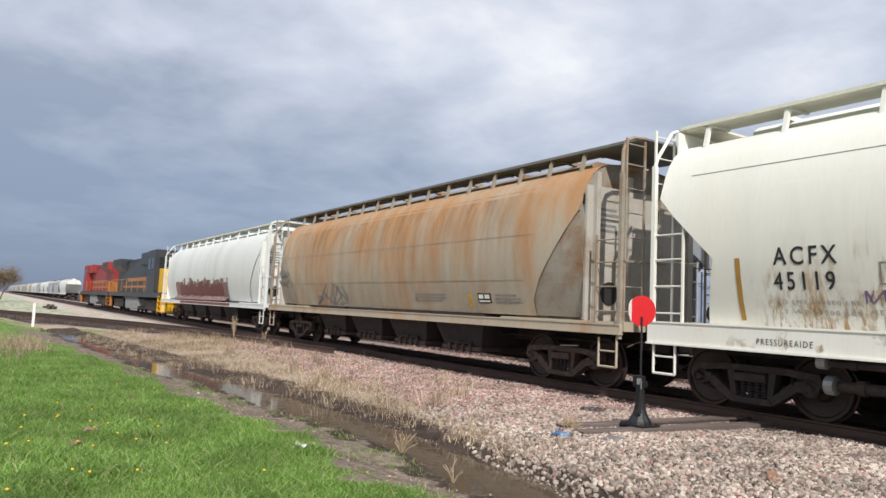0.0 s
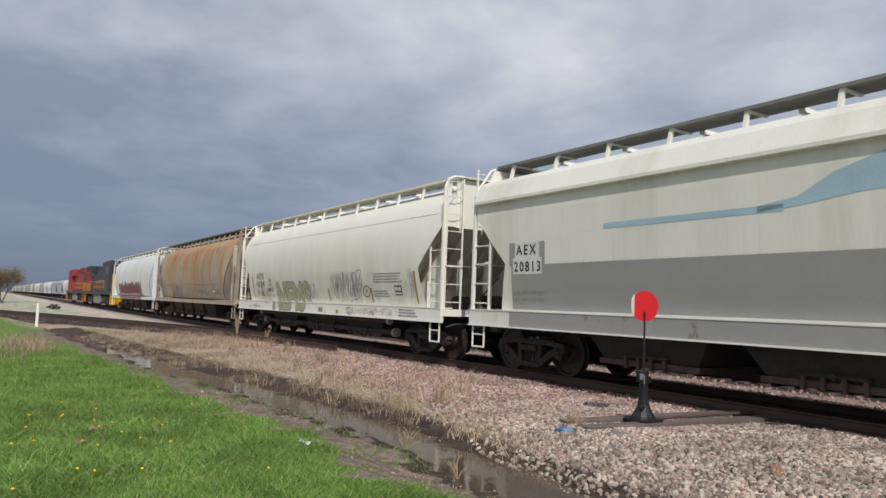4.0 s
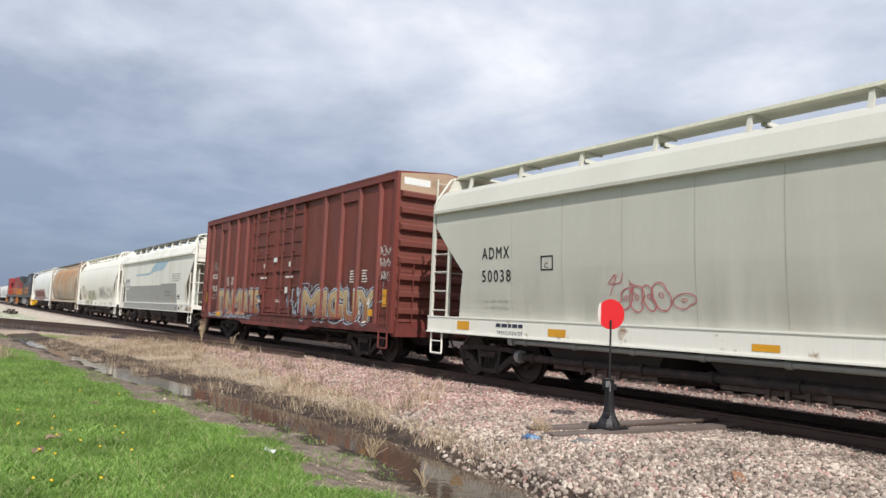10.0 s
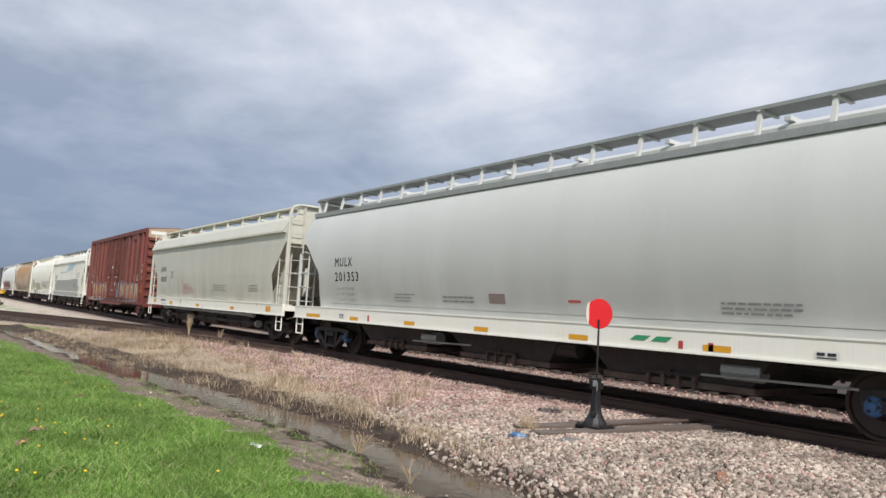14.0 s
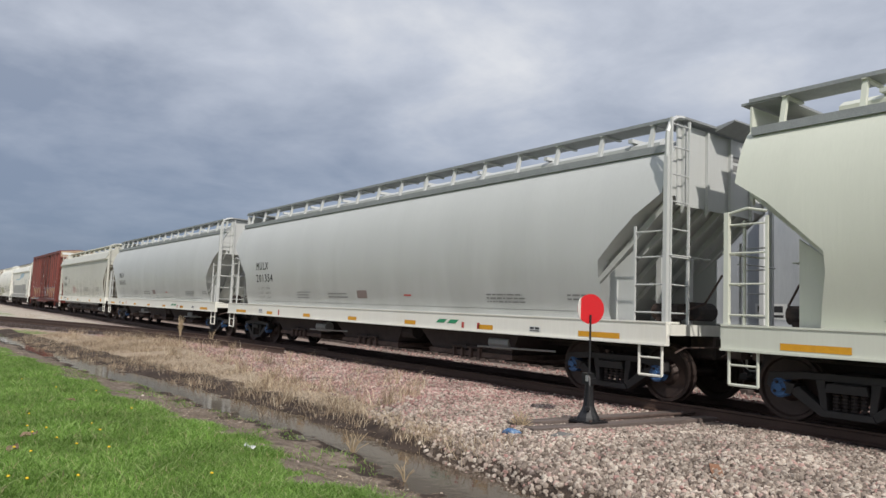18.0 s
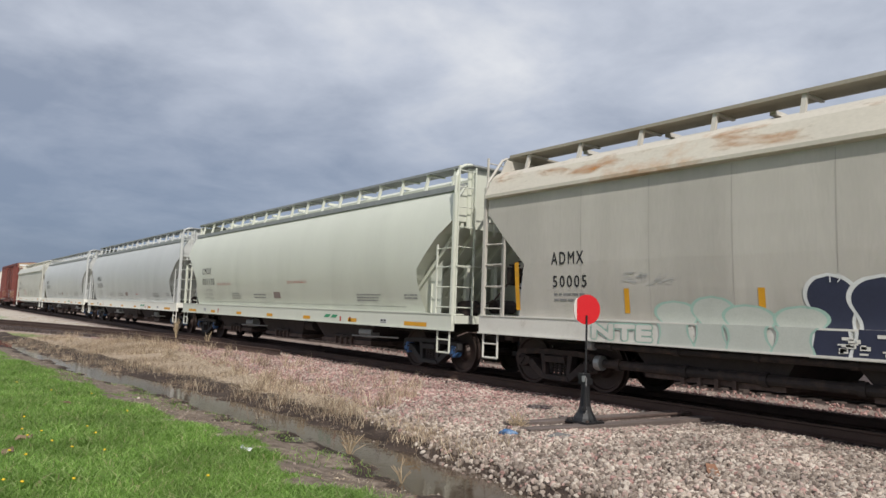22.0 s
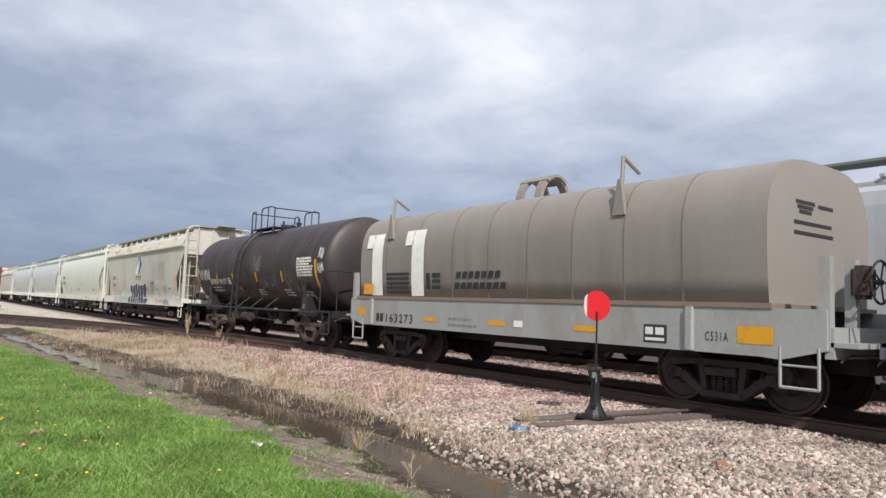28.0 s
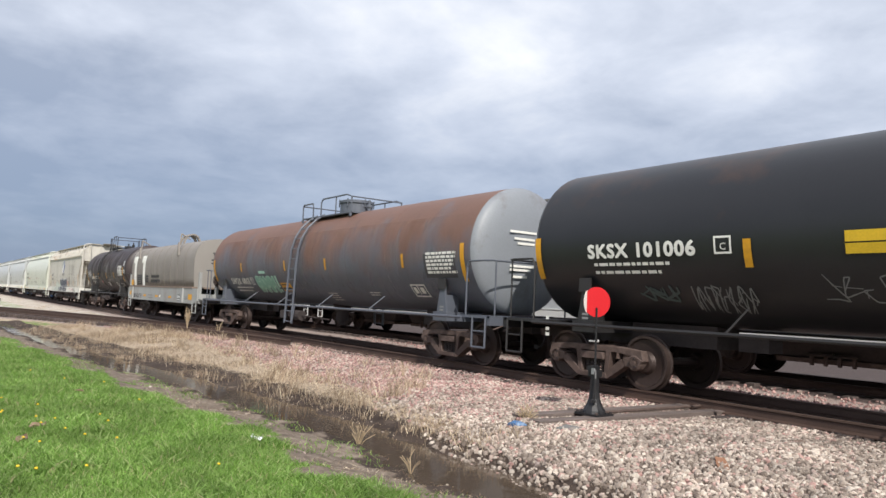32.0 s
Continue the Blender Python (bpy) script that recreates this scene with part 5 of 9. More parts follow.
    bars(car, "reflector", [(2.3 - mid, 0.98, 2.45 - mid, 1.09)], lambda z: 1.585, OCHRE)
    tag(car, 3.0 - mid, 1.0, 5.9 - mid, 1.2, lambda z: 1.585, THIN_GREY, 12, 0.014, 17, "grey scribble on the sill")
    small_print(car, 6.3 - mid, 1.16, 1.0, 3, lambda z: 1.585, GREY_INK, 0.04, 0.075, 18)


def car_patched():
    car, mid, surf = hopper("covered_hopper", "off-white covered hopper with grey repainted patches and blue stripe", 9.55, 25.45, OFFWHITE, FLAT, slope_paint=DUSTY, brake=1, truck_in=1.5, board_mat=WOOD_BOARD, posts=11, gear="dark", sill_paint=OFFWHITE)
    bars(car, "grey_patch", [(10.95 - mid, 1.31, 19.45 - mid, 2.22), (19.45 - mid, 1.31, 22.5 - mid, 2.29)], surf, PATCH_GREY, 0.004, "grey repainted patch")
    bars(car, "grey_patch", [(11.0 - mid, 0.93, 23.2 - mid, 1.26)], lambda z: 1.585, PATCH_GREY, 0.004, "grey repainted sill")
    bars(car, "blue_stripe", [(13.6 - mid, 2.80, 17.0 - mid, 2.90)], surf, BLUE_FADE, 0.005, "faded blue stripe")
    bm = bmesh.new()
    pts = [(16.6, 2.80), (17.3, 2.86), (18.0, 2.95), (19.6, 3.0), (20.2, 3.12), (20.9, 3.46), (18.4, 3.46), (17.7, 3.25), (17.2, 2.98), (16.6, 2.90)]
    bm.faces.new([bm.verts.new((x - mid, 0, z)) for x, z in pts])
    bmesh.ops.triangulate(bm, faces=bm.faces[:])
    part("blue_stripe", mark_mesh(bm, surf, 0.005), BLUE_FADE, car, "faded blue swoosh")
    stain(car, 10.4 - mid, 1.3, 24.9 - mid, 3.56, surf, DRIP_GRIME, 0.008)
    stain(car, 9.8 - mid, 0.94, 25.6 - mid, 1.27, lambda z: 1.585, RUST_SPOT, 0.007)
    stain(car, 23.6 - mid, 0.94, 25.6 - mid, 1.27, lambda z: 1.585, EAVE_RUST, 0.008)
    bars(car, "number_panel", [(10.9 - mid, 2.2, 12.02 - mid, 2.68)], surf, PATCH_GREY, 0.005)
    bars(car, "number_panel", [(11.02 - mid, 2.03, 11.93 - mid, 2.36), (11.09 - mid, 2.36, 11.86 - mid, 2.68)], surf, CHALK, 0.007)
    lettering(car, "AEX", 11.14 - mid, 2.43, 0.2, 0.62, surf, BLACK_INK, bold=0.005, lift=0.011)
    lettering(car, "LD LMT 199100", 11.05 - mid, 1.62, 0.07, 0.9, surf, GREY_INK, lift=0.011)
    lettering(car, "LT WT 63900", 11.05 - mid, 1.48, 0.07, 0.9, surf, GREY_INK, lift=0.011)
    lettering(car, "20813", 11.07 - mid, 2.09, 0.2, 0.82, surf, BLACK_INK, bold=0.005, lift=0.011)
    bars(car, "ochre_stripe", [(x - mid, 1.36, x + 0.09 - mid, z) for x, z in ((18.7, 1.75), (21.75, 1.72), (24.12, 2.2))], surf, OCHRE, 0.007)
    data_panel(car, 22.6 - mid, 1.5, 23.1 - mid, 1.75, surf, CHALK, BLACK_INK)
    small_print(car, 21.7 - mid, 2.72, 1.6, 4, surf, GREY_INK, 0.035, 0.11, 22)
    small_print(car, 20.3 - mid, 1.82, 1.2, 2, surf, GREY_INK, 0.1, 0.16, 23)
    tag(car, 24.4 - mid, 1.0, 25.4 - mid, 1.2, lambda z: 1.585, mat("brown rust stain", (0.30, 0.17, 0.09), 0.8), 3, 0.035, 24, "rust stains on the sill")
    data_panel(car, 23.3 - mid, 1.0, 23.6 - mid, 1.16, lambda z: 1.585, RUST_TRIM, DARK_PANEL)


def car_stone():
    car, mid, surf = hopper("covered_hopper", "pale stone-coloured covered hopper with black stencils", 44.45, 61.25, CREAM, FLAT, slope_paint=DUSTY, pipes=GALV, seams=[-5.6 + 1.4 * k for k in range(9)], seam_paint=mat("seam shade", (0.40, 0.395, 0.355), 0.6), board_mat=WHITE_BOARD, posts=10, gear="dark", sill_paint=WHITE)
    lettering(car, "ADMX", 46.33 - mid, 2.50, 0.24, 0.86, surf, BLACK_INK, bold=0.004)
    lettering(car, "50038", 46.33 - mid, 2.03, 0.24, 0.90, surf, BLACK_INK, bold=0.004)
    lettering(car, "LD LMT 197300", 46.38 - mid, 1.6, 0.055, 0.75, surf, GREY_INK)
    lettering(car, "LT WT 65700", 46.38 - mid, 1.47, 0.055, 0.75, surf, GREY_INK)
    stain(car, 45.4 - mid, 1.3, 60.4 - mid, 3.56, surf, DRIP_GRIME)
    stain(car, 45.4 - mid, 1.3, 60.4 - mid, 2.6, surf, GRIME, 0.004)
    stain(car, 44.6 - mid, 0.94, 61.1 - mid, 1.27, lambda z: 1.585, RUST_SPOT)
    bars(car, "plate_box", [(48.1 - mid, 2.22, 48.13 - mid, 2.5), (48.4 - mid, 2.22, 48.43 - mid, 2.5), (48.1 - mid, 2.47, 48.43 - mid, 2.5), (48.1 - mid, 2.22, 48.43 - mid, 2.25)], surf, BLACK_INK)
    lettering(car, "C", 48.2 - mid, 2.27, 0.1, 0.1, surf, BLACK_INK)
    bubbles(car, 50.0 - mid, 1.5, 50.95 - mid, 1.95, surf, PINK_SPRAY, 4, 0.022, 32, "thin red sprayed tag")
    tag(car, 49.75 - mid, 1.75, 50.3 - mid, 2.15, surf, PINK_SPRAY, 2, 0.018, 33, "thin red sprayed tag")
    bubbles(car, 51.1 - mid, 1.55, 51.4 - mid, 1.8, surf, PINK_SPRAY, 1, 0.018, 34, "thin red sprayed ring")
    bars(car, "reflector", [(a - mid, 1.02, b - mid, 1.2) for a, b in ((45.6, 46.02), (59.9, 60.3))], lambda z: 1.585, YELLOW, 0.006, "amber reflector")
    bars(car, "reflector", [(48.4 - mid, 1.0, 48.85 - mid, 1.14), (52.4 - mid, 1.0, 52.8 - mid, 1.1), (56.5 - mid, 1.0, 56.9 - mid, 1.1)], lambda z: 1.585, YELLOW)
    lettering(car, "PRESSUREAIDE", 46.95 - mid, 0.97, 0.08, 0.75, lambda z: 1.585, NAVY_SPRAY)
    small_print(car, 46.9 - mid, 1.12, 0.9, 1, lambda z: 1.585, NAVY_SPRAY, 0.07, 0.1, 33)
    small_print(car, 54.2 - mid, 1.85, 1.6, 3, surf, GREY_INK, 0.04, 0.09, 34)
    small_print(car, 58.0 - mid, 1.85, 0.9, 3, surf, GREY_INK, 0.04, 0.09, 35)


def car_long(left, right, paint, marks, digits, seed, red=False, lx=0.0):
    name = {"grey": "long light grey rounded covered hopper with white sill", "green": "long greenish-white rounded covered hopper with white sill"}
    car, mid, surf = hopper("covered_hopper", name["green" if red else "grey"], left, right, paint, truck_in=1.45, boards=(0.62, 1.12), posts=17, gear="black", roof_rail=True, low_left=True, sill_paint=WHITE if not red else PALE_GREEN,
                            cut=((3.28, 0.0), (3.27, 0.36), (2.98, 0.62), (2.28, 1.38), (2.12, 1.42), (1.28, 1.25)), end_paint=GREY if not red else PALE_GREEN)
    x = lx - mid
    lettering(car, marks, x, 2.42, 0.24, 0.95, surf, BLACK_INK, bold=0.004)
    lettering(car, digits, x, 2.02, 0.24, 1.3, surf, BLACK_INK, bold=0.004)
    for k, words in enumerate(("LD LMT 219800", "LT WT   66200", "CU FT   5660")):
        lettering(car, words, x + 0.05, 1.78 - 0.15 * k, 0.07, 0.95, surf, GREY_INK)
    stain(car, left - mid + 1.0, 1.3, right - mid - 1.0, 3.3, surf, SOFT_GRIME)
    flat = lambda z: 1.585
    n = 7
    for k in range(n):
        u = left - mid + 0.85 + (right - left - 2.6) * k / (n - 1)
        bars(car, "reflector", [(u, 0.98, u + (0.88 if k in (0, n - 1) else 0.44), 1.07)], flat, YELLOW, 0.006, "amber reflector strip")
    small_print(car, x + 3.0, 1.68, 0.9, 3, surf, GREY_INK, 0.03, 0.08, seed + 1)
    small_print(car, x + 5.0, 1.64, 1.2, 2, surf, GREY_INK, 0.04, 0.09, seed + 2)
    small_print(car, x + 11.8, 1.66, 1.2, 3, surf, GREY_INK, 0.03, 0.07, seed + 3)
    small_print(car, x + 14.0, 1.66, 0.6, 2, surf, GREY_INK, 0.03, 0.07, seed + 4)
    bars(car, "brown_label", [(x + 6.6, 1.55, x + 7.1, 1.75)], surf, mat("brown label", (0.22, 0.17, 0.16), 0.6), 0.006)
    data_panel(car, x + 0.45, 1.0, x + 0.75, 1.14, flat, CHALK, GREY_INK)
    data_panel(car, x + 13.2, 1.0, x + 13.5, 1.10, flat, CHALK, BLACK_INK)
    for u in (x + 10.3, x + 10.7):
        bm = bmesh.new()
        bm.faces.new([bm.verts.new((a, 0, b)) for a, b in ((u, 1.06), (u + 0.28, 1.06), (u + 0.40, 1.14), (u + 0.12, 1.14))])
        part("green_flash", mark_mesh(bm, flat, 0.006), mat("green label paint", (0.03, 0.25, 0.12), 0.5), car)
    bars(car, "red_mark", [(x + 2.0, 0.98, x + 2.08, 1.14), (x + 11.2, 0.98, x + 11.28, 1.10), (x + 11.7, 0.98, x + 11.78, 1.10)], flat, RED_INK)
    bars(car, "shell_seam", [(left - mid + 2.0, 1.395, right - mid - 2.0, 1.405)], surf, GREY_INK, 0.003)
    if red:
        lettering(car, "DO NOT HAMMER ON CAR", 105.24 - mid, 1.99, 0.085, 1.34, surf, RED_INK)
        lettering(car, "DO NOT HAMMER ON CAR", 111.3 - mid, 2.0, 0.085, 1.34, surf, RED_INK)
    else:
        bars(car, "red_mark", [(x + 8.8, 1.62, x + 9.1, 1.66)], surf, RED_INK)
    # brake rigging and air pipes below the sill
    for u in (x + 4.3, x + 12.0):
        bm = bmesh.new()
        rod(bm, (u - 0.3, -1.15, 0.72), (u + 0.3, -1.15, 0.72), 0.14, 10)
        rod(bm, (u - 0.6, -1.3, 0.62), (u + 1.6, -1.3, 0.66), 0.02, 6)
        part("gate_gear", bm, GALV, car)
    return car, mid, surf


def car_emblem():
    car, mid, surf = hopper("covered_hopper", "dirty beige covered hopper with blue leaf emblem and dark graffiti", 120.5, 136.9, BEIGE, FLAT, slope_paint=DUSTY, pipes=IRON, seams=[-5.6 + 1.4 * k for k in range(9)], seam_paint=mat("dull seam shade", (0.40, 0.375, 0.34), 0.6), brake=-1, eave_paint=BEIGE_EAVE, board_mat=mat("tan board", (0.30, 0.27, 0.22), 0.8), posts=12, gear="dark",
                            sill_paint=mat("pale sill paint", (0.60, 0.585, 0.54), 0.6, 0, 0.08, 1.0, second=(0.45, 0.42, 0.38), cover=0.35))
    lettering(car, "ADMX", 122.41 - mid, 2.23, 0.22, 0.75, surf, BLACK_INK, bold=0.004)
    lettering(car, "50005", 122.44 - mid, 1.83, 0.20, 0.78, surf, BLACK_INK, bold=0.004)
    small_print(car, 122.45 - mid, 1.68, 0.85, 2, surf, GREY_INK, 0.04, 0.1, 41)
    # leaf emblem on a diamond, drawn as plain shapes
    edge = [(127.979, 2.965), (128.746, 3.531), (128.854, 3.523), (129.385, 3.065), (129.393, 2.961), (128.598, 2.348), (128.493, 2.345), (127.951, 2.837)]
    diamond = [(128.042, 2.971), (128.739, 3.472), (128.835, 3.465), (129.332, 3.047), (129.34, 2.971), (128.605, 2.408), (128.518, 2.403), (128.016, 2.854)]
    leaf = [(128.931, 3.316), (128.68, 3.232), (128.41, 3.117), (128.195, 2.97), (128.079, 2.805), (128.051, 2.677), (128.121, 2.607), (128.063, 2.394), (128.113, 2.401), (128.206, 2.546), (128.328, 2.461), (128.472, 2.472), (128.634, 2.601), (128.771, 2.807), (128.86, 3.018), (128.921, 3.187)]
    green = mat("green emblem paint", (0.10, 0.26, 0.17), 0.5)
    for shape, m, lift in ((edge, WHITE_INK, 0.005), (diamond, mat("blue emblem paint", (0.035, 0.065, 0.26), 0.5), 0.009), (leaf, WHITE_INK, 0.013)):
        bm = bmesh.new()
        bm.faces.new([bm.verts.new((x - mid, 0, z)) for x, z in shape])
        bmesh.ops.triangulate(bm, faces=bm.faces[:])
        part("emblem", mark_mesh(bm, surf, lift), m, car, "blue diamond emblem with a white leaf")
    for line in ([(128.132, 2.823), (128.261, 2.965), (128.46, 3.092), (128.702, 3.193), (128.887, 3.255), (128.842, 3.074), (128.755, 2.874)],
                 [(128.151, 2.572), (128.253, 2.705), (128.39, 2.825), (128.531, 2.912), (128.68, 2.977)]):
        bm = bmesh.new()
        ribbon(bm, [(x - mid, z) for x, z in line], 0.035)
        part("emblem", mark_mesh(bm, surf, 0.017), green, car, "green line of the leaf emblem")
    for k in range(3):
        u = 128.1 + 0.42 * k - mid
        bars(car, "emblem_bar", [(u, 2.17, u + 0.06, 2.38), (u + 0.22, 2.17, u + 0.28, 2.38), (u + 0.06, 2.32, u + 0.22, 2.38)], surf, NAVY_SPRAY, 0.006, "navy block shape under the emblem")
    pillars(car, 127.0 - mid, 0.95, 130.25 - mid, 2.12, surf, NAVY_SPRAY, CHALK, 6, 0.04, 43, "navy bubble graffiti with white edges")
    pillars(car, 130.25 - mid, 0.95, 130.95 - mid, 1.24, surf, NAVY_SPRAY, CHALK, 1, 0.03, 44, "navy bubble graffiti on the sill")
    lettering(car, "2", 130.5 - mid, 0.99, 0.17, 0.13, surf, CHALK, "graffiti", bold=0.006, lift=0.025)
    lettering(car, "19", 127.2 - mid, 1.86, 0.11, 0.14, surf, CHALK, "graffiti", lift=0.03)
    r = random.Random(9)
    scuffs = [(u, z, u + r.uniform(0.03, 0.16), z + r.uniform(0.015, 0.06)) for u, z in ((r.uniform(127.3, 130.0) - mid, r.uniform(0.97, 1.2)) for k in range(60))]
    bars(car, "scuff", scuffs, lambda z: 1.585, M["pale sill paint"], 0.024, "paint scraped off the sill")
    pillars(car, 124.75 - mid, 0.95, 127.05 - mid, 1.66, surf, GREY_GREEN, PALE_MINT, 4, 0.03, 45, "pale graffiti with green outlines")
    lettering(car, "NTE", 123.45 - mid, 0.99, 0.22, 1.15, surf, PALE_MINT, "graffiti", 0.0, 0.007, 1.0, 0.045)["label"] = "green sprayed outline"
    lettering(car, "NTE", 123.45 - mid, 0.99, 0.22, 1.15, surf, M["pale sill paint"], "graffiti", 0.0, 0.012, 1.0, 0.02)["label"] = "pale sprayed letters"
    tag(car, 124.0 - mid, 1.86, 124.9 - mid, 2.05, surf, THIN_GREY, 4, 0.014, 53, "thin grey sprayed tag")
    tag(car, 130.35 - mid, 1.45, 131.0 - mid, 1.7, surf, RED_INK, 3, 0.016, 54, "thin red sprayed tag")
    tag(car, 132.4 - mid, 1.05, 134.0 - mid, 1.2, lambda z: 1.585, PINK_SPRAY, 5, 0.016, 55, "faded pink tag on the sill")
    stain(car, 121.5 - mid, 1.3, 136.0 - mid, 3.56, surf, DRIP_GRIME)
    stain(car, 121.5 - mid, 1.3, 136.0 - mid, 2.4, surf, GRIME, 0.004)
    stain(car, 120.8 - mid, 3.68, 136.9 - mid, 4.13, surf, EAVE_RUST)
    stain(car, 120.6 - mid, 3.8, 123.6 - mid, 4.13, surf, EAVE_RUST, 0.005)
    stain(car, 120.8 - mid, 0.94, 136.8 - mid, 1.27, lambda z: 1.585, RUST_SPOT)
    tag(car, 130.3 - mid, 1.55, 130.75 - mid, 1.82, surf, RED_INK, 2, 0.025, 46, "small red tag")
    bars(car, "reflector", [(x - mid, 1.4, x + 0.1 - mid, 1.80) for x in (124.0, 126.25, 129.0, 131.1, 133.28)] + [(121.45 - mid, 1.4, 121.56 - mid, 2.3), (135.38 - mid, 1.4, 135.5 - mid, 2.25)], surf, YELLOW)
    # a round one-eyed doodle, as plain rings
    bm = bmesh.new()
    for r, w in ((0.30, 0.05), (0.13, 0.05)):
        ribbon(bm, [(131.5 - mid + r * math.cos(a / 10 * math.pi), 1.72 + r * 0.9 * math.sin(a / 10 * math.pi)) for a in range(21)], w, taper=False)
    ribbon(bm, [(131.25 - mid, 1.92), (131.15 - mid, 2.12), (131.38 - mid, 2.0)], 0.05)
    ribbon(bm, [(131.72 - mid, 1.92), (131.85 - mid, 2.12), (131.62 - mid, 2.0)], 0.05)
    part("graffiti", mark_mesh(bm, surf, 0.01), DARK_SPRAY, car, "black sprayed doodle")
    small_print(car, 131.9 - mid, 1.82, 0.85, 4, surf, GREY_INK, 0.03, 0.08, 47)
    small_print(car, 133.5 - mid, 1.80, 0.6, 4, surf, GREY_INK, 0.03, 0.08, 48)
    data_panel(car, 134.42 - mid, 1.55, 134.86 - mid, 1.81, surf, CHALK, BLACK_INK)
    stain(car, 131.2 - mid, 2.1, 133.9 - mid, 3.1, surf, stain_of("soft sooty patch", (0.22, 0.20, 0.185), 0.5, 0.3, (1.0, 1.0, 1.0), 0, 0.22), 0.0055)
    small_print(car, 134.1 - mid, 1.14, 1.0, 3, lambda z: 1.585, BLACK_INK, 0.04, 0.08, 49)


car_white_sprayed()
car_rusty()
car_white()
car_patched()
car_stone()
car_long(62.2, 80.62, GREY, "MULX", "201353", 51, lx=64.62)
car_long(82.0, 100.55, GREY, "MULX", "201354", 61, lx=84.4)
car_long(101.45, 119.6, PALE_GREEN, "CMDX", "001130", 71, True, 103.62)
car_emblem()

# ---- boxcar ----
BOX_RED = mat("oxide red boxcar paint", (0.165, 0.033, 0.025), 0.6, 0, 0.12, 0.8, 30, 0.04, second=(0.09, 0.027, 0.022), cover=0.45, soft=0.15, stretch=(1.2, 1, 0.3))
BOX_END = mat("faded red end paint", (0.155, 0.045, 0.034), 0.65, 0, 0.15, 1.2, 30, 0.04, second=(0.13, 0.05, 0.04), cover=0.4)
BARE_TAN = mat("bare tan end panel", (0.36, 0.26, 0.18), 0.8, 0, 0.15, 1.5, 30, 0.05, second=(0.22, 0.13, 0.09), cover=0.4)


BOX_SCUFF = stain_of("dull scuffs on red paint", (0.24, 0.085, 0.055), 0.48, 0.15, (2.2, 2.2, 0.6), 0, 0.3)
BOX_DUST = stain_of("dark soot on red paint", (0.055, 0.028, 0.026), 0.5, 0.14, (2.5, 2.5, 1.0), -1, 0.7)
mat("dull chalk", (0.36, 0.30, 0.27), 0.8)


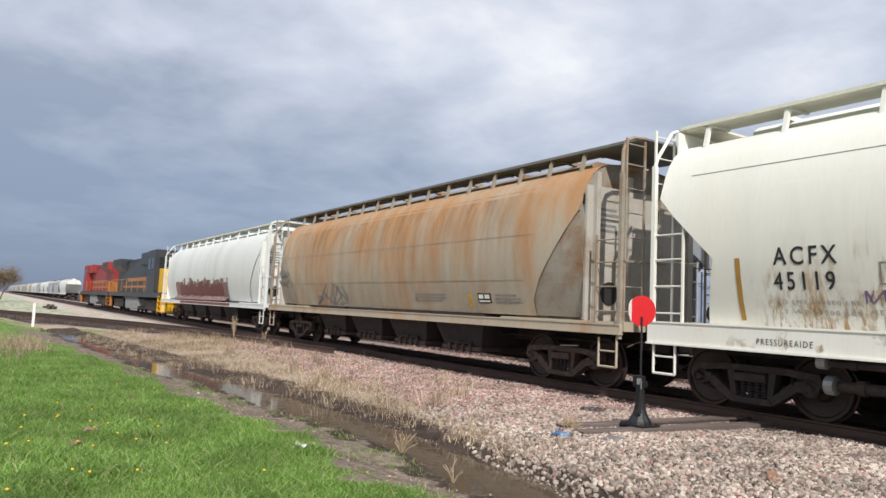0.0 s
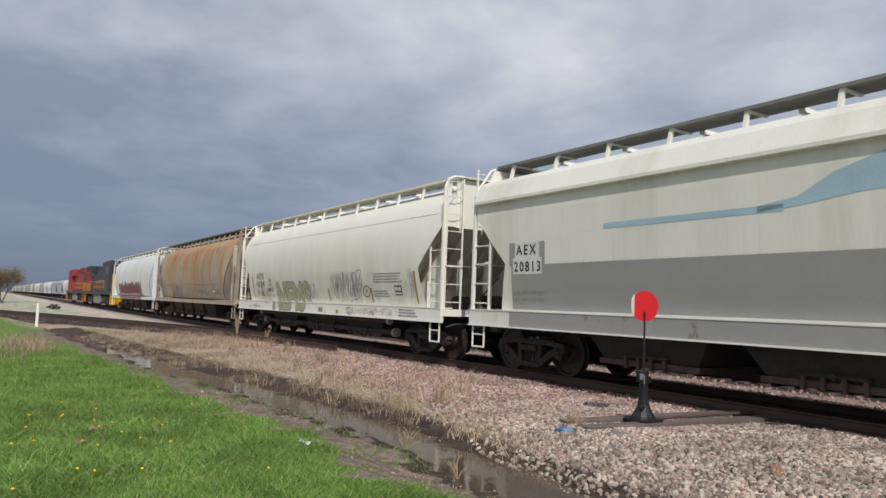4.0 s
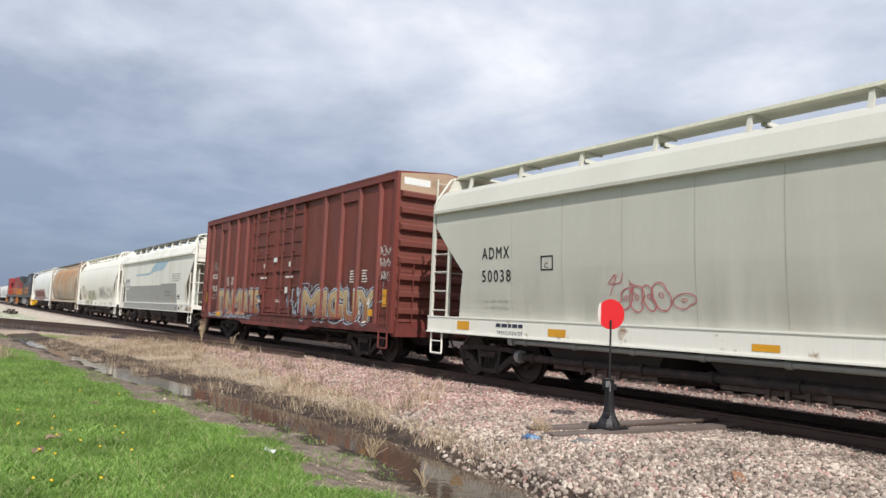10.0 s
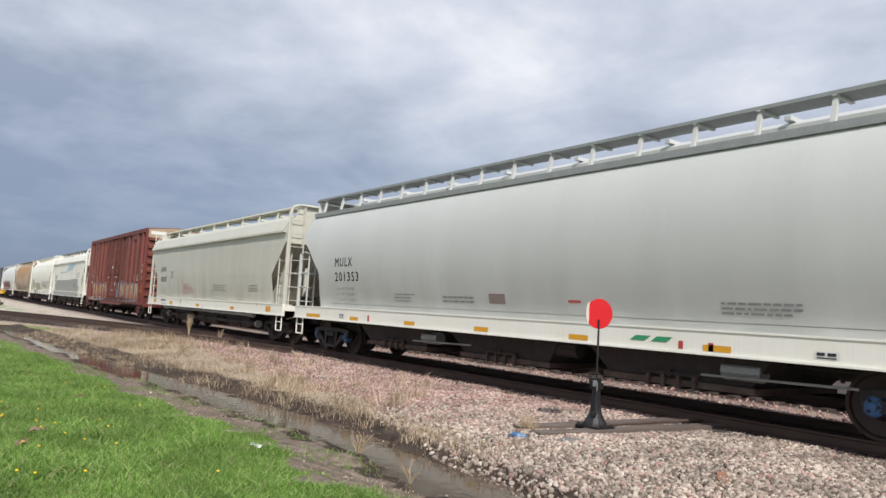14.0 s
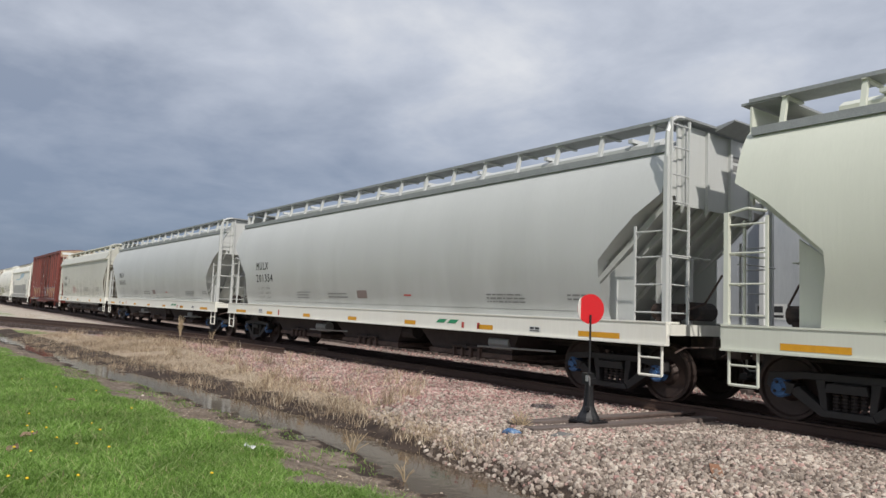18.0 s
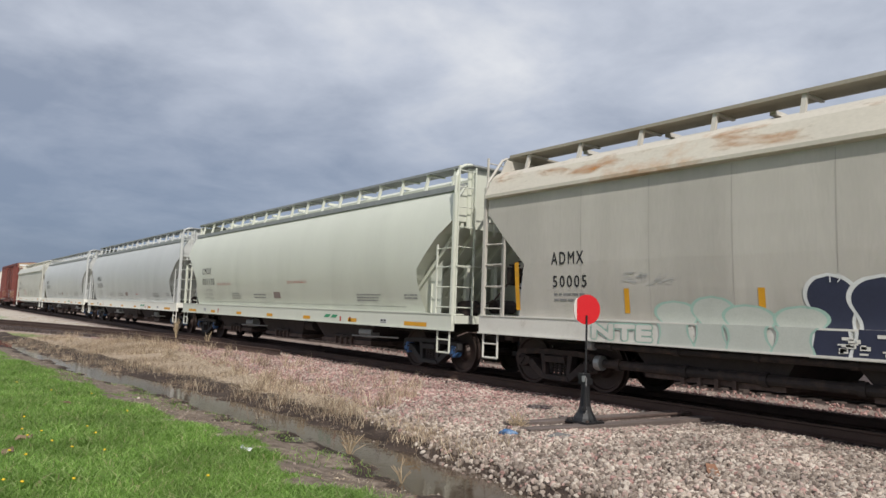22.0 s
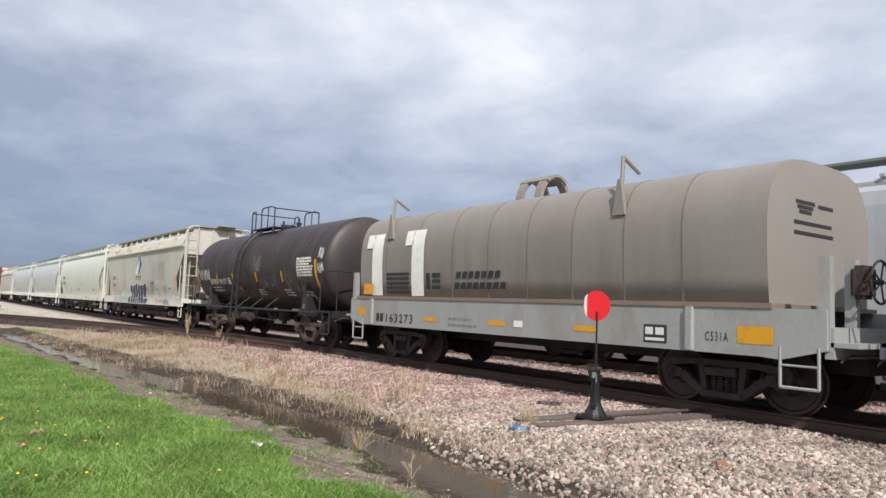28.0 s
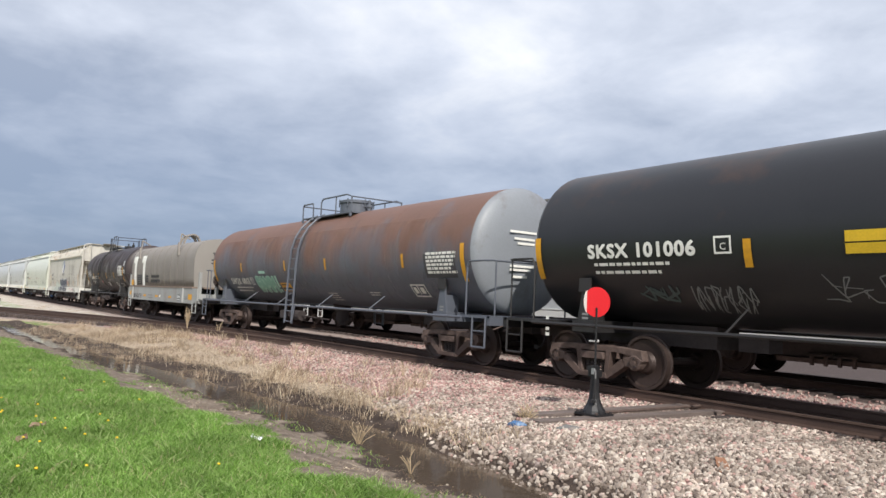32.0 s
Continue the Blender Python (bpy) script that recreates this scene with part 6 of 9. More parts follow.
def boxcar():
    car, h, mid = new_car("boxcar", "oxide red boxcar with double doors and sprayed block letters", "boxcar", 27.03, 42.75)
    g = lambda z: 1.53
    x = lambda s: s - mid
    bm = bmesh.new()
    box(bm, -h + 0.06, -1.46, 0.95, h - 0.06, 1.46, 4.86)
    part("body", bm, BOX_RED, car)
    bm = bmesh.new()
    prism(bm, ((-1.565, 4.86), (-1.565, 4.915), (0, 5.06), (1.565, 4.915), (1.565, 4.86)), "x", -h, h)
    part("roof", bm, BOX_RED, car)
    for k in range(14):
        bm = bmesh.new()
        u = -h + 0.6 + (2 * h - 1.2) * k / 13
        prism(bm, ((-1.5, 4.92), (-1.5, 4.95), (0, 5.095), (1.5, 4.95), (1.5, 4.92), (0, 5.06)), "x", u - 0.04, u + 0.04)
        part("roof_rib", bm, BOX_RED, car)
    for w in (-1, 1):
        bm = bmesh.new()
        a, b = sorted((w * 1.45, w * 1.56))
        box(bm, -h, a, 4.71, h, b, 4.857)
        part("top_rail", bm, BOX_RED, car)
        bm = bmesh.new()
        a, b = sorted((w * 1.42, w * 1.555))
        box(bm, -h, a, 0.80, h, b, 1.02)
        prism(bm, ((-3.2, 0.80), (3.2, 0.80), (2.8, 0.68), (-2.8, 0.68)), "y", a, b)
        part("side_sill", bm, BOX_RED, car)
        for s in (27.10, 27.78, 28.91, 29.75, 30.85, 31.9, 38.58, 39.68, 40.74, 41.86, 42.66):
            bm = bmesh.new()
            u = x(s)
            prism(bm, ((u - 0.09, w * 1.45), (u - 0.05, w * 1.55), (u + 0.05, w * 1.55), (u + 0.09, w * 1.45)), "z", 1.0, 4.72)
            part("side_post", bm, BOX_RED, car)
        for a, b in ((28.91, 29.75), (39.68, 40.74)):
            bm = bmesh.new()
            p, q = sorted((w * 1.455, w * 1.525))
            box(bm, x(a), p, 4.38, x(b), q, 4.72)
            part("side_panel", bm, BOX_RED, car)
        # two plug doors with their bars, locks and rails
        for a, b in ((32.55, 34.90), (34.98, 37.15)):
            bm = bmesh.new()
            p, q = sorted((w * 1.45, w * 1.50))
            box(bm, x(a), p, 1.15, x(b), q, 4.66)
            door = part("door", bm, BOX_RED, car)
            for z in (1.35, 2.02, 2.55, 3.05, 3.50, 3.98, 4.4):
                bm = bmesh.new()
                r, t = sorted((w * 1.50, w * (1.56 if z in (2.55,) else 1.53)))
                box(bm, x(a) + 0.02, r, z - 0.03, x(b) - 0.02, t, z + 0.03)
                part("door_rib", bm, BOX_RED, door)
            for u in (a + 0.06, b - 0.06):
                bm = bmesh.new()
                r, t = sorted((w * 1.49, w * 1.55))
                box(bm, x(u) - 0.05, r, 1.15, x(u) + 0.05, t, 4.66)
                part("door_edge", bm, BOX_RED, door)
            for u in (a + 0.65, b - 0.75):
                bm = bmesh.new()
                rod(bm, (x(u), w * 1.58, 1.1), (x(u), w * 1.58, 4.74), 0.025, 8)
                for z in (1.3, 1.9, 2.5, 3.2, 3.9, 4.5):
                    box(bm, x(u) - 0.05, min(w * 1.5, w * 1.61), z - 0.03, x(u) + 0.05, max(w * 1.5, w * 1.61), z + 0.03)
                part("lock_bar", bm, BOX_RED, door)
            bm = bmesh.new()
            box(bm, x((a + b) / 2) - 0.12, min(w * 1.5, w * 1.57), 1.75, x((a + b) / 2) + 0.16, max(w * 1.5, w * 1.57), 2.45)
            part("door_lock", bm, BOX_RED, door)
        for z in (1.06, 4.70):
            bm = bmesh.new()
            a, b = sorted((w * 1.53, w * 1.60))
            box(bm, x(32.3), a, z, x(40.0 if z < 2 else 37.4), b, z + 0.05)
            part("door_rail", bm, BOX_RED, car)
    for s in (-1, 1):
        # ends with deep horizontal ribs
        bm = bmesh.new()
        box(bm, s * (h - 0.10), -1.50, 0.85, s * (h - 0.03), 1.50, 4.85)
        part("end_wall", bm, BOX_END, car)
        for k in range(8):
            z = 1.25 + 0.425 * k
            bm = bmesh.new()
            prism(bm, ((s * (h - 0.04), z), (s * (h + 0.11), z + 0.05), (s * (h + 0.12), z + 0.16), (s * (h - 0.04), z + 0.23)), "y", -1.42, 1.42)
            part("end_rib", bm, BOX_END, car)
        bm = bmesh.new()
        prism(bm, ((-1.455, 4.43), (1.455, 4.43), (1.455, 4.87), (0, 5.04), (-1.455, 4.87)), "x", s * (h - 0.03), s * (h + 0.012))
        end = part("end_top_panel", bm, BARE_TAN, car, "bare tan upper end panel")
        bm = bmesh.new()
        for a, b in ((-1.35, -0.55), (0.35, 1.2)):
            box(bm, s * (h + 0.012), a, 4.6, s * (h + 0.018), b, 4.78)
        part("end_label", bm, CHALK, car)
        for w in (-1, 1):
            bm = bmesh.new()
            box(bm, s * (h - 0.12), min(w * 1.46, w * 1.563), 0.8, s * (h + 0.02), max(w * 1.46, w * 1.563), 4.853)
            part("corner_post", bm, BOX_RED, car)
            ladder(car, "side_ladder", (s * (h - 0.12), w * 1.60), -s * 0.42, (1.05, 1.5, 1.95, 2.4), "x", BOX_RED, stile=0.012, bottom=1.0)
            stirrup(car, s * (h - 0.15) - (0.42 if s > 0 else 0), 0.42, w * 1.55, 0.86, 0.42, BOX_RED)
        ladder(car, "end_ladder", (s * (h + 0.10), -1.42), 0.42, (1.1, 1.55, 2.0, 2.45), "y", BOX_RED, stile=0.012)
        bm = bmesh.new()
        box(bm, s * (h - 0.15), -1.45, 0.72, s * (h + 0.08), 1.45, 1.12)
        part("end_sill", bm, BOX_RED, car)
    bm = bmesh.new()
    box(bm, -h + 0.1, -0.3, 0.50, h - 0.1, 0.3, 0.95)
    part("centre_sill", bm, UNDER, car)
    for k in range(11):
        u = -h + 4.0 + (2 * h - 8.0) * k / 10
        bm = bmesh.new()
        prism(bm, ((-1.4, 0.93), (-1.4, 0.80), (-0.8, 0.52), (0.8, 0.52), (1.4, 0.80), (1.4, 0.93)), "x", u - 0.06, u + 0.06)
        part("cross_bearer", bm, UNDER, car)
    bm = bmesh.new()
    rod(bm, (-2.2, -0.95, 0.68), (-1.3, -0.95, 0.68), 0.2, 12)
    rod(bm, (-1.3, -0.95, 0.66), (1.2, -0.8, 0.60), 0.025, 6)
    part("air_reservoir", bm, UNDER, car)
    bm = bmesh.new()
    rod(bm, (-h + 2.6, -1.2, 0.72), (h - 2.6, -1.2, 0.72), 0.03, 6)
    part("train_pipe", bm, UNDER, car)
    bm = bmesh.new()
    box(bm, -h + 0.1, -1.42, 0.93, h - 0.1, 1.42, 0.97)
    part("floor", bm, UNDER, car)
    trucks(car, (-h + 2.15, h - 2.15), "dark")
    draft_gear(car, h)
    g2 = lambda z: 1.465
    lettering(car, "UCRY", x(27.98), 2.40, 0.20, 0.80, g2, WHITE_INK, bold=0.004)
    lettering(car, "9252", x(28.03), 1.90, 0.22, 0.80, g2, WHITE_INK, bold=0.004)
    lettering(car, "LD LMT 210300", x(28.0), 1.70, 0.06, 0.85, g2, WHITE_INK)
    lettering(car, "LT WT   75700", x(28.0), 1.58, 0.06, 0.85, g2, WHITE_INK)
    tag(car, x(27.95), 2.72, x(28.75), 3.15, g2, M["dull chalk"], 8, 0.016, 82, "thin white chalk tag")
    for k, z0 in enumerate((2.78, 2.48, 2.12)):
        tag(car, x(41.93), z0, x(42.5), z0 + 0.24, g2, CHALK, 4, 0.02, 83 + 200 * k, "thin white chalk tag")
    for s0 in (29.8, 40.3, 41.0):
        small_print(car, x(s0), 2.40, 0.32, 5, g2, WHITE_INK, 0.03, 0.075, 84)
    tan = mat("tan and brown spray paint", (0.25, 0.105, 0.05), 0.6, 0, 0.25, 2.0, 20, 0.02, second=(0.40, 0.30, 0.165), cover=0.5, soft=0.2, rise=(1.0, 1.9, 0.35))
    halo = mat("pale blue spray paint", (0.36, 0.42, 0.50), 0.6, 0, 0.3, 2.5, second=(0.22, 0.16, 0.17), cover=0.38)
    navy = mat("dark violet spray paint", (0.035, 0.022, 0.032), 0.6, 0, 0.2, 3)
    gleam = mat("cream spray paint", (0.60, 0.55, 0.46), 0.6, 0, 0.2, 3)
    low = lambda z: 1.475 if z > 1.02 else 1.56

    def piece_word(words, x0, z0, height, width, surf_, spread):
        for material_, lift, grow, lab in ((halo, 0.006, 0.135, "pale blue sprayed halo"), (navy, 0.010, 0.095, "dark sprayed outline"), (gleam, 0.014, 0.052, "cream sprayed edge"), (tan, 0.018, 0.034, "tan sprayed block letters")):
            lettering(car, words, x(x0), z0, height, width, surf_, material_, "graffiti", 0.0, lift, spread, grow)["label"] = lab
    piece_word("TAMB", 28.75, 1.02, 0.86, 3.6, low, 0.92)
    piece_word("TE", 32.66, 1.15, 0.74, 0.95, lambda z: 1.537, 0.9)
    stain(car, x(27.2), 1.03, x(42.6), 4.7, lambda z: 1.463, BOX_SCUFF)
    stain(car, x(27.2), 1.03, x(42.6), 2.6, lambda z: 1.463, BOX_DUST, 0.004)
    stain(car, x(27.2), 0.81, x(42.6), 1.02, lambda z: 1.557, BOX_DUST, 0.004)
    stain(car, x(32.6), 1.2, x(37.1), 4.6, lambda z: 1.503, BOX_SCUFF)
    lettering(car, "SEAL", x(33.65), 1.49, 0.08, 0.3, lambda z: 1.575, WHITE_INK, bold=0.004)
    lettering(car, "SEAL", x(35.25), 1.50, 0.08, 0.42, lambda z: 1.575, WHITE_INK, bold=0.004)
    plate(car, x(30.36), 2.14, x(30.64), 2.42, g2, WHITE_INK, "F")
    piece_word("M", 37.3, 1.06, 0.82, 1.15, low, 0.9)
    piece_word("I", 38.76, 1.06, 0.80, 0.16, low, 0.9)
    piece_word("GUY", 39.08, 1.06, 0.80, 2.7, low, 0.88)
    for u in (29.75, 30.85, 31.9, 38.58, 39.68, 40.74):
        bars(car, "graffiti", [(x(u) - 0.05, 1.06, x(u) + 0.05, 1.84)], lambda z: 1.55, tan, 0.003, "tan spray paint carried over a post")
        bars(car, "graffiti", [(x(u) - 0.05, 1.85, x(u) + 0.05, 1.93)], lambda z: 1.55, halo, 0.003, "pale blue spray paint carried over a post")
    for k, letter in enumerate("SLP"):
        lettering(car, letter, x(30.02), 1.46 - 0.16 * k, 0.11, 0.09, g2, WHITE_INK, "graffiti", lift=0.03)
    for k, letter in enumerate("PKC"):
        lettering(car, letter, x(40.95), 1.42 - 0.2 * k, 0.15, 0.12, g2, CHALK, "graffiti", bold=0.006, lift=0.03)
    lettering(car, "4", x(41.38), 1.42, 0.26, 0.16, g2, CHALK, "graffiti", bold=0.006, lift=0.03)
    tag(car, x(36.2), 1.1, x(37.2), 1.95, lambda z: 1.555, halo, 4, 0.07, 86, "pale blue overspray")
    tag(car, x(28.0), 0.86, x(33.2), 1.02, lambda z: 1.56, halo, 9, 0.04, 85, "pale blue overspray on the sill")
    tag(car, x(36.5), 0.95, x(42.2), 2.1, lambda z: 1.48, mat("blue-grey overspray", (0.25, 0.31, 0.36), 0.6), 7, 0.035, 87, "blue-grey graffiti outline")
    tag(car, x(27.3), 0.95, x(33.4), 2.1, lambda z: 1.48, mat("dusky overspray", (0.18, 0.13, 0.14), 0.6), 7, 0.035, 88, "dusky graffiti outline")
    bars(car, "reflector", [(x(29.05), 0.90, x(29.65), 1.04)], lambda z: 1.56, YELLOW, 0.03, "yellow label at the foot of the side")
    bars(car, "reflector", [(x(41.45), 1.2, x(41.75), 1.38), (x(42.18), 1.45, x(42.4), 1.9), (x(27.3), 1.4, x(27.42), 1.85)], lambda z: 1.485, YELLOW)
    bars(car, "door_label", [(x(33.75), 2.30, x(34.35), 2.36), (x(36.0), 2.30, x(36.6), 2.36), (x(36.0), 1.8, x(36.2), 2.0), (x(34.9), 2.85, x(35.2), 3.0)], lambda z: 1.575, CHALK)
    for s0 in (34.1, 36.3):
        bm = bmesh.new()
        c = bm.verts.new((x(s0), 0, 2.75))
        ring = [bm.verts.new((x(s0) + 0.09 * math.cos(a), 0, 2.75 + 0.09 * math.sin(a))) for a in np.linspace(0, 6.1, 16)]
        for i in range(16):
            bm.faces.new((c, ring[i], ring[(i + 1) % 16]))
        part("round_label", mark_mesh(bm, lambda z: 1.575), CHALK, car)


boxcar()

# ---- tank cars ----
TANK_R, TANK_Z = 1.43, 2.53


def tank_side(z):
    return math.sqrt(max(TANK_R ** 2 - (z - TANK_Z) ** 2, 0.0)) + 0.004


def tank_car(label, left, right, paint, head_paint, trim, ladder_at, platform, rails, saddle_paint=None, dome=None, truck_in=1.7, gear="rusty", bands=(), out=0.55, drop=0.0):
    car, h, mid = new_car("tank_car", label, "tank car", left, right)
    x = lambda s: s - mid
    bm = bmesh.new()
    n = 40
    xs = np.linspace(-h + 0.25, h - 0.25, 14)
    lathe(bm, [(TANK_R, v) for v in xs], "x", n, centre=(0, 0, TANK_Z))
    part("tank_shell", bm, paint, car, smooth=True)
    for s in (-1, 1):
        bm = bmesh.new()
        prof = [(TANK_R * math.cos(a), s * (h - 0.25 + 0.34 * math.sin(a))) for a in np.linspace(0, math.pi / 2, 9)]
        prof[-1] = (0.0, prof[-1][1])
        lathe(bm, prof, "x", n, centre=(0, 0, TANK_Z))
        part("tank_head", bm, head_paint, car, smooth=True)
    for u in bands:
        bm = bmesh.new()
        lathe(bm, [(TANK_R, u - 0.05), (TANK_R + 0.005, u - 0.04), (TANK_R + 0.005, u + 0.04), (TANK_R, u + 0.05)], "x", n, centre=(0, 0, TANK_Z))
        part("weld_band", bm, paint, car, smooth=False)
    # stub sills, saddles and end platforms
    for s in (-1, 1):
        bm = bmesh.new()
        box(bm, s * (h - 3.3), -0.32, 0.75, s * (h + out), 0.32, 1.12)
        part("stub_sill", bm, UNDER, car)
        bm = bmesh.new()
        box(bm, s * (h - truck_in) - 0.25, -1.35, 0.92, s * (h - truck_in) + 0.25, 1.35, 1.12)
        part("bolster", bm, trim, car)
        for w in (-1, 1):
            bm = bmesh.new()
            a, b = sorted((w * 1.25, w * 1.30))
            u = s * (h - truck_in)
            prism(bm, ((u - 0.20, 1.0), (u + 0.20, 1.0), (u + 0.075, 1.68), (u - 0.075, 1.68)), "y", a, b)
            box(bm, u - 0.10, min(w * 0.9, w * 1.27), 1.05, u + 0.10, max(w * 0.9, w * 1.27), 1.50)
            saddle = part("saddle", bm, saddle_paint or trim, car)
            bm = bmesh.new()
            a, b = sorted((w * 1.30, w * 1.335))
            box(bm, u - 0.13, a, 1.62, u + 0.13, b, 1.86)
            part("placard_holder", bm, BLACK_IRON, saddle, "dark placard holder")
            bm = bmesh.new()
            a, b = sorted((w * 1.30, w * 1.305))
            for k in range(2):
                box(bm, u - 0.07, a, 1.14 + 0.07 * k, u + 0.07, b, 1.18 + 0.07 * k)
            part("saddle_print", bm, GREY_INK, saddle)
        bm = bmesh.new()
        box(bm, s * (h - 0.5), -1.5, 1.04, s * (h + out), 1.5, 1.09)
        part("end_platform", bm, trim, car)
        bm = bmesh.new()
        box(bm, s * (h + out - 0.08), -1.5, 0.90, s * (h + out + 0.02), 1.5, 1.09)
        part("end_sill", bm, trim, car)
        for y in (-1.48, 1.48):
            bm = bmesh.new()
            pipe(bm, ((s * (h - 0.25), y, 1.08), (s * (h - 0.25), y, 2.1), (s * (h - 0.18), y, 2.22), (s * (h + out - 0.2), y, 2.22)), 0.02, 6)
            part("side_railing", bm, trim, car)
        bm = bmesh.new()
        pipe(bm, ((s * (h + out - 0.2), -1.48, 2.22), (s * (h + out - 0.04), -1.4, 2.22), (s * (h + out - 0.02), 1.4, 2.22), (s * (h + out - 0.2), 1.48, 2.22)), 0.02, 6)
        part("end_railing", bm, trim, car)
        for y in (-1.35, 1.35):
            bm = bmesh.new()
            rod(bm, (s * (h + out - 0.02), y, 1.08), (s * (h + out - 0.02), y, 2.22), 0.018, 6)
            part("railing_post", bm, trim, car)
        stirrup(car, s * (h + out - 0.12) - (0.4 if s > 0 else 0), 0.42, -1.52, 1.06, 0.45, trim)
        stirrup(car, s * (h + out - 0.12) - (0.4 if s > 0 else 0), 0.42, 1.52, 1.06, 0.45, trim)
        bm = bmesh.new()
        box(bm, s * (h - 3.6) - 0.0, -0.2, 0.75, s * (h - 3.6) + 0.5, 0.2, 1.0)
        part("sill_end", bm, UNDER, car)
    for w in (-1, 1):
        bm = bmesh.new()
        rod(bm, (-h + 0.3, w * 1.56, 1.04), (h - 0.3, w * 1.56, 1.04), 0.03, 8)
        part("side_rail", bm, rails, car)
        for k in range(4):
            u = -h + 4.2 + (2 * h - 8.4) * k / 3
            bm = bmesh.new()
            pipe(bm, ((u, w * 1.56, 1.04), (u + 0.1, w * 1.12, 1.42)), 0.016, 5)
            part("rail_bracket", bm, rails, car)
        # ladder that bends over the shoulder of the tank
        bm = bmesh.new()
        path = [(w * 1.62, 0.50), (w * 1.60, 1.2), (w * 1.58, 2.2)]
        for a in (0.15, 0.4, 0.65, 0.9, 1.1):
            path.append((w * (TANK_R + 0.12) * math.cos(a), TANK_Z + (TANK_R + 0.12) * math.sin(a)))
        lx = x(ladder_at)
        pipe(bm, [(lx - 0.25, y0, z0) for y0, z0 in path], 0.035, 6)
        stiles = part("ladder", bm, rails, car)
        bm = bmesh.new()
        pipe(bm, [(lx + 0.25, y0, z0) for y0, z0 in path], 0.035, 6)
        part("stile", bm, rails, stiles)

        def rung_shape(bm):
            rod(bm, (-0.25, 0, 0), (0.25, 0, 0), 0.018, 6)
        for k in range(11):
            z = 0.55 + 0.32 * k
            y = lerp(z, [q[1] for q in path], [abs(q[0]) for q in path]) * w
            piece("rung", shared("tank rung " + rails.name, rung_shape, rails), stiles, pose(lx, y, z))
        bm = bmesh.new()
        pipe(bm, ((lx - 0.33, w * 1.58, 1.05), (lx - 0.28, w * 1.62, 0.55)), 0.02, 5)
        pipe(bm, ((lx + 0.33, w * 1.58, 1.05), (lx + 0.28, w * 1.62, 0.55)), 0.02, 5)
        part("ladder_brace", bm, rails, car)
    # top platform with railing, manway and valves
    p0, p1 = x(platform[0]), x(platform[1])
    for w in (-1, 1):
        bm = bmesh.new()
        box(bm, p0, min(w * 0.42, w * 0.86), 3.93 - drop / 3, p1, max(w * 0.42, w * 0.86), 3.97 - drop / 3)
        box(bm, p0, min(w * 0.84, w * 0.9), 3.72, p0 + 0.07, max(w * 0.84, w * 0.9), 3.94 - drop / 3)
        box(bm, p1 - 0.07, min(w * 0.84, w * 0.9), 3.72, p1, max(w * 0.84, w * 0.9), 3.94 - drop / 3)
        part("platform", bm, rails, car)
        y = w * 0.86
        gap0, gap1 = lx - 0.3, lx + 0.3
        runs = [((gap1, y, 3.96 - drop / 3), (gap1, y, 4.60 - drop), (gap1 + 0.12, y, 4.70 - drop), (p1 - 0.3, y, 4.70 - drop), (p1, y, 4.62 - drop), (p1, y, 3.96 - drop / 3))]
        if gap0 > p0 + 0.15:
            runs.append(((p0, y, 3.96 - drop / 3), (p0, y, 4.56 - drop), (p0 + 0.05, y, 4.62 - drop), (gap0, y, 4.62 - drop), (gap0 + 0.05, y, 4.5 - drop), (gap0 + 0.05, y, 3.96 - drop / 3)))
        for run in runs:
            bm = bmesh.new()
            pipe(bm, run, 0.024, 6)
            part("railing", bm, rails, car)
        bm = bmesh.new()
        rod(bm, ((gap1 + p1) / 2, y, 3.96 - drop / 3), ((gap1 + p1) / 2, y, 4.70 - drop), 0.02, 6)
        part("railing_post", bm, rails, car)
    for u, z in ((p0, 4.58 - drop), (p1, 4.62 - drop)):
        bm = bmesh.new()
        rod(bm, (u, -0.86, z), (u, 0.86, z), 0.022, 6)
        part("railing", bm, rails, car)
    cx = x(dome[0]) if dome else (p0 + p1) / 2
    r, top = (dome[1], dome[2]) if dome else (0.28, 4.15)
    bm = bmesh.new()
    lathe(bm, [(r, 3.85), (r, top - 0.1), (r + 0.04, top - 0.1), (r + 0.04, top - 0.03), (r - 0.04, top), (0, top + 0.02)], "z", 24, centre=(cx, 0, 0))
    part("manway", bm, trim, car, smooth=False)
    bm = bmesh.new()
    for a in range(6):
        u = a * math.pi / 3
        rod(bm, (cx + (r + 0.03) * math.cos(u), (r + 0.03) * math.sin(u), top - 0.22), (cx + (r + 0.03) * math.cos(u), (r + 0.03) * math.sin(u), top + 0.02), 0.02, 6)
    part("manway_bolts", bm, trim, car)
    for u in (-0.75, 0.62):
        bm = bmesh.new()
        lathe(bm, [(0.07, 3.8), (0.07, 4.1), (0.10, 4.12), (0.10, 4.18), (0.04, 4.22), (0.04, 4.34), (0, 4.36)], "z", 10, centre=(cx + u, 0.1, 0))
        part("valve", bm, trim, car)
    bm = bmesh.new()
    lathe(bm, [(0.2, 0.62), (0.2, 0.9), (0.32, 1.15)], "z", 14, centre=(0.1, 0, 0))
    rod(bm, (0.1, 0, 0.5), (0.1, 0, 0.7), 0.1, 8)
    part("bottom_outlet", bm, UNDER, car)
    bm = bmesh.new()
    rod(bm, (-1.6, -0.9, 0.72), (-0.9, -0.9, 0.72), 0.16, 12)
    rod(bm, (-0.9, -0.9, 0.72), (0.6, -0.7, 0.66), 0.02, 6)
    part("brake_cylinder", bm, UNDER, car)
    bm = bmesh.new()
    box(bm, -2.4, -1.0, 0.6, -2.1, -0.75, 0.85)
    part("control_valve", bm, UNDER, car)
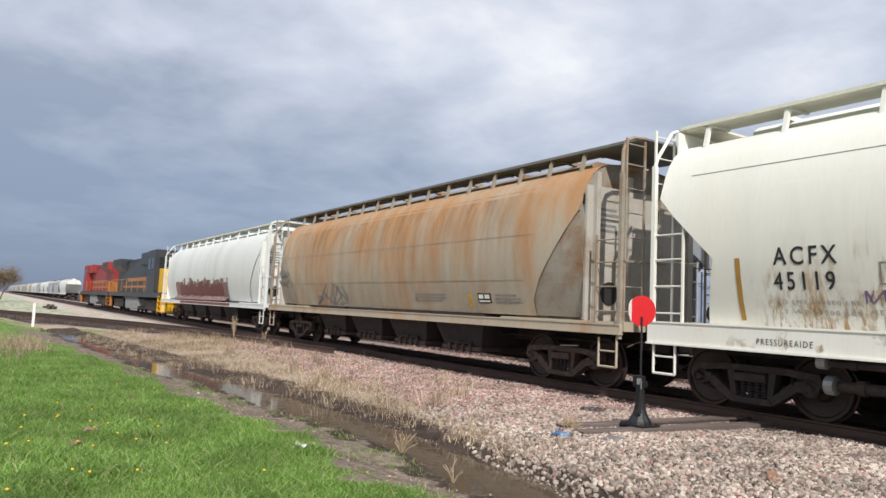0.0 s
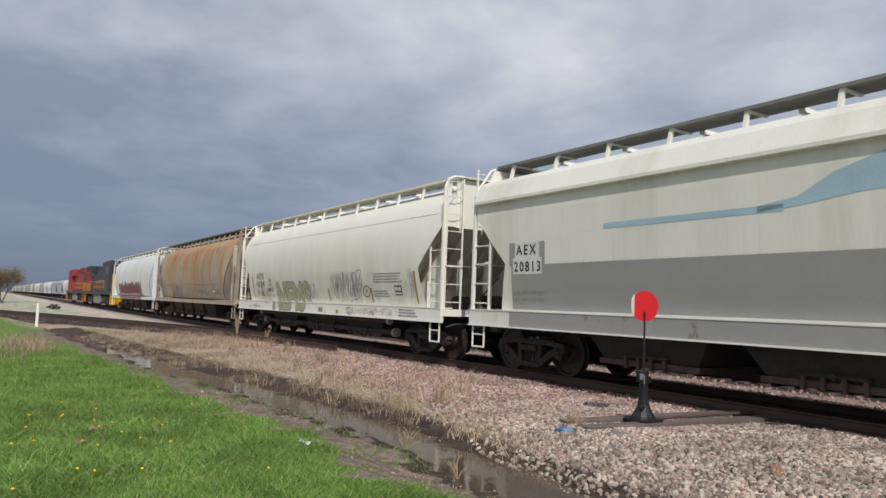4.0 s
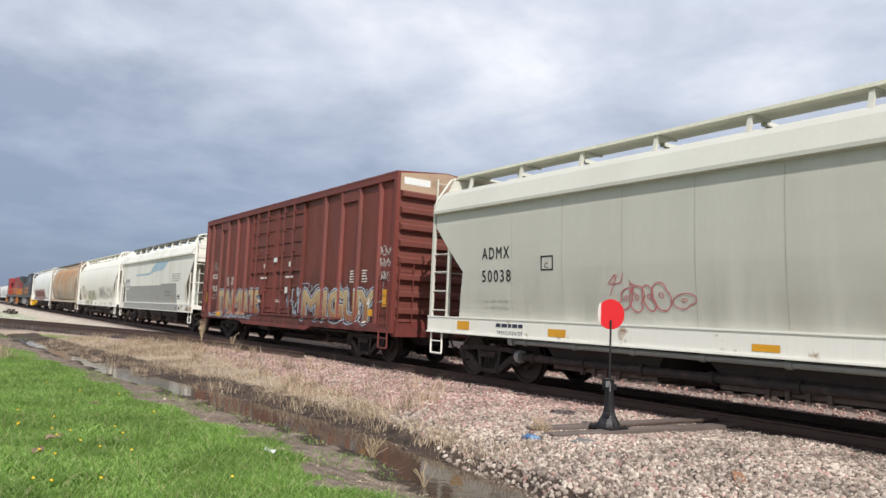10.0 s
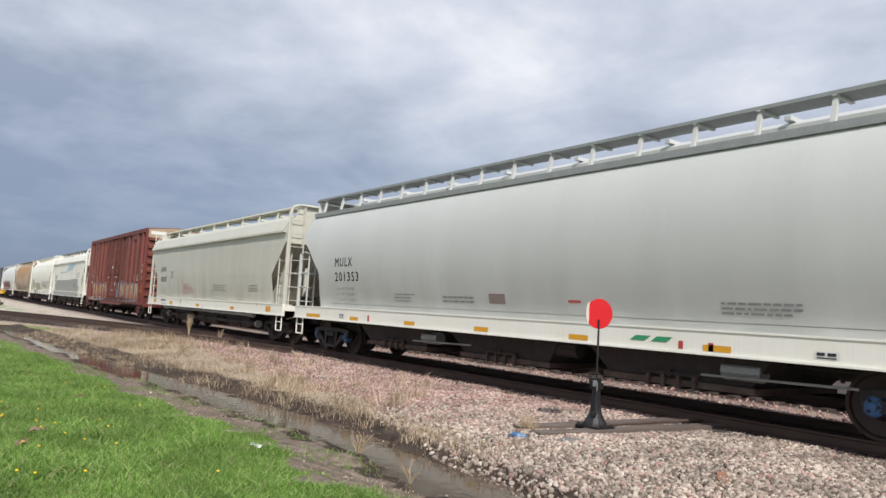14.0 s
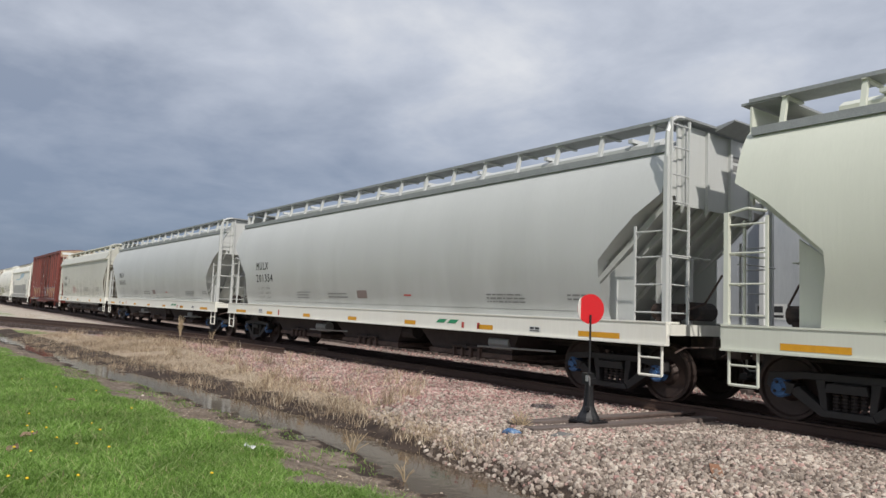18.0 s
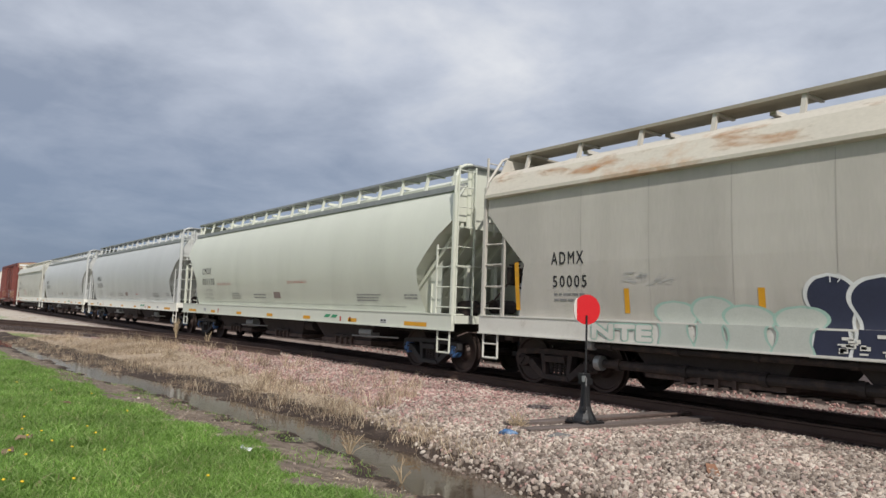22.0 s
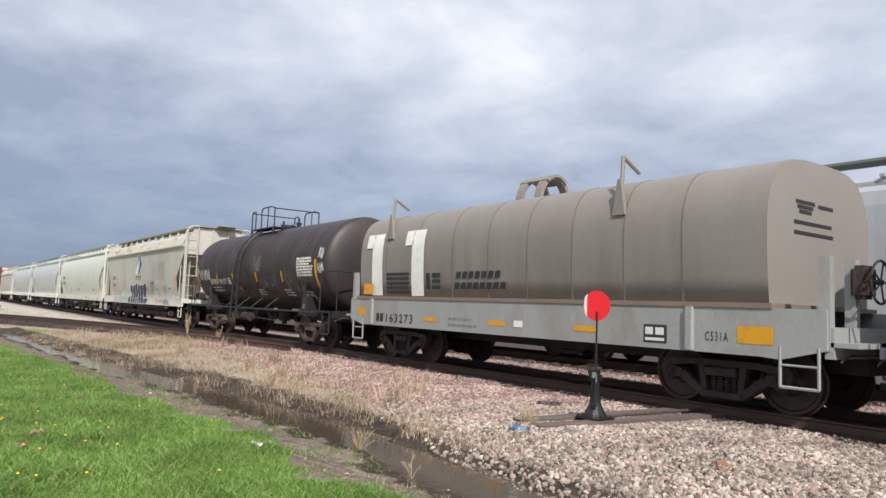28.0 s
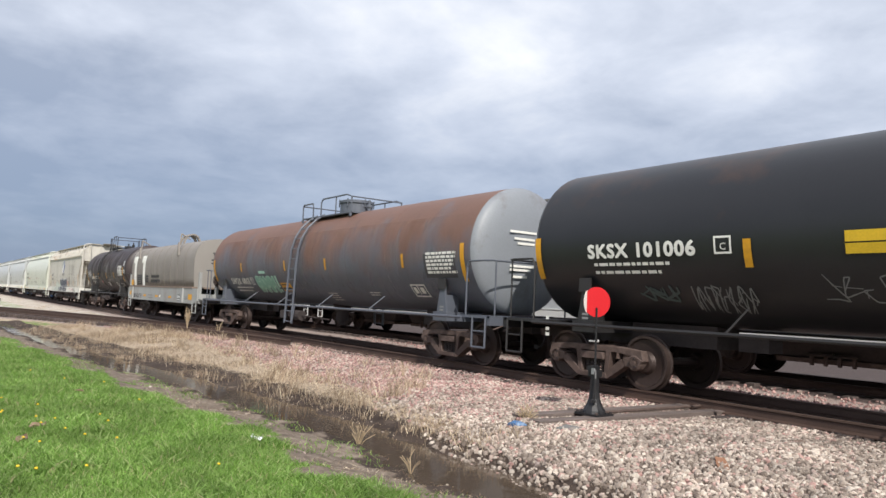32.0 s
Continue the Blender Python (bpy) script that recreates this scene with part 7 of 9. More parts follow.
    trucks(car, (-(h - truck_in), h - truck_in), gear)
    draft_gear(car, h + out)
    return car, x


BLACK_TANK = mat("sooty black tank paint", (0.033, 0.025, 0.028), 0.5, 0, 0.18, 1.2, 30, 0.03, second=(0.055, 0.036, 0.030), cover=0.42, stretch=(1, 1, 0.5))
GLOSS_TANK = mat("satin black tank paint", (0.016, 0.016, 0.019), 0.38, 0, 0.15, 1.2, 30, 0.02, second=(0.05, 0.028, 0.02), cover=0.30, rise=(2.0, 4.2, 0.14))
BLACK_TRIM = mat("black trim paint", (0.02, 0.019, 0.02), 0.5, 0, 0.2, 4)
GREY_TANK = mat("grey tank paint rusted on top", (0.105, 0.115, 0.145), 0.55, 0, 0.18, 1.0, 30, 0.03, second=(0.155, 0.082, 0.060), cover=0.47, soft=0.12, stretch=(1.0, 1, 0.5), rise=(1.5, 3.5, 0.26))
GREY_HEAD = mat("grey tank head paint", (0.20, 0.215, 0.24), 0.5, 0, 0.1, 1.0, 30, 0.02, second=(0.10, 0.075, 0.065), cover=0.32)
STEEL_BLUE = mat("steel blue trim", (0.095, 0.105, 0.13), 0.5, 0.1, 0.15, 4)

car_, x_ = tank_car("black tank car with chalk tags and amber strips", 138.15, 150.35, BLACK_TANK, BLACK_TANK, BLACK_TRIM, 143.45, (142.85, 144.95), BLACK_TRIM, dome=(144.3, 0.26, 4.12), bands=(-3.2, -0.2, 3.1))
lettering(car_, "ADMX 19117", x_(139.93), 1.9, 0.2, 1.8, tank_side, WHITE_INK, bold=0.01)
small_print(car_, x_(140.0), 1.76, 1.3, 2, tank_side, WHITE_INK, 0.04, 0.11, 91)
bars(car_, "plate_box", [(x_(141.95), 1.9, x_(142.0), 2.12), (x_(142.2), 1.9, x_(142.25), 2.12), (x_(141.95), 2.09, x_(142.25), 2.12), (x_(141.95), 1.9, x_(142.25), 1.93), (x_(142.05), 1.95, x_(142.15), 2.05)], tank_side, WHITE_INK)
bars(car_, "reflector", [(x_(s), 1.95, x_(s) + 0.12, 2.3) for s in (140.75, 142.48, 144.8, 147.0)] + [(x_(s), 1.75, x_(s) + 0.14, 2.6) for s in (138.42, 149.5)], tank_side, YELLOW, 0.008, "amber reflector strip")
tag(car_, x_(138.65), 2.05, x_(140.05), 2.5, tank_side, CHALK, 8, 0.026, 92, "white sprayed tag")
tag(car_, x_(145.0), 1.75, x_(146.5), 2.15, tank_side, mat("faint chalk", (0.20, 0.20, 0.20), 0.7), 7, 0.022, 93, "faint chalk lettering")
tag(car_, x_(147.2), 1.6, x_(148.8), 2.3, tank_side, M["faint chalk"], 8, 0.022, 94, "faint chalk lettering")
tag(car_, x_(144.6), 2.3, x_(145.3), 2.9, tank_side, M["faint chalk"], 3, 0.03, 95, "faint chalk lettering")
small_print(car_, x_(144.65), 1.68, 0.6, 3, tank_side, WHITE_INK, 0.03, 0.08, 96)
small_print(car_, x_(146.9), 1.68, 0.7, 3, tank_side, WHITE_INK, 0.03, 0.08, 97)
stain(car_, x_(138.4), 1.25, x_(150.8), 3.7, tank_side, stain_of("brown dust on black", (0.075, 0.055, 0.05), 0.46, 0.14, (2, 2, 0.5), 0, 0.7))
small_print(car_, x_(148.25), 2.62, 1.2, 7, tank_side, WHITE_INK, 0.06, 0.085, 98)
bars(car_, "stencil_frame", [(x_(148.2), 1.62, x_(148.9), 1.65), (x_(148.2), 1.36, x_(148.9), 1.39), (x_(148.2), 1.36, x_(148.23), 1.65), (x_(148.87), 1.36, x_(148.9), 1.65), (x_(148.3), 1.44, x_(148.5), 1.58), (x_(148.6), 1.44, x_(148.8), 1.58)], tank_side, WHITE_INK)
tag(car_, x_(149.72), 2.62, x_(150.05), 2.95, tank_side, CHALK, 4, 0.026, 198, "white sprayed tag")
tag(car_, x_(149.72), 2.2, x_(150.08), 2.5, tank_side, CHALK, 5, 0.026, 199, "white sprayed tag")
bars(car_, "red_label", [(x_(142.9), 1.68, x_(143.15), 1.8)], tank_side, PINK_SPRAY)

car_, x_ = tank_car("grey tank car rusted brown along the top", 165.45, 182.45, GREY_TANK, GREY_HEAD, STEEL_BLUE, 173.6, (172.6, 175.85), STEEL_BLUE, dome=(174.6, 0.5, 4.36), truck_in=1.36, bands=(-5.5, -0.6, 4.8), drop=0.32)
lettering(car_, "SHQX 6862", x_(167.45), 1.70, 0.20, 1.78, tank_side, WHITE_INK, bold=0.016)
stain(car_, x_(165.8), 1.25, x_(182.2), 3.3, tank_side, stain_of("rust run down the tank", (0.19, 0.10, 0.07), 0.5, 0.2, (1.6, 1.6, 0.4), 1, 0.4))
stain(car_, x_(165.8), 1.2, x_(182.2), 3.6, tank_side, stain_of("pale rain streaks", (0.21, 0.22, 0.24), 0.36, 0.08, (3, 3, 0.12), 0, 0.4), 0.0045)
bars(car_, "stencil_board", [(x_(180.45), 1.88, x_(181.65), 2.42)], tank_side, mat("dark stencil board", (0.05, 0.05, 0.055), 0.6), 0.005)
small_print(car_, x_(167.6), 1.56, 1.8, 2, tank_side, WHITE_INK, 0.035, 0.11, 101)
spray_word(car_, "FAMM", x_(169.95), 1.50, 0.41, 1.5, tank_side, MINT_SPRAY, mat("pale mint outline", (0.40, 0.62, 0.52), 0.6), 0.05, spread=0.95, fat=0.9)
plate(car_, x_(169.36), 1.68, x_(169.64), 1.92, tank_side, WHITE_INK)
bars(car_, "graffiti", [(x_(170.34), 2.05, x_(170.9), 2.14), (x_(171.6), 1.6, x_(171.74), 1.98), (x_(171.58), 1.46, x_(171.7), 1.54)], tank_side, M["pale mint outline"], 0.009, "mint green strokes")
tag(car_, x_(169.6), 1.3, x_(170.4), 1.6, tank_side, STEEL_BLUE, 2, 0.03, 103, "blue sprayed tag")
bars(car_, "amber_label", [(x_(171.86), 1.48, x_(172.63), 1.75)], tank_side, YELLOW, 0.006, "amber placard with dark print")
bars(car_, "label_print", [(x_(171.93), 1.53, x_(172.57), 1.60), (x_(171.93), 1.67, x_(172.5), 1.70)], tank_side, BLACK_INK, 0.01)
bars(car_, "reflector", [(x_(s), 2.12, x_(s) + 0.1, 2.45) for s in (168.72, 172.55, 175.4, 179.5)] + [(x_(s), 1.8, x_(s) + 0.14, 2.62) for s in (165.8, 181.85)], tank_side, YELLOW, 0.008, "amber reflector strip")
small_print(car_, x_(180.55), 2.40, 1.15, 6, tank_side, WHITE_INK, 0.055, 0.085, 104)
bars(car_, "stencil_frame", [(x_(179.6), 1.70, x_(180.2), 1.73), (x_(179.6), 1.44, x_(180.2), 1.47), (x_(179.6), 1.44, x_(179.63), 1.73), (x_(180.17), 1.44, x_(180.2), 1.73), (x_(179.85), 1.5, x_(179.89), 1.7), (x_(179.68), 1.52, x_(179.8), 1.66), (x_(179.95), 1.52, x_(180.1), 1.66)], tank_side, WHITE_INK)
small_print(car_, x_(174.9), 1.45, 0.6, 4, tank_side, WHITE_INK, 0.02, 0.06, 105)
small_print(car_, x_(177.4), 1.5, 0.6, 2, tank_side, WHITE_INK, 0.02, 0.06, 106)
bm = bmesh.new()
for z, a, b in ((2.70, -0.62, 0.15), (2.55, -0.5, 0.1), (2.45, -0.4, 0.1), (1.95, -0.6, 0.1), (1.87, -0.6, 0.0), (1.72, -0.5, -0.1)):
    box(bm, x_(182.45) + 0.098, a, z + 0.2, x_(182.45) + 0.104, b, z + 0.25)
part("head_print", bm, WHITE_INK, car_)

car_, x_ = tank_car("black tank car with white number and amber placards", 184.0, 201.5, GLOSS_TANK, GLOSS_TANK, BLACK_TRIM, 192.6, (191.6, 194.9), BLACK_TRIM, dome=(193.6, 0.45, 4.3), truck_in=1.36)
lettering(car_, "SKSX 101006", x_(185.50), 2.20, 0.22, 2.1, tank_side, WHITE_INK, bold=0.016, spread=1.1)
small_print(car_, x_(185.6), 2.06, 1.6, 2, tank_side, WHITE_INK, 0.05, 0.13, 111)
bars(car_, "plate_box", [(x_(187.92), 2.2, x_(187.95), 2.46), (x_(188.17), 2.2, x_(188.2), 2.46), (x_(187.92), 2.43, x_(188.2), 2.46), (x_(187.92), 2.2, x_(188.2), 2.23)], tank_side, WHITE_INK)
lettering(car_, "C", x_(188.02), 2.26, 0.1, 0.09, tank_side, WHITE_INK)
bars(car_, "reflector", [(x_(s), 2.0, x_(s) + 0.12, 2.4) for s in (188.38,)] + [(x_(184.2), 1.85, x_(184.34), 2.6)], tank_side, YELLOW, 0.008, "amber reflector strip")
bars(car_, "amber_placard", [(x_(189.75), 2.3, x_(190.9), 2.44), (x_(189.75), 2.15, x_(190.9), 2.28)], tank_side, mat("yellow placard", (0.62, 0.40, 0.02), 0.5), 0.006)
tag(car_, x_(187.4), 1.35, x_(188.4), 1.75, tank_side, M["faint chalk"], 9, 0.022, 112, "faint chalk tag")
tag(car_, x_(186.4), 1.5, x_(187.1), 1.75, tank_side, mat("very faint chalk", (0.07, 0.09, 0.09), 0.7), 3, 0.04, 113, "faint chalk tag")
tag(car_, x_(189.4), 1.55, x_(190.6), 1.9, tank_side, M["faint chalk"], 5, 0.018, 114, "faint chalk tag")
small_print(car_, x_(184.4), 1.1, 0.1, 4, lambda z: 1.3, WHITE_INK, 0.06, 0.1, 115)

# ---- coil car ----
HOOD = mat("grey-brown hood paint", (0.245, 0.22, 0.20), 0.6, 0, 0.08, 1.0, 30, 0.03, second=(0.215, 0.19, 0.17), cover=0.42, soft=0.2, stretch=(1.5, 1, 0.3))
HOOD_END = mat("pale hood end paint", (0.25, 0.23, 0.21), 0.6, 0, 0.08, 1.0)
COIL_GREY = mat("grey coil car sill paint", (0.30, 0.305, 0.30), 0.55, 0, 0.12, 1.2, 30, 0.03, second=(0.21, 0.18, 0.155), cover=0.38, stretch=(1, 1, 0.4))


def coil_car():
    car, h, mid = new_car("coil_car", "grey coil car under a ribbed grey-brown hood", "coil car", 152.1, 164.3)
    x = lambda s: s - mid
    hood_l, hood_r = x(152.45), x(163.5)
    half = [(1.46, 1.52), (1.50, 1.9), (1.52, 2.3), (1.52, 2.7), (1.49, 2.95), (1.43, 3.15), (1.34, 3.32), (1.22, 3.45), (1.06, 3.545), (0.85, 3.61), (0.55, 3.65), (0.2, 3.66)]
    outline = [(-y, z) for y, z in half] + [(y, z) for y, z in reversed(half)]
    bm = bmesh.new()
    prism(bm, outline, "x", hood_l, hood_r)
    for f in [f for f in bm.faces if abs(f.normal.x) > 0.9]:
        bm.faces.remove(f)
    part("hood", bm, HOOD, car, smooth=True)
    for u in (hood_l, hood_r - 0.05):
        bm = bmesh.new()
        prism(bm, [(y * 0.995, z) for y, z in outline], "x", u, u + 0.05)
        part("hood_end", bm, HOOD_END, car, "pale hood end")
    for s in (153.7, 155.0, 156.4, 157.6, 158.75, 159.9, 161.05, 162.15):
        bm = bmesh.new()
        prism(bm, [(y * 1.004, z * 1.0015) for y, z in outline], "x", x(s), x(s) + 0.028)
        part("hood_rib", bm, mat("rusty seam paint", (0.17, 0.145, 0.125), 0.7, 0, 0.25, 2), car)
    bm = bmesh.new()
    box(bm, hood_l - 0.05, -1.58, 1.47, hood_r + 0.1, 1.58, 1.54)
    part("hood_flange", bm, mat("rusty flange", (0.20, 0.15, 0.12), 0.7, 0, 0.2, 2), car)
    for w in (-1, 1):
        bm = bmesh.new()
        a, b = sorted((w * 1.46, w * 1.56))
        prism(bm, ((-h, 0.95), (-h + 0.6, 0.82), (h - 0.9, 0.82), (h - 0.6, 0.80), (h, 0.95), (h, 1.47), (-h, 1.47)), "y", a, b)
        part("side_sill", bm, COIL_GREY, car)
        for s in (153.2, 162.35):
            bm = bmesh.new()
            prism(bm, ((x(s) - 0.07, w * 1.55), (x(s) - 0.05, w * 1.62), (x(s) + 0.05, w * 1.62), (x(s) + 0.07, w * 1.55)), "z", 0.84, 1.47)
            part("sill_post", bm, COIL_GREY, car)
    bm = bmesh.new()
    box(bm, -h + 0.05, -1.46, 0.95, h - 0.05, 1.46, 1.2)
    part("deck", bm, UNDER, car)
    bm = bmesh.new()
    box(bm, -h + 0.05, -0.3, 0.6, h - 0.05, 0.3, 0.95)
    part("centre_sill", bm, UNDER, car)
    # lifting brackets and stacking hoops on the hood
    for s in (153.85, 160.95):
        for w in (-1, 1):
            bm = bmesh.new()
            y = w * 1.53
            prism(bm, ((x(s) - 0.13, 2.95), (x(s) + 0.13, 2.95), (x(s) + 0.03, 3.55), (x(s) - 0.03, 3.55)), "y", *sorted((w * 1.46, y)))
            pipe(bm, ((x(s), w * 1.45, 3.4), (x(s) - 0.02, w * 1.40, 3.95), (x(s), w * 1.0, 3.72)), 0.035, 6)
            part("lifting_bracket", bm, HOOD, car)
    arch = [(0.46 * math.cos(a), 3.60 + 0.62 * math.sin(a)) for a in np.linspace(0, math.pi, 13)] + [(0.38 * math.cos(a), 3.60 + 0.53 * math.sin(a)) for a in np.linspace(math.pi, 0, 13)]
    for s in (157.2, 157.78):
        bm = bmesh.new()
        prism(bm, arch, "x", x(s), x(s) + 0.2)
        part("lifting_hoop", bm, HOOD, car, "curved lifting hoop on the hood")
    bm = bmesh.new()
    prism(bm, [(0.47 * math.cos(a), 3.605 + 0.625 * math.sin(a)) for a in np.linspace(0.9, math.pi - 0.9, 9)] + [(0.40 * math.cos(a), 3.60 + 0.57 * math.sin(a)) for a in np.linspace(math.pi - 0.9, 0.9, 9)], "x", x(157.15), x(158.03))
    part("hoop_plate", bm, HOOD, car)
    for s in (-1, 1):
        bm = bmesh.new()
        box(bm, s * (h - 0.05), -1.5, 0.85, s * (h + 0.06), 1.5, 1.25)
        part("end_sill", bm, COIL_GREY, car)
        for y in (-1.45, -0.75, 0.75, 1.45):
            bm = bmesh.new()
            box(bm, s * (h - 0.12), y - 0.06, 0.95, s * (h + 0.02), y + 0.06, 2.15)
            part("end_post", bm, COIL_GREY, car)
        bm = bmesh.new()
        box(bm, s * (h - 0.55), -1.5, 1.0, s * (h + 0.35), 1.5, 1.06)
        part("end_platform", bm, COIL_GREY, car)
        stirrup(car, s * (h - 0.15) - (0.45 if s > 0 else 0), 0.5, -1.55, 0.98, 0.45, COIL_GREY)
        stirrup(car, s * (h - 0.15) - (0.45 if s > 0 else 0), 0.5, 1.55, 0.98, 0.45, COIL_GREY)
    brake_wheel(car, h + 0.30, -0.75, 1.85, IRON)
    trucks(car, (-(h - 1.75), h - 1.75), "dark")
    draft_gear(car, h + 0.06)
    g, hood = (lambda z: 1.56), surface_of([(a, b) for a, b in half])
    side = lambda z: float(np.interp(z, [b for a, b in half], [a for a, b in half])) + 0.012
    stain(car, x(152.9), 1.6, x(163.6), 3.1, side, stain_of("grime on the hood", (0.13, 0.105, 0.09), 0.5, 0.2, (2.5, 2.5, 0.4), -1, 0.35), 0.004)
    for a0, foot in ((152.75, 0.14), (154.55, 0.1)):
        bars(car, "white_patch", [(x(a0) + 0.3, 1.56, x(a0) + 0.8, 3.1), (x(a0), 2.75, x(a0) + 0.35, 3.1)], side, WHITE_INK, 0.006, "white painted numeral")
    bars(car, "black_bar", [(x(153.75), 2.05 - 0.11 * k, x(154.75), 2.11 - 0.11 * k) for k in range(5)], side, BLACK_INK, 0.007, "black stripe emblem")
    bars(car, "black_mark", [(x(155.45), 1.72, x(155.6), 2.08), (x(155.68), 1.72, x(156.0), 1.80), (x(155.68), 1.98, x(156.0), 2.08), (x(155.68), 1.86, x(156.0), 1.93)], side, BLACK_INK, 0.007, "black block emblem")
    for z0, x0, n, w in ((1.95, 156.56, 7, 1.49), (1.72, 156.5, 8, 1.7)):
        bm = bmesh.new()
        for k in range(n):
            u, v = x(x0) + w * k / n, w / n * 0.74
            bm.faces.new([bm.verts.new((p, 0, q)) for p, q in ((u, z0), (u + v, z0), (u + v + 0.04, z0 + 0.14), (u + 0.04, z0 + 0.14))])
        part("name_bars", mark_mesh(bm, side, 0.006), BLACK_INK, car, "black painted name bars")
    lettering(car, "163273", x(153.88), 0.92, 0.2, 1.15, g, BLACK_INK, bold=0.004)
    bars(car, "name_bars", [(x(153.42), 0.92, x(153.56), 1.12), (x(153.6), 0.92, x(153.74), 1.12)], g, BLACK_INK)
    lettering(car, "C531A", x(162.6), 0.99, 0.13, 0.36, g, BLACK_INK)
    bars(car, "reflector", [(x(s), 1.0, x(s) + 0.5, 1.1) for s in (155.5, 157.75, 160.05)] + [(x(163.1), 0.98, x(163.62), 1.22), (x(152.5), 1.05, x(152.85), 1.25), (x(152.75), 1.58, x(153.2), 1.85)], g, YELLOW, 0.006, "amber reflector")
    data_panel(car, x(161.52), 0.9, x(161.95), 1.18, g, DARK_PANEL, CHALK)
    bars(car, "white_label", [(x(158.5), 1.0, x(158.75), 1.12)], g, WHITE_INK)
    small_print(car, x(156.4), 1.06, 1.0, 2, g, GREY_INK, 0.05, 0.13, 121)
    bm = bmesh.new()
    for z, a, b in ((3.0, -0.75, -0.2), (2.93, -0.7, -0.25), (2.86, -0.65, -0.3), (2.98, -0.1, 0.35), (2.70, -0.8, 0.3), (2.55, -0.8, 0.35)):
        box(bm, hood_r + 0.002, a, z, hood_r + 0.006, b, z + 0.055)
    part("end_print", bm, BLACK_INK, car)


coil_car()

# ---- locomotives ----
LOCO_BLACK = mat("black locomotive paint", (0.03, 0.032, 0.04), 0.45, 0, 0.15, 1)
LOCO_RED = mat("red locomotive paint", (0.26, 0.022, 0.026), 0.5, 0, 0.25, 1)
LOCO_ORANGE = mat("orange locomotive paint", (0.38, 0.15, 0.04), 0.45, 0, 0.12, 1)
LOCO_YELLOW = mat("yellow nose paint", (0.75, 0.42, 0.015), 0.45, 0, 0.08, 1)
LOCO_GREY = mat("grey tank paint", (0.22, 0.22, 0.22), 0.6, 0, 0.2, 1)
GLASS_DARK = mat("dark cab glass", (0.02, 0.025, 0.03), 0.08, 0, 0.05, 1)


def locomotive(label, left, right, body, hood, nose, stripe, cab_right):
    car, h, mid = new_car("locomotive", label, "locomotive", left, right)
    d = 1 if cab_right else -1

    def bx(name, x0, x1, y, z0, z1, m, lab="", parent=None, bevel=0.05):
        bm = bmesh.new()
        a, b = sorted((d * x0, d * x1))
        box(bm, a, -y, z0, b, y, z1)
        bmesh.ops.bevel(bm, geom=bm.edges[:], offset=bevel, segments=2, affect="EDGES")
        return part(name, bm, m, parent or car, lab)

    bx("frame", -h, h, 1.5, 1.25, 1.6, LOCO_BLACK, bevel=0.02)
    bx("long_hood", -h + 0.9, h - 5.2, 0.95, 1.6, 4.15, hood)
    bx("hood_stripe", -h + 6.2, h - 6.6, 0.965, 2.45, 2.72, stripe, "painted hood stripe", bevel=0.005)
    bx("hood_stripe", -h + 4.2, h - 6.8, 0.968, 1.95, 2.12, stripe, "painted hood stripe", bevel=0.005)
    # flared radiator
    bm = bmesh.new()
    prism(bm, ((-0.95, 3.3), (-1.5, 3.75), (-1.5, 4.35), (1.5, 4.35), (1.5, 3.75), (0.95, 3.3)), "x", *sorted((d * (-h + 1.1), d * (-h + 5.2))))
    rad = part("radiator", bm, hood, car)
    bm = bmesh.new()
    for k in range(6):
        box(bm, *[v for v in (min(d * (-h + 1.3), d * (-h + 5.0)), -1.515, 3.82 + k * 0.08)], max(d * (-h + 1.3), d * (-h + 5.0)), -1.495, 3.86 + k * 0.08)
    part("radiator_grille", bm, LOCO_BLACK, rad)
    bx("dynamic_brake", h - 8.6, h - 5.3, 1.35, 3.55, 4.45, hood)
    bx("hood_roof", -h + 5.3, h - 8.8, 0.99, 4.02, 4.19, LOCO_BLACK, "sooty dark hood roof")
    bx("exhaust_stack", h - 10.6, h - 9.8, 0.5, 4.1, 4.5, LOCO_BLACK)
    bx("cab", h - 5.2, h - 2.4, 1.5, 1.6, 4.45, body)
    for z0, z1, a, b in ((3.15, 3.9, h - 4.7, h - 3.9), (3.15, 3.9, h - 3.6, h - 2.8)):
        bx("cab_window", a, b, 1.515, z0, z1, GLASS_DARK, bevel=0.005)
    bm = bmesh.new()
    for y in (-0.75, 0.75):
        box(bm, min(d * (h - 2.41), d * (h - 2.37)), y - 0.5, 3.25, max(d * (h - 2.41), d * (h - 2.37)), y + 0.5, 3.95)
    part("windscreen", bm, GLASS_DARK, car)
    bm = bmesh.new()
    xa, xb = d * (h - 2.4), d * (h - 0.7)
    prism(bm, ((xa, 1.6), (xb, 1.6), (xb, 2.7), (d * (h - 1.1), 3.15), (xa, 3.2)), "y", -1.2, 1.2)
    part("nose", bm, nose, car, "painted low nose")
    bm = bmesh.new()
    for w in (-1, 1):
        box(bm, min(xb, xb + d * 0.03), w * 0.35 - 0.18, 2.35, max(xb, xb + d * 0.03), w * 0.35 + 0.18, 2.55)
    part("headlight", bm, CHALK, car)
    bm = bmesh.new()
    box(bm, min(d * (h - 0.1), d * (h + 0.05)), -1.45, 0.35, max(d * (h - 0.1), d * (h + 0.05)), 1.45, 1.5)
    part("pilot_plate", bm, nose, car)
    bm = bmesh.new()
    prism(bm, ((-2.9, 1.25), (-2.9, 0.6), (-2.5, 0.35), (2.5, 0.35), (2.9, 0.6), (2.9, 1.25)), "y", -1.35, 1.35)
    part("fuel_tank", bm, LOCO_GREY, car)
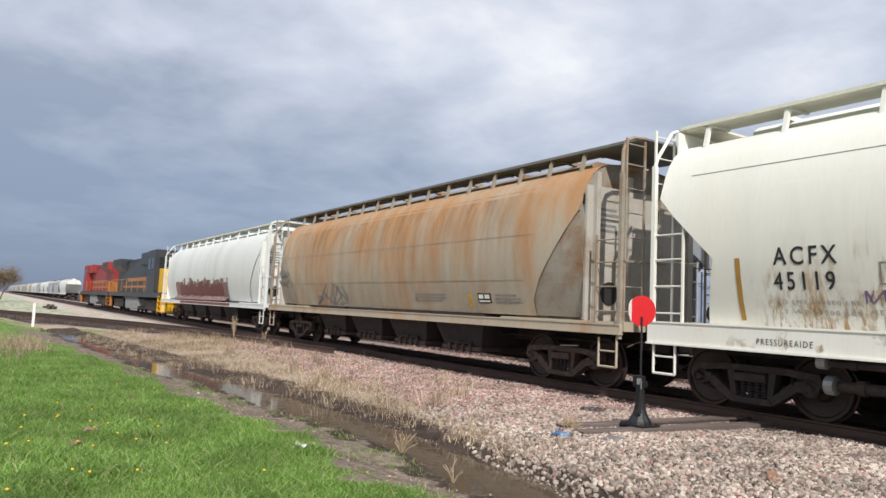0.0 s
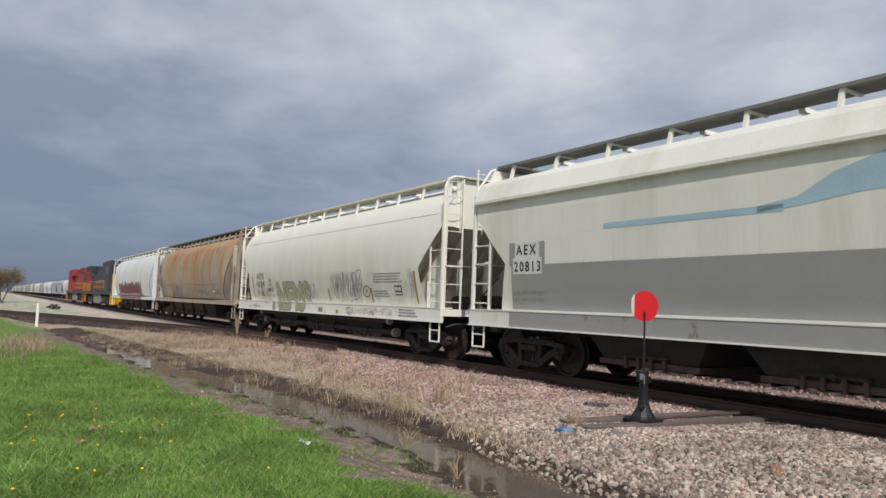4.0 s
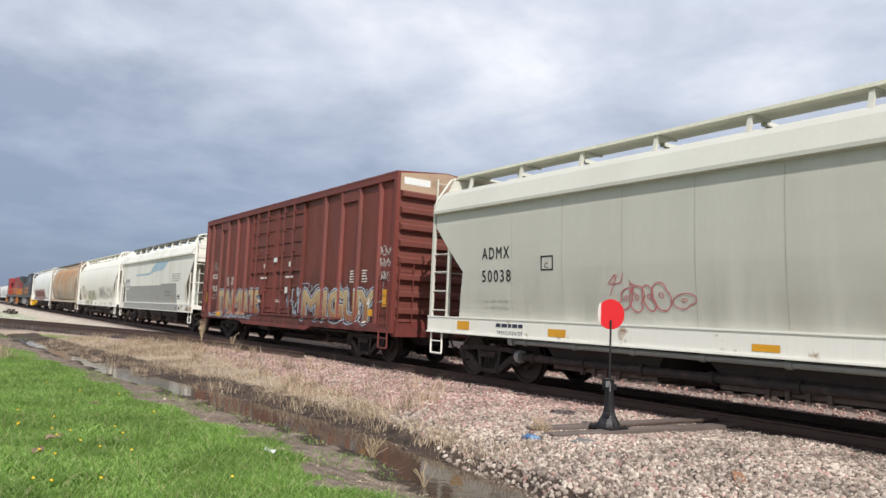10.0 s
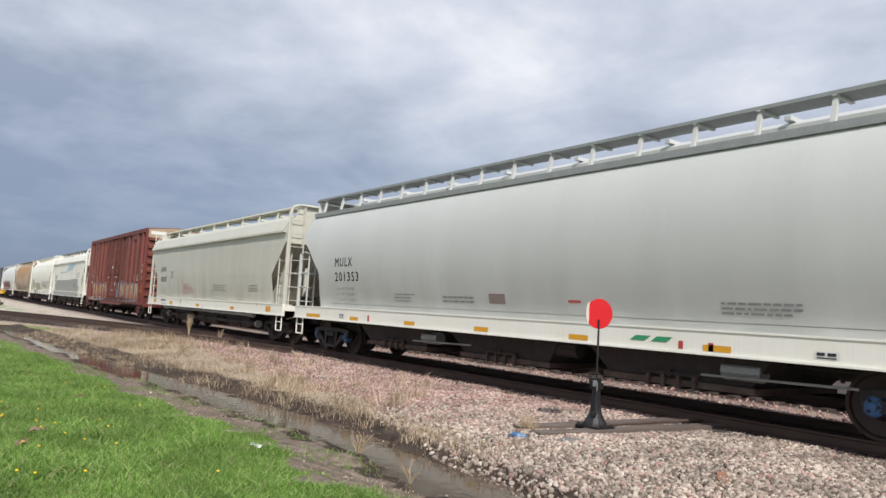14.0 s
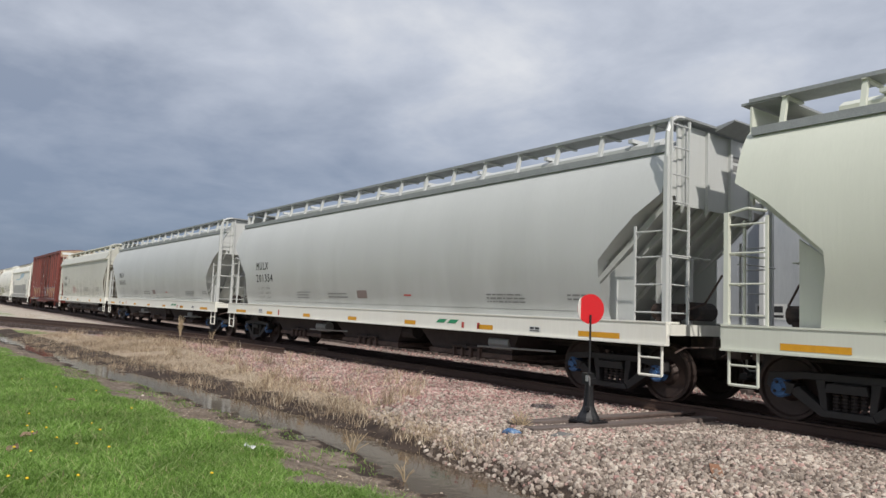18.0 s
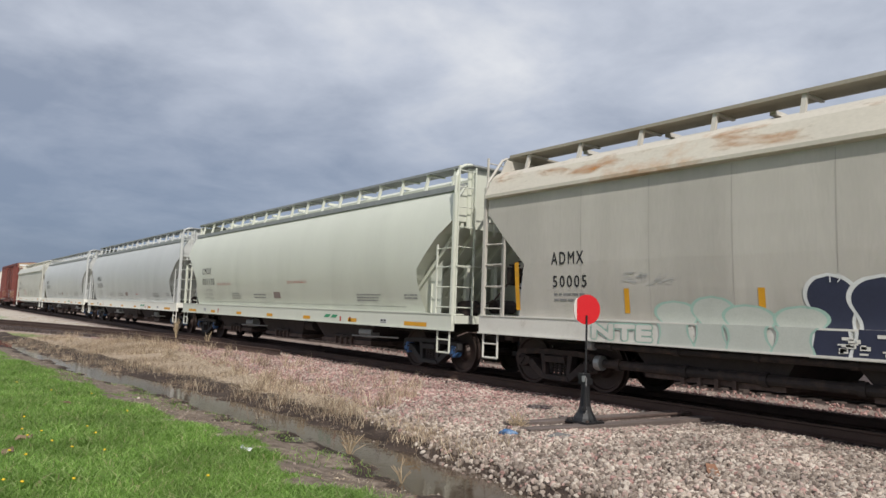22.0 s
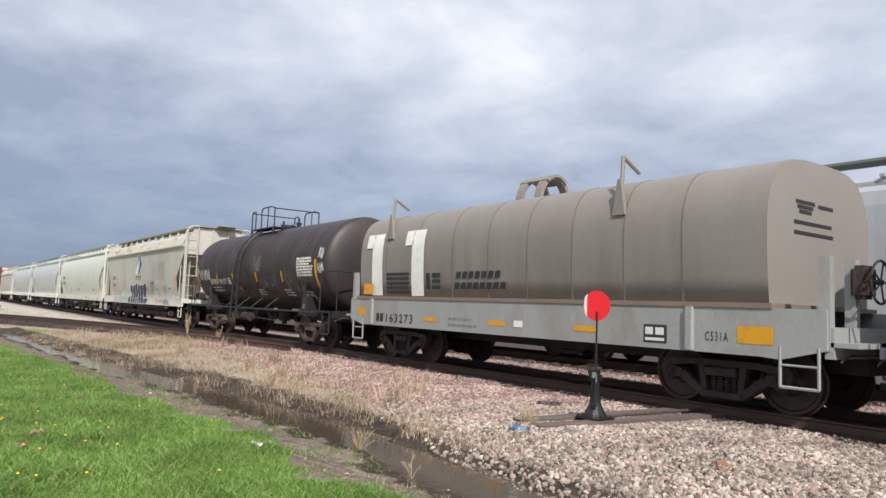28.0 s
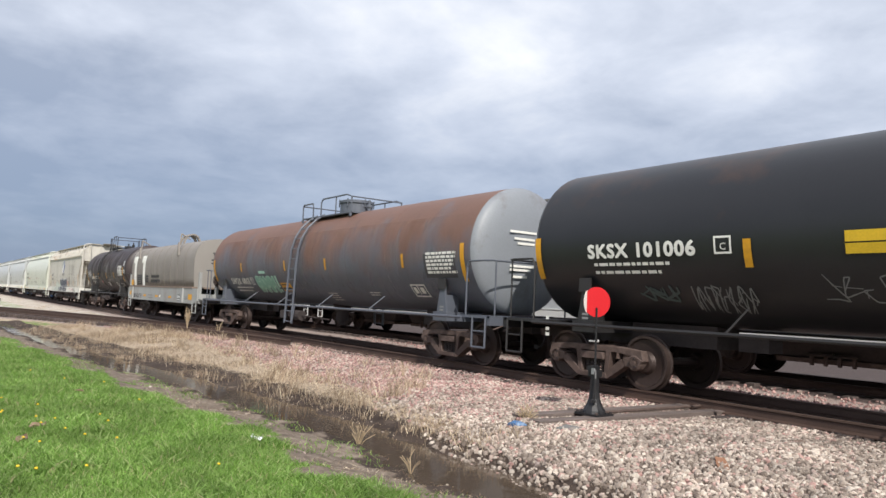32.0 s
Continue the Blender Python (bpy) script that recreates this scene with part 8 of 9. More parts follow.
    bx("rear_panel", -h + 0.05, -h + 0.12, 1.45, 1.5, 2.5, stripe, bevel=0.005)
    bx("air_reservoir", -3.4, 3.0, 1.42, 1.08, 1.24, LOCO_BLACK, bevel=0.04)
    for w in (-1, 1):
        bm = bmesh.new()
        pipe(bm, [(x, w * 1.46, z) for x, z in ((-h + 0.3, 1.6), (-h + 0.3, 2.6), (h - 5.4, 2.6), (h - 5.4, 1.6))] if d > 0 else [(x, w * 1.46, z) for x, z in ((h - 0.3, 1.6), (h - 0.3, 2.6), (-h + 5.4, 2.6), (-h + 5.4, 1.6))], 0.025, 5)
        for k in range(7):
            x = d * (-h + 1.5 + k * (2 * h - 7.6) / 6)
            rod(bm, (x, w * 1.46, 1.6), (x, w * 1.46, 2.6), 0.02, 5)
        part("handrail", bm, stripe, car)
        for s in (-1, 1):
            bm = bmesh.new()
            for k in range(4):
                box(bm, s * (h - 0.5) - 0.3, min(w * 1.3, w * 1.52), 0.40 + k * 0.3, s * (h - 0.5) + 0.3, max(w * 1.3, w * 1.52), 0.45 + k * 0.3)
            box(bm, s * (h - 0.85) - 0.02, min(w * 1.3, w * 1.5), 0.35, s * (h - 0.85) + 0.02, max(w * 1.3, w * 1.5), 1.5)
            part("step_well", bm, nose if s * d > 0 else stripe, car)
    for c in (-(h - 4.0), h - 4.0):
        for w in (-1, 1):
            bm = bmesh.new()
            prism(bm, ((c - 2.5, 0.75), (c - 2.3, 1.0), (c + 2.3, 1.0), (c + 2.5, 0.75), (c + 2.3, 0.45), (c + 1.0, 0.38), (c - 1.0, 0.38), (c - 2.3, 0.45)), "y", *sorted((w * 1.02, w * 1.2)))
            part("truck_frame", bm, IRON, car)
        for u in (-1.75, 0, 1.75):
            wh = piece("wheelset", shared("wheelset", wheelset_shape, WHEEL_STEEL), car, pose(c + u, 0, 0.457))
            SPINNING.append((wh, c + u, 0.457))
    draft_gear(car, h)


locomotive("red diesel locomotive with dark roof and orange end", -92.3, -70.0, LOCO_RED, LOCO_RED, LOCO_ORANGE, LOCO_ORANGE, False)
locomotive("black diesel locomotive with orange stripes and yellow nose", -69.3, -46.9, LOCO_BLACK, LOCO_BLACK, LOCO_YELLOW, LOCO_ORANGE, True)

# ---- hoppers parked on the siding ----
SIDING_GREY = mat("dull grey parked car paint", (0.42, 0.44, 0.46), 0.6, 0, 0.1, 0.8, 25, 0.03, second=(0.33, 0.35, 0.38), cover=0.42, stretch=(1.4, 1, 0.2))
SIDING_POST = mat("white side post paint", (0.60, 0.61, 0.61), 0.55, 0, 0.08, 1)
SIDING_TAN = mat("tan parked car paint", (0.45, 0.40, 0.31), 0.6, 0, 0.1, 0.8, second=(0.36, 0.30, 0.22), cover=0.4)
PARKED = "hoppers parked on the siding"


def park(car, x):
    car[0].matrix_basis = pose(x, PARKED_Y, 0)
    tagged(car[0], group=PARKED)
    return car[0]


ribbed = hopper("parked_hopper", "grey ribbed covered hopper parked on the siding", 0, 17.0, SIDING_GREY, ((1.53, 1.28), (1.53, 2.0), (1.53, 2.26), (1.53, 2.8), (1.53, 3.3), (1.53, 3.62), (1.50, 3.9), (1.2, 4.05), (0.9, 4.12), (0.45, 4.15)), parked=True, side_posts=12,
                boards=(0.7, 1.35), board_mat=WOOD_BOARD, sill_paint=SIDING_POST, posts=9, gear="dark", cut=((3.40, 0.0), (2.40, 1.2), (1.28, 1.2)))
park(ribbed, -3.4)
data_panel(ribbed[0], -4.9, 1.42, -4.2, 1.75, lambda z: 1.53, CHALK, BLACK_INK)
bars(ribbed[0], "reflector", [(x, 1.0, x + 0.5, 1.2) for x in (-6.3, 3.0)], lambda z: 1.59, YELLOW)
for x in (-21.3, -39.2, -57.1, -75.0, -92.9, 14.5):
    copy_thing(ribbed[0], pose(x, PARKED_Y, 0))
far_white = park(hopper("parked_hopper", "white covered hopper parked far along the siding", 0, 17.5, PALE_GREY, parked=True, posts=6, far=True, gear="dark"), -186)
far_tan = park(hopper("parked_hopper", "tan covered hopper parked far along the siding", 0, 17.5, SIDING_TAN, FLAT, parked=True, posts=6, far=True, gear="dark"), -330)
far_grey = park(hopper("parked_hopper", "dull grey covered hopper parked far along the siding", 0, 17.5, SIDING_GREY, FLAT, parked=True, posts=6, far=True, gear="dark"), -204.5)
for k in range(2, 26):
    src = (far_white, far_white, far_grey)[k % 3] if k < 8 else (far_tan, far_white, far_tan, far_grey)[k % 4]
    if k != 8:
        copy_thing(src, pose(-186 - 18.5 * k, PARKED_Y, 0))
far_tan.matrix_basis = pose(-186 - 18.5 * 8, PARKED_Y, 0)


# ---- what moves ----
def motions():
    times, metres = [t for t, x in TRAIN], [x for t, x in TRAIN]
    for car, mid in TRAIN_CARS:
        walk(car, [(t, pose(mid + x, TRACK_Y, 0)) for t, x in TRAIN])
    steps = [k * 0.1 for k in range(321)]
    turn = [math.degrees(float(np.interp(t, times, metres)) / 0.457) for t in steps]
    for w, x, r in SPINNING:
        walk(w, [(t, pose(x, 0, r, 0, a, 0)) for t, a in zip(steps, turn)])

# ---- switch stand and its long ties ----
STAND = (-6.68, 7.57)
STAND_BLACK = mat("black switch stand paint", (0.018, 0.018, 0.02), 0.45, 0.2, 0.2, 8)
TARGET_RED = mat("red target paint", (0.54, 0.012, 0.018), 0.4, 0, 0.06, 5)


def switch_stand():
    s = thing("switch_stand", "black switch stand with a round red target beside the track", "switch stand", at=pose(*STAND, -0.13, 0, 0, 0))
    bm = bmesh.new()
    box(bm, -0.20, -0.17, 0, 0.20, 0.17, 0.03)
    lathe(bm, ((0.165, 0.03), (0.155, 0.07), (0.11, 0.14), (0.08, 0.22), (0.066, 0.34), (0.052, 0.62), (0.05, 0.66), (0.0, 0.66)), "z", 12)
    for a in range(4):
        x, y = (-1, 1, 1, -1)[a] * 0.17, (-1, -1, 1, 1)[a] * 0.05
        prism(bm, ((x, 0.03), (x * 0.3, 0.03), (x * 0.3, 0.20)), "y", y - 0.012, y + 0.012)
    part("pedestal", bm, STAND_BLACK, s, smooth=False)
    bm = bmesh.new()
    for a in range(4):
        lathe(bm, ((0, 0.03), (0.022, 0.03), (0.022, 0.055), (0, 0.06)), "z", 6, centre=((-1, 1, 1, -1)[a] * 0.17, (-1, -1, 1, 1)[a] * 0.145, 0))
    part("bolts", bm, IRON, s)
    bm = bmesh.new()
    rod(bm, (0, 0, 0.6), (0, 0, 1.47), 0.014, 8)
    part("spindle", bm, STAND_BLACK, s)
    bm = bmesh.new()
    box(bm, -0.075, -0.06, 0.52, 0.075, 0.06, 0.60)
    box(bm, -0.06, -0.09, 0.60, 0.06, 0.03, 0.67)
    part("head", bm, STAND_BLACK, s)
    bm = bmesh.new()
    pipe(bm, ((0.07, -0.07, 0.62), (0.10, -0.10, 0.50), (0.09, -0.11, 0.30), (0.08, -0.11, 0.18)), 0.018, 6)
    lathe(bm, ((0, 0.17), (0.035, 0.18), (0.035, 0.22), (0, 0.24)), "z", 8, centre=(0.08, -0.11, 0))
    part("throw_lever", bm, STAND_BLACK, s)
    bm = bmesh.new()
    box(bm, 0.02, -0.10, 0.56, 0.07, -0.075, 0.64)
    part("padlock", bm, GALV, s, "weathered padlock")
    # two crossed target discs: the broad one faces along the road to the stand
    eye = math.atan2(-STAND[1], -STAND[0])
    toward = Vector((math.cos(eye), math.sin(eye), 0))
    right_ = Vector((-toward.y, toward.x, 0))
    for turn, r, m, lab, at in ((eye + math.radians(30), 0.21, TARGET_RED, "round red target disc", -0.02 * toward), (eye + math.radians(74), 0.155, WHITE_INK, "white disc set across the red target", 0.03 * toward - 0.13 * right_)):
        bm = bmesh.new()
        lathe(bm, ((0, -0.003), (r, -0.003), (r, 0.003), (0, 0.003)), "y", 32)
        ob = part("target", bm, m, s, lab)
        ob.matrix_basis = Matrix.Translation(at + Vector((0, 0, 1.55))) @ Matrix.Rotation(turn + math.pi / 2, 4, "Z")
    return s


def loose_tie(name, label, x, y, z, length, w, h_, turn, material_):
    bm = bmesh.new()
    box(bm, -w / 2, -length / 2, 0, w / 2, length / 2, h_)
    bmesh.ops.subdivide_edges(bm, edges=bm.edges[:], cuts=3, use_grid_fill=True)
    for v in bm.verts:
        v.co += Vector((lump(v.co.x * 9, v.co.y * 9, 1, 3), lump(v.co.y * 9, v.co.z * 9, 1, 5), lump(v.co.z * 9, v.co.x * 9, 1, 7))) * 0.012
    ob = part(name, bm, material_)
    ob.matrix_basis = pose(x, y, z, 0, 0, turn)
    return tagged(ob, label, "timber")


switch_stand()
SWITCH_TIE = mat("grey switch tie", (0.12, 0.095, 0.085), 0.9, 0, 0.3, 4, 50, 0.5, second=(0.20, 0.155, 0.14), cover=0.4, stretch=(3, 0.5, 3))
loose_tie("switch_tie", "long weathered switch tie carrying the switch stand", -6.93, 8.6, -0.315, 4.2, 0.22, 0.19, -4, SWITCH_TIE)
loose_tie("switch_tie", "long weathered switch tie carrying the switch stand", -6.42, 8.55, -0.32, 4.3, 0.22, 0.19, -6, SWITCH_TIE)
bm = bmesh.new()
rod(bm, (0, 0, 0), (0.1, 2.2, 0), 0.022, 8)
rod_ = part("connecting_rod", bm, RUSTY)
rod_.matrix_basis = pose(-6.68, 7.7, -0.11)
tagged(rod_, "rusty connecting rod from switch stand to the points", "rod")

# ---- grass, straw, stones and litter along the line ----
def island_material(name, stops, rough=0.8, spec=0.2, through_=0.0):
    """One surface for many small pieces: each takes its own colour from the stops."""
    g = bpy.data.materials.new(name)
    g.use_nodes = True
    t = g.node_tree
    b = t.nodes["Principled BSDF"]
    b.inputs["Roughness"].default_value, b.inputs["Specular IOR Level"].default_value = rough, spec
    geo, ramp = node(t, "ShaderNodeNewGeometry"), node(t, "ShaderNodeValToRGB")
    while len(ramp.color_ramp.elements) < len(stops):
        ramp.color_ramp.elements.new(0.5)
    for e, (p, c) in zip(ramp.color_ramp.elements, stops):
        e.position, e.color = p, (*c, 1)
    t.links.new(geo.outputs["Random Per Island"], ramp.inputs[0])
    co, n, mul, rng = node(t, "ShaderNodeTexCoord"), node(t, "ShaderNodeTexNoise"), node(t, "ShaderNodeVectorMath", operation="SCALE"), node(t, "ShaderNodeMapRange")
    n.inputs["Scale"].default_value, n.inputs["Detail"].default_value = 1.1, 4
    rng.inputs["From Min"].default_value, rng.inputs["From Max"].default_value = 0.3, 0.7
    rng.inputs["To Min"].default_value, rng.inputs["To Max"].default_value = 0.7, 1.3
    t.links.new(co.outputs["Object"], n.inputs["Vector"])
    t.links.new(n.outputs[0], rng.inputs["Value"])
    t.links.new(ramp.outputs[0], mul.inputs[0])
    t.links.new(rng.outputs[0], mul.inputs["Scale"])
    t.links.new(mul.outputs[0], b.inputs["Base Color"])
    if through_:
        tr, mix = node(t, "ShaderNodeBsdfTranslucent"), node(t, "ShaderNodeMixShader")
        t.links.new(mul.outputs[0], tr.inputs[0])
        mix.inputs[0].default_value = through_
        out = [k for k in t.nodes if k.type == "OUTPUT_MATERIAL"][0]
        t.links.new(b.outputs[0], mix.inputs[1])
        t.links.new(tr.outputs[0], mix.inputs[2])
        t.links.new(mix.outputs[0], out.inputs[0])
    return g


def stuff(name, verts, faces, material_, label, category):
    mesh = bpy.data.meshes.new(name)
    mesh.from_pydata(verts, [], faces)
    mesh.materials.append(material_)
    return tagged(new(name, mesh), label, category, kind="stuff")


RNG = random.Random(17)


def blades(spots, height, width, lean, bend=0.5):
    """Bent blades of two faces on spots of (x, y, z, scale)."""
    verts, faces = [], []
    for x, y, z, s in spots:
        a, h = RNG.uniform(0, 6.283), height * s * RNG.uniform(0.55, 1.3)
        w = width * RNG.uniform(0.7, 1.3) * (0.6 + 0.4 * s)
        b, l = RNG.uniform(0, 6.283), lean * h * RNG.uniform(0.2, 1.2)
        u, v, dx, dy = math.cos(a) * w, math.sin(a) * w, math.cos(b) * l, math.sin(b) * l
        i = len(verts)
        verts += [(x - u, y - v, z), (x + u, y + v, z), (x + dx * bend + u * 0.6, y + dy * bend + v * 0.6, z + h * 0.6), (x + dx * bend - u * 0.6, y + dy * bend - v * 0.6, z + h * 0.6), (x + dx * 1.5, y + dy * 1.5, z + h)]
        faces += [(i, i + 1, i + 2, i + 3), (i + 3, i + 2, i + 4)]
    return verts, faces


def scatter(count, x0, x1, y0, y1, keep, near=True):
    """Spots in a strip of the plan; denser towards x1 where near."""
    out, tries = [], 0
    while len(out) < count and tries < count * 6:
        tries += 1
        u = RNG.random()
        x = x1 - (x1 - x0) * (u ** 2.0 if near else u)
        y = RNG.uniform(y0, y1)
        s = keep(x, y)
        if s > 0 and RNG.random() < min(1.0, s + 0.15):
            out.append((x, y, ground_z(x, y) - 0.01, s))
    return out


def on_grass(x, y):
    g = cover_at(x, y)[0]
    return g if g > 0.4 else 0


def on_straw(x, y):
    g, m, s = cover_at(x, y)
    v = 1 - max(g, m, s * 0.85)
    return v * (0.7 + 0.9 * lump(x, y, 0.7, 13.0)) if v > 0.15 else 0


GRASS = island_material("grass blades", ((0.0, (0.105, 0.185, 0.038)), (0.35, (0.18, 0.315, 0.065)), (0.7, (0.27, 0.42, 0.11)), (0.92, (0.37, 0.47, 0.19)), (1.0, (0.44, 0.38, 0.22))), 0.55, 0.25, 0.5)
STRAW = island_material("dry grass blades", ((0.0, (0.15, 0.105, 0.075)), (0.3, (0.26, 0.19, 0.135)), (0.6, (0.41, 0.32, 0.225)), (0.88, (0.58, 0.48, 0.35)), (1.0, (0.68, 0.59, 0.45))), 0.8, 0.2, 0.2)
spots = scatter(80000, -22, -4.2, 0.0, 4.2, on_grass)
spots += scatter(9000, -48, -20, -0.6, 3.2, on_grass)
spots += scatter(16000, -40, 9, -9, 3, lambda x, y: on_grass(x, y) if y < 0 or x > -4.3 else 0, False)
stuff("grass", *blades(spots, 0.062, 0.0055, 0.95), GRASS, "short fresh green grass on the verge", "grass")
spots = scatter(15000, -22, -4.2, 0.0, 4.2, lambda x, y: on_grass(x, y) if lump(x, y, 1.9, 5.0) + 0.4 * lump(x, y, 5.1, 2.0) > 0.10 else 0)
# sprouts in the mud between the verge and the water
spots += scatter(2600, -20, -4.6, 2.2, 4.9, lambda x, y: 0.5 * cover_at(x, y)[1] if lump(x, y, 0.9, 21.0) > 0.16 and y < ditch(x)[0] - ditch(x)[1] - 0.1 else 0, False)
stuff("grass_tuft", *blades(spots, 0.095, 0.0085, 1.1), GRASS, "taller tufts of green grass on the verge", "grass")
spots = scatter(22000, -36, -7.0, 2.5, 9.0, on_straw)
spots += scatter(5000, -60, -24, -0.5, 8.6, lambda x, y: max(on_straw(x, y), 0.3 if lump(x, y, 0.35, 8.0) > 0.1 and abs(y - fork_y(x)) > 1.7 else 0))
stuff("dry_grass", *blades(spots, 0.13, 0.005, 1.3), STRAW, "flattened straw-coloured dead grass on the ditch bank", "dry grass")
spots = scatter(16000, -24, -4.6, 2.0, 5.6, lambda x, y: 0.4 * cover_at(x, y)[1] * (1 if lump(x, y, 1.2, 4.4) > 0.0 else 0.15), False)
stuff("mud_straw", *blades(spots, 0.055, 0.0075, 2.2), STRAW, "bits of dead grass trodden into the mud", "dry grass")
spots = []
for k in range(95):
    cx, cy = RNG.uniform(-34, -9.5), 0
    cy = lerp(cx, (-34, -20, -9), (6.3, 7.0, 6.6)) + RNG.gauss(0, 0.75)
    for q in range(RNG.randint(20, 60)):
        x, y = cx + RNG.gauss(0, 0.13), cy + RNG.gauss(0, 0.10)
        spots.append((x, y, ground_z(x, y) - 0.01, RNG.uniform(0.6, 1.1)))
# dead grass that hangs over the far bank of the ditch
for k in range(190):
    cx = -6.5 - 27 * RNG.random() ** 1.4
    yc, hw = ditch(cx)
    cy = yc + hw + 0.12 + abs(RNG.gauss(0, 0.38))
    for q in range(RNG.randint(8, 30)):
        x, y = cx + RNG.gauss(0, 0.12), cy + RNG.gauss(0, 0.07)
        spots.append((x, y, ground_z(x, y) - 0.01, RNG.uniform(0.25, 0.65)))
for k in range(26):
    cx, cy = RNG.uniform(-26, -19), RNG.uniform(-0.2, 1.4)
    for q in range(60):
        x, y = cx + RNG.gauss(0, 0.25), cy + RNG.gauss(0, 0.18)
        spots.append((x, y, ground_z(x, y) - 0.01, RNG.uniform(0.6, 1.3)))
stuff("dry_tufts", *blades(spots, 0.32, 0.005, 0.7), STRAW, "standing tufts of dead straw-coloured grass", "dry grass")


def weed(name, label, x, y, z, count, height, spread, material_):
    r = random.Random(int(x * 31))
    bm = bmesh.new()
    for k in range(count):
        a, l = r.uniform(0, 6.283), r.uniform(0.3, 1.0) * spread
        h = height * r.uniform(0.5, 1.0)
        p = [(0, 0, 0), (math.cos(a) * l * 0.4, math.sin(a) * l * 0.4, h * 0.6), (math.cos(a) * l, math.sin(a) * l, h)]
        pipe(bm, p, 0.004, 4)
        if r.random() < 0.6:
            pipe(bm, [p[1], (p[1][0] + r.uniform(-0.1, 0.1), p[1][1] + r.uniform(-0.1, 0.1), p[1][2] + 0.15)], 0.003, 4)
    ob = part(name, bm, material_)
    ob.matrix_basis = pose(x, y, z)
    tagged(ob, label, "weed")


DEAD_STEM = mat("dead stems", (0.40, 0.31, 0.20), 0.8, 0, 0.2, 9)
weed("dead_weed", "pale dead weed standing in the ditch water", -7.86, 4.55, -0.56, 16, 0.34, 0.22, DEAD_STEM)
weed("dry_reeds", "tall straw-coloured reeds beside the track", -29.4, 8.75, -0.22, 40, 0.95, 0.16, DEAD_STEM)
weed("dry_reeds", "tall straw-coloured reeds beside the track", -25.2, 8.6, -0.22, 14, 0.55, 0.2, DEAD_STEM)
weed("dry_reeds", "thin dry reeds on the shoulder", -16.5, 7.6, -0.22, 12, 0.4, 0.2, DEAD_STEM)
weed("dry_reeds", "thin dry reeds on the shoulder", -12.0, 7.9, -0.22, 9, 0.35, 0.2, DEAD_STEM)
weed("dry_weed", "small straw-coloured weed by the switch ties", -6.95, 6.55, -0.24, 30, 0.22, 0.2, DEAD_STEM)
weed("dead_weed", "pale dead weed at the water's edge", -6.3, 4.3, -0.52, 9, 0.2, 0.15, DEAD_STEM)


def stone_shapes():
    out = []
    for k in range(5):
        bm = bmesh.new()
        bmesh.ops.create_icosphere(bm, subdivisions=1, radius=1.0)
        r = random.Random(40 + k)
        for v in bm.verts:
            v.co *= r.uniform(0.72, 1.15)
        out.append((np.array([v.co[:] for v in bm.verts]), [tuple(v.index for v in f.verts) for f in bm.faces]))
        bm.free()
    return out


STONES = stone_shapes()


def stones(name, count, x0, x1, y0, y1, keep, size, material_, label, near=True):
    verts, faces, base = [], [], 0
    for x, y, z, s in scatter(count, x0, x1, y0, y1, keep, near):
        co, fs = STONES[RNG.randrange(5)]
        e = Euler((RNG.uniform(0, 6.3), RNG.uniform(0, 6.3), RNG.uniform(0, 6.3))).to_matrix()
        r = size * RNG.uniform(0.55, 1.35)
        k = (co * np.array((r, r * RNG.uniform(0.6, 1.0), r * RNG.uniform(0.45, 0.8)))) @ np.array(e) + np.array((x, y, z + 0.008 + r * 0.28))
        verts.append(k)
        faces += [(a + base, b + base, c + base) for a, b, c in fs]
        base += len(co)
    return stuff(name, [tuple(v) for v in np.concatenate(verts)], faces, material_, label, "ballast")


LIMESTONE = island_material("pale crushed stone", ((0.0, (0.10, 0.078, 0.066)), (0.25, (0.21, 0.17, 0.143)), (0.6, (0.335, 0.28, 0.238)), (0.84, (0.51, 0.45, 0.39)), (1.0, (0.34, 0.20, 0.18))), 0.85)
PINKSTONE = island_material("pinkish crushed granite", ((0.0, (0.16, 0.092, 0.086)), (0.4, (0.335, 0.195, 0.18)), (0.75, (0.45, 0.30, 0.275)), (0.9, (0.50, 0.43, 0.38)), (1.0, (0.21, 0.16, 0.14))), 0.85)


def white_heap(x, y):
    s = cover_at(x, y)[2]
    edge = smooth_step(-9.5, -7.0, x + 0.35 * (7.3 - y) + 0.8 * lump(x, y, 0.8, 3.0))
    return s * edge if y < 9.6 else s * 0.5 * edge


def pink_bed(x, y):
    s = cover_at(x, y)[2]
    return s * (1.05 - smooth_step(-8.8, -6.5, x + 0.35 * (7.3 - y) + 0.8 * lump(x, y, 0.8, 3.0)))


stones("white_ballast", 27000, -10.5, -2.4, 4.8, 9.7, white_heap, 0.034, LIMESTONE, "loose pale crushed stone heaped beside the switch", False)
stones("pink_ballast", 24000, -34, -6.0, 6.2, 9.9, pink_bed, 0.030, PINKSTONE, "loose pinkish ballast along the shoulder")
stones("mixed_ballast", 9000, -30, -6.0, 6.0, 9.9, pink_bed, 0.030, LIMESTONE, "pale stones mixed into the ballast shoulder")
# stone colours carry both oil and the shade below the train
OIL_SHADE_STONE = island_material("oily dark ballast", ((0.0, (0.03, 0.024, 0.024)), (0.6, (0.075, 0.056, 0.052)), (1.0, (0.14, 0.11, 0.10))), 0.8)
stones("bed_ballast", 7000, -30, -2.0, 9.5, 12.2, lambda x, y: 1.0, 0.036, OIL_SHADE_STONE, "ballast between the rails, dark with oil and painted-in shade")
stones("far_ballast", 5000, -26, -2.0, 12.2, 14.9, lambda x, y: 1.0, 0.038, PINKSTONE, "dusty ballast between the main track and the siding")
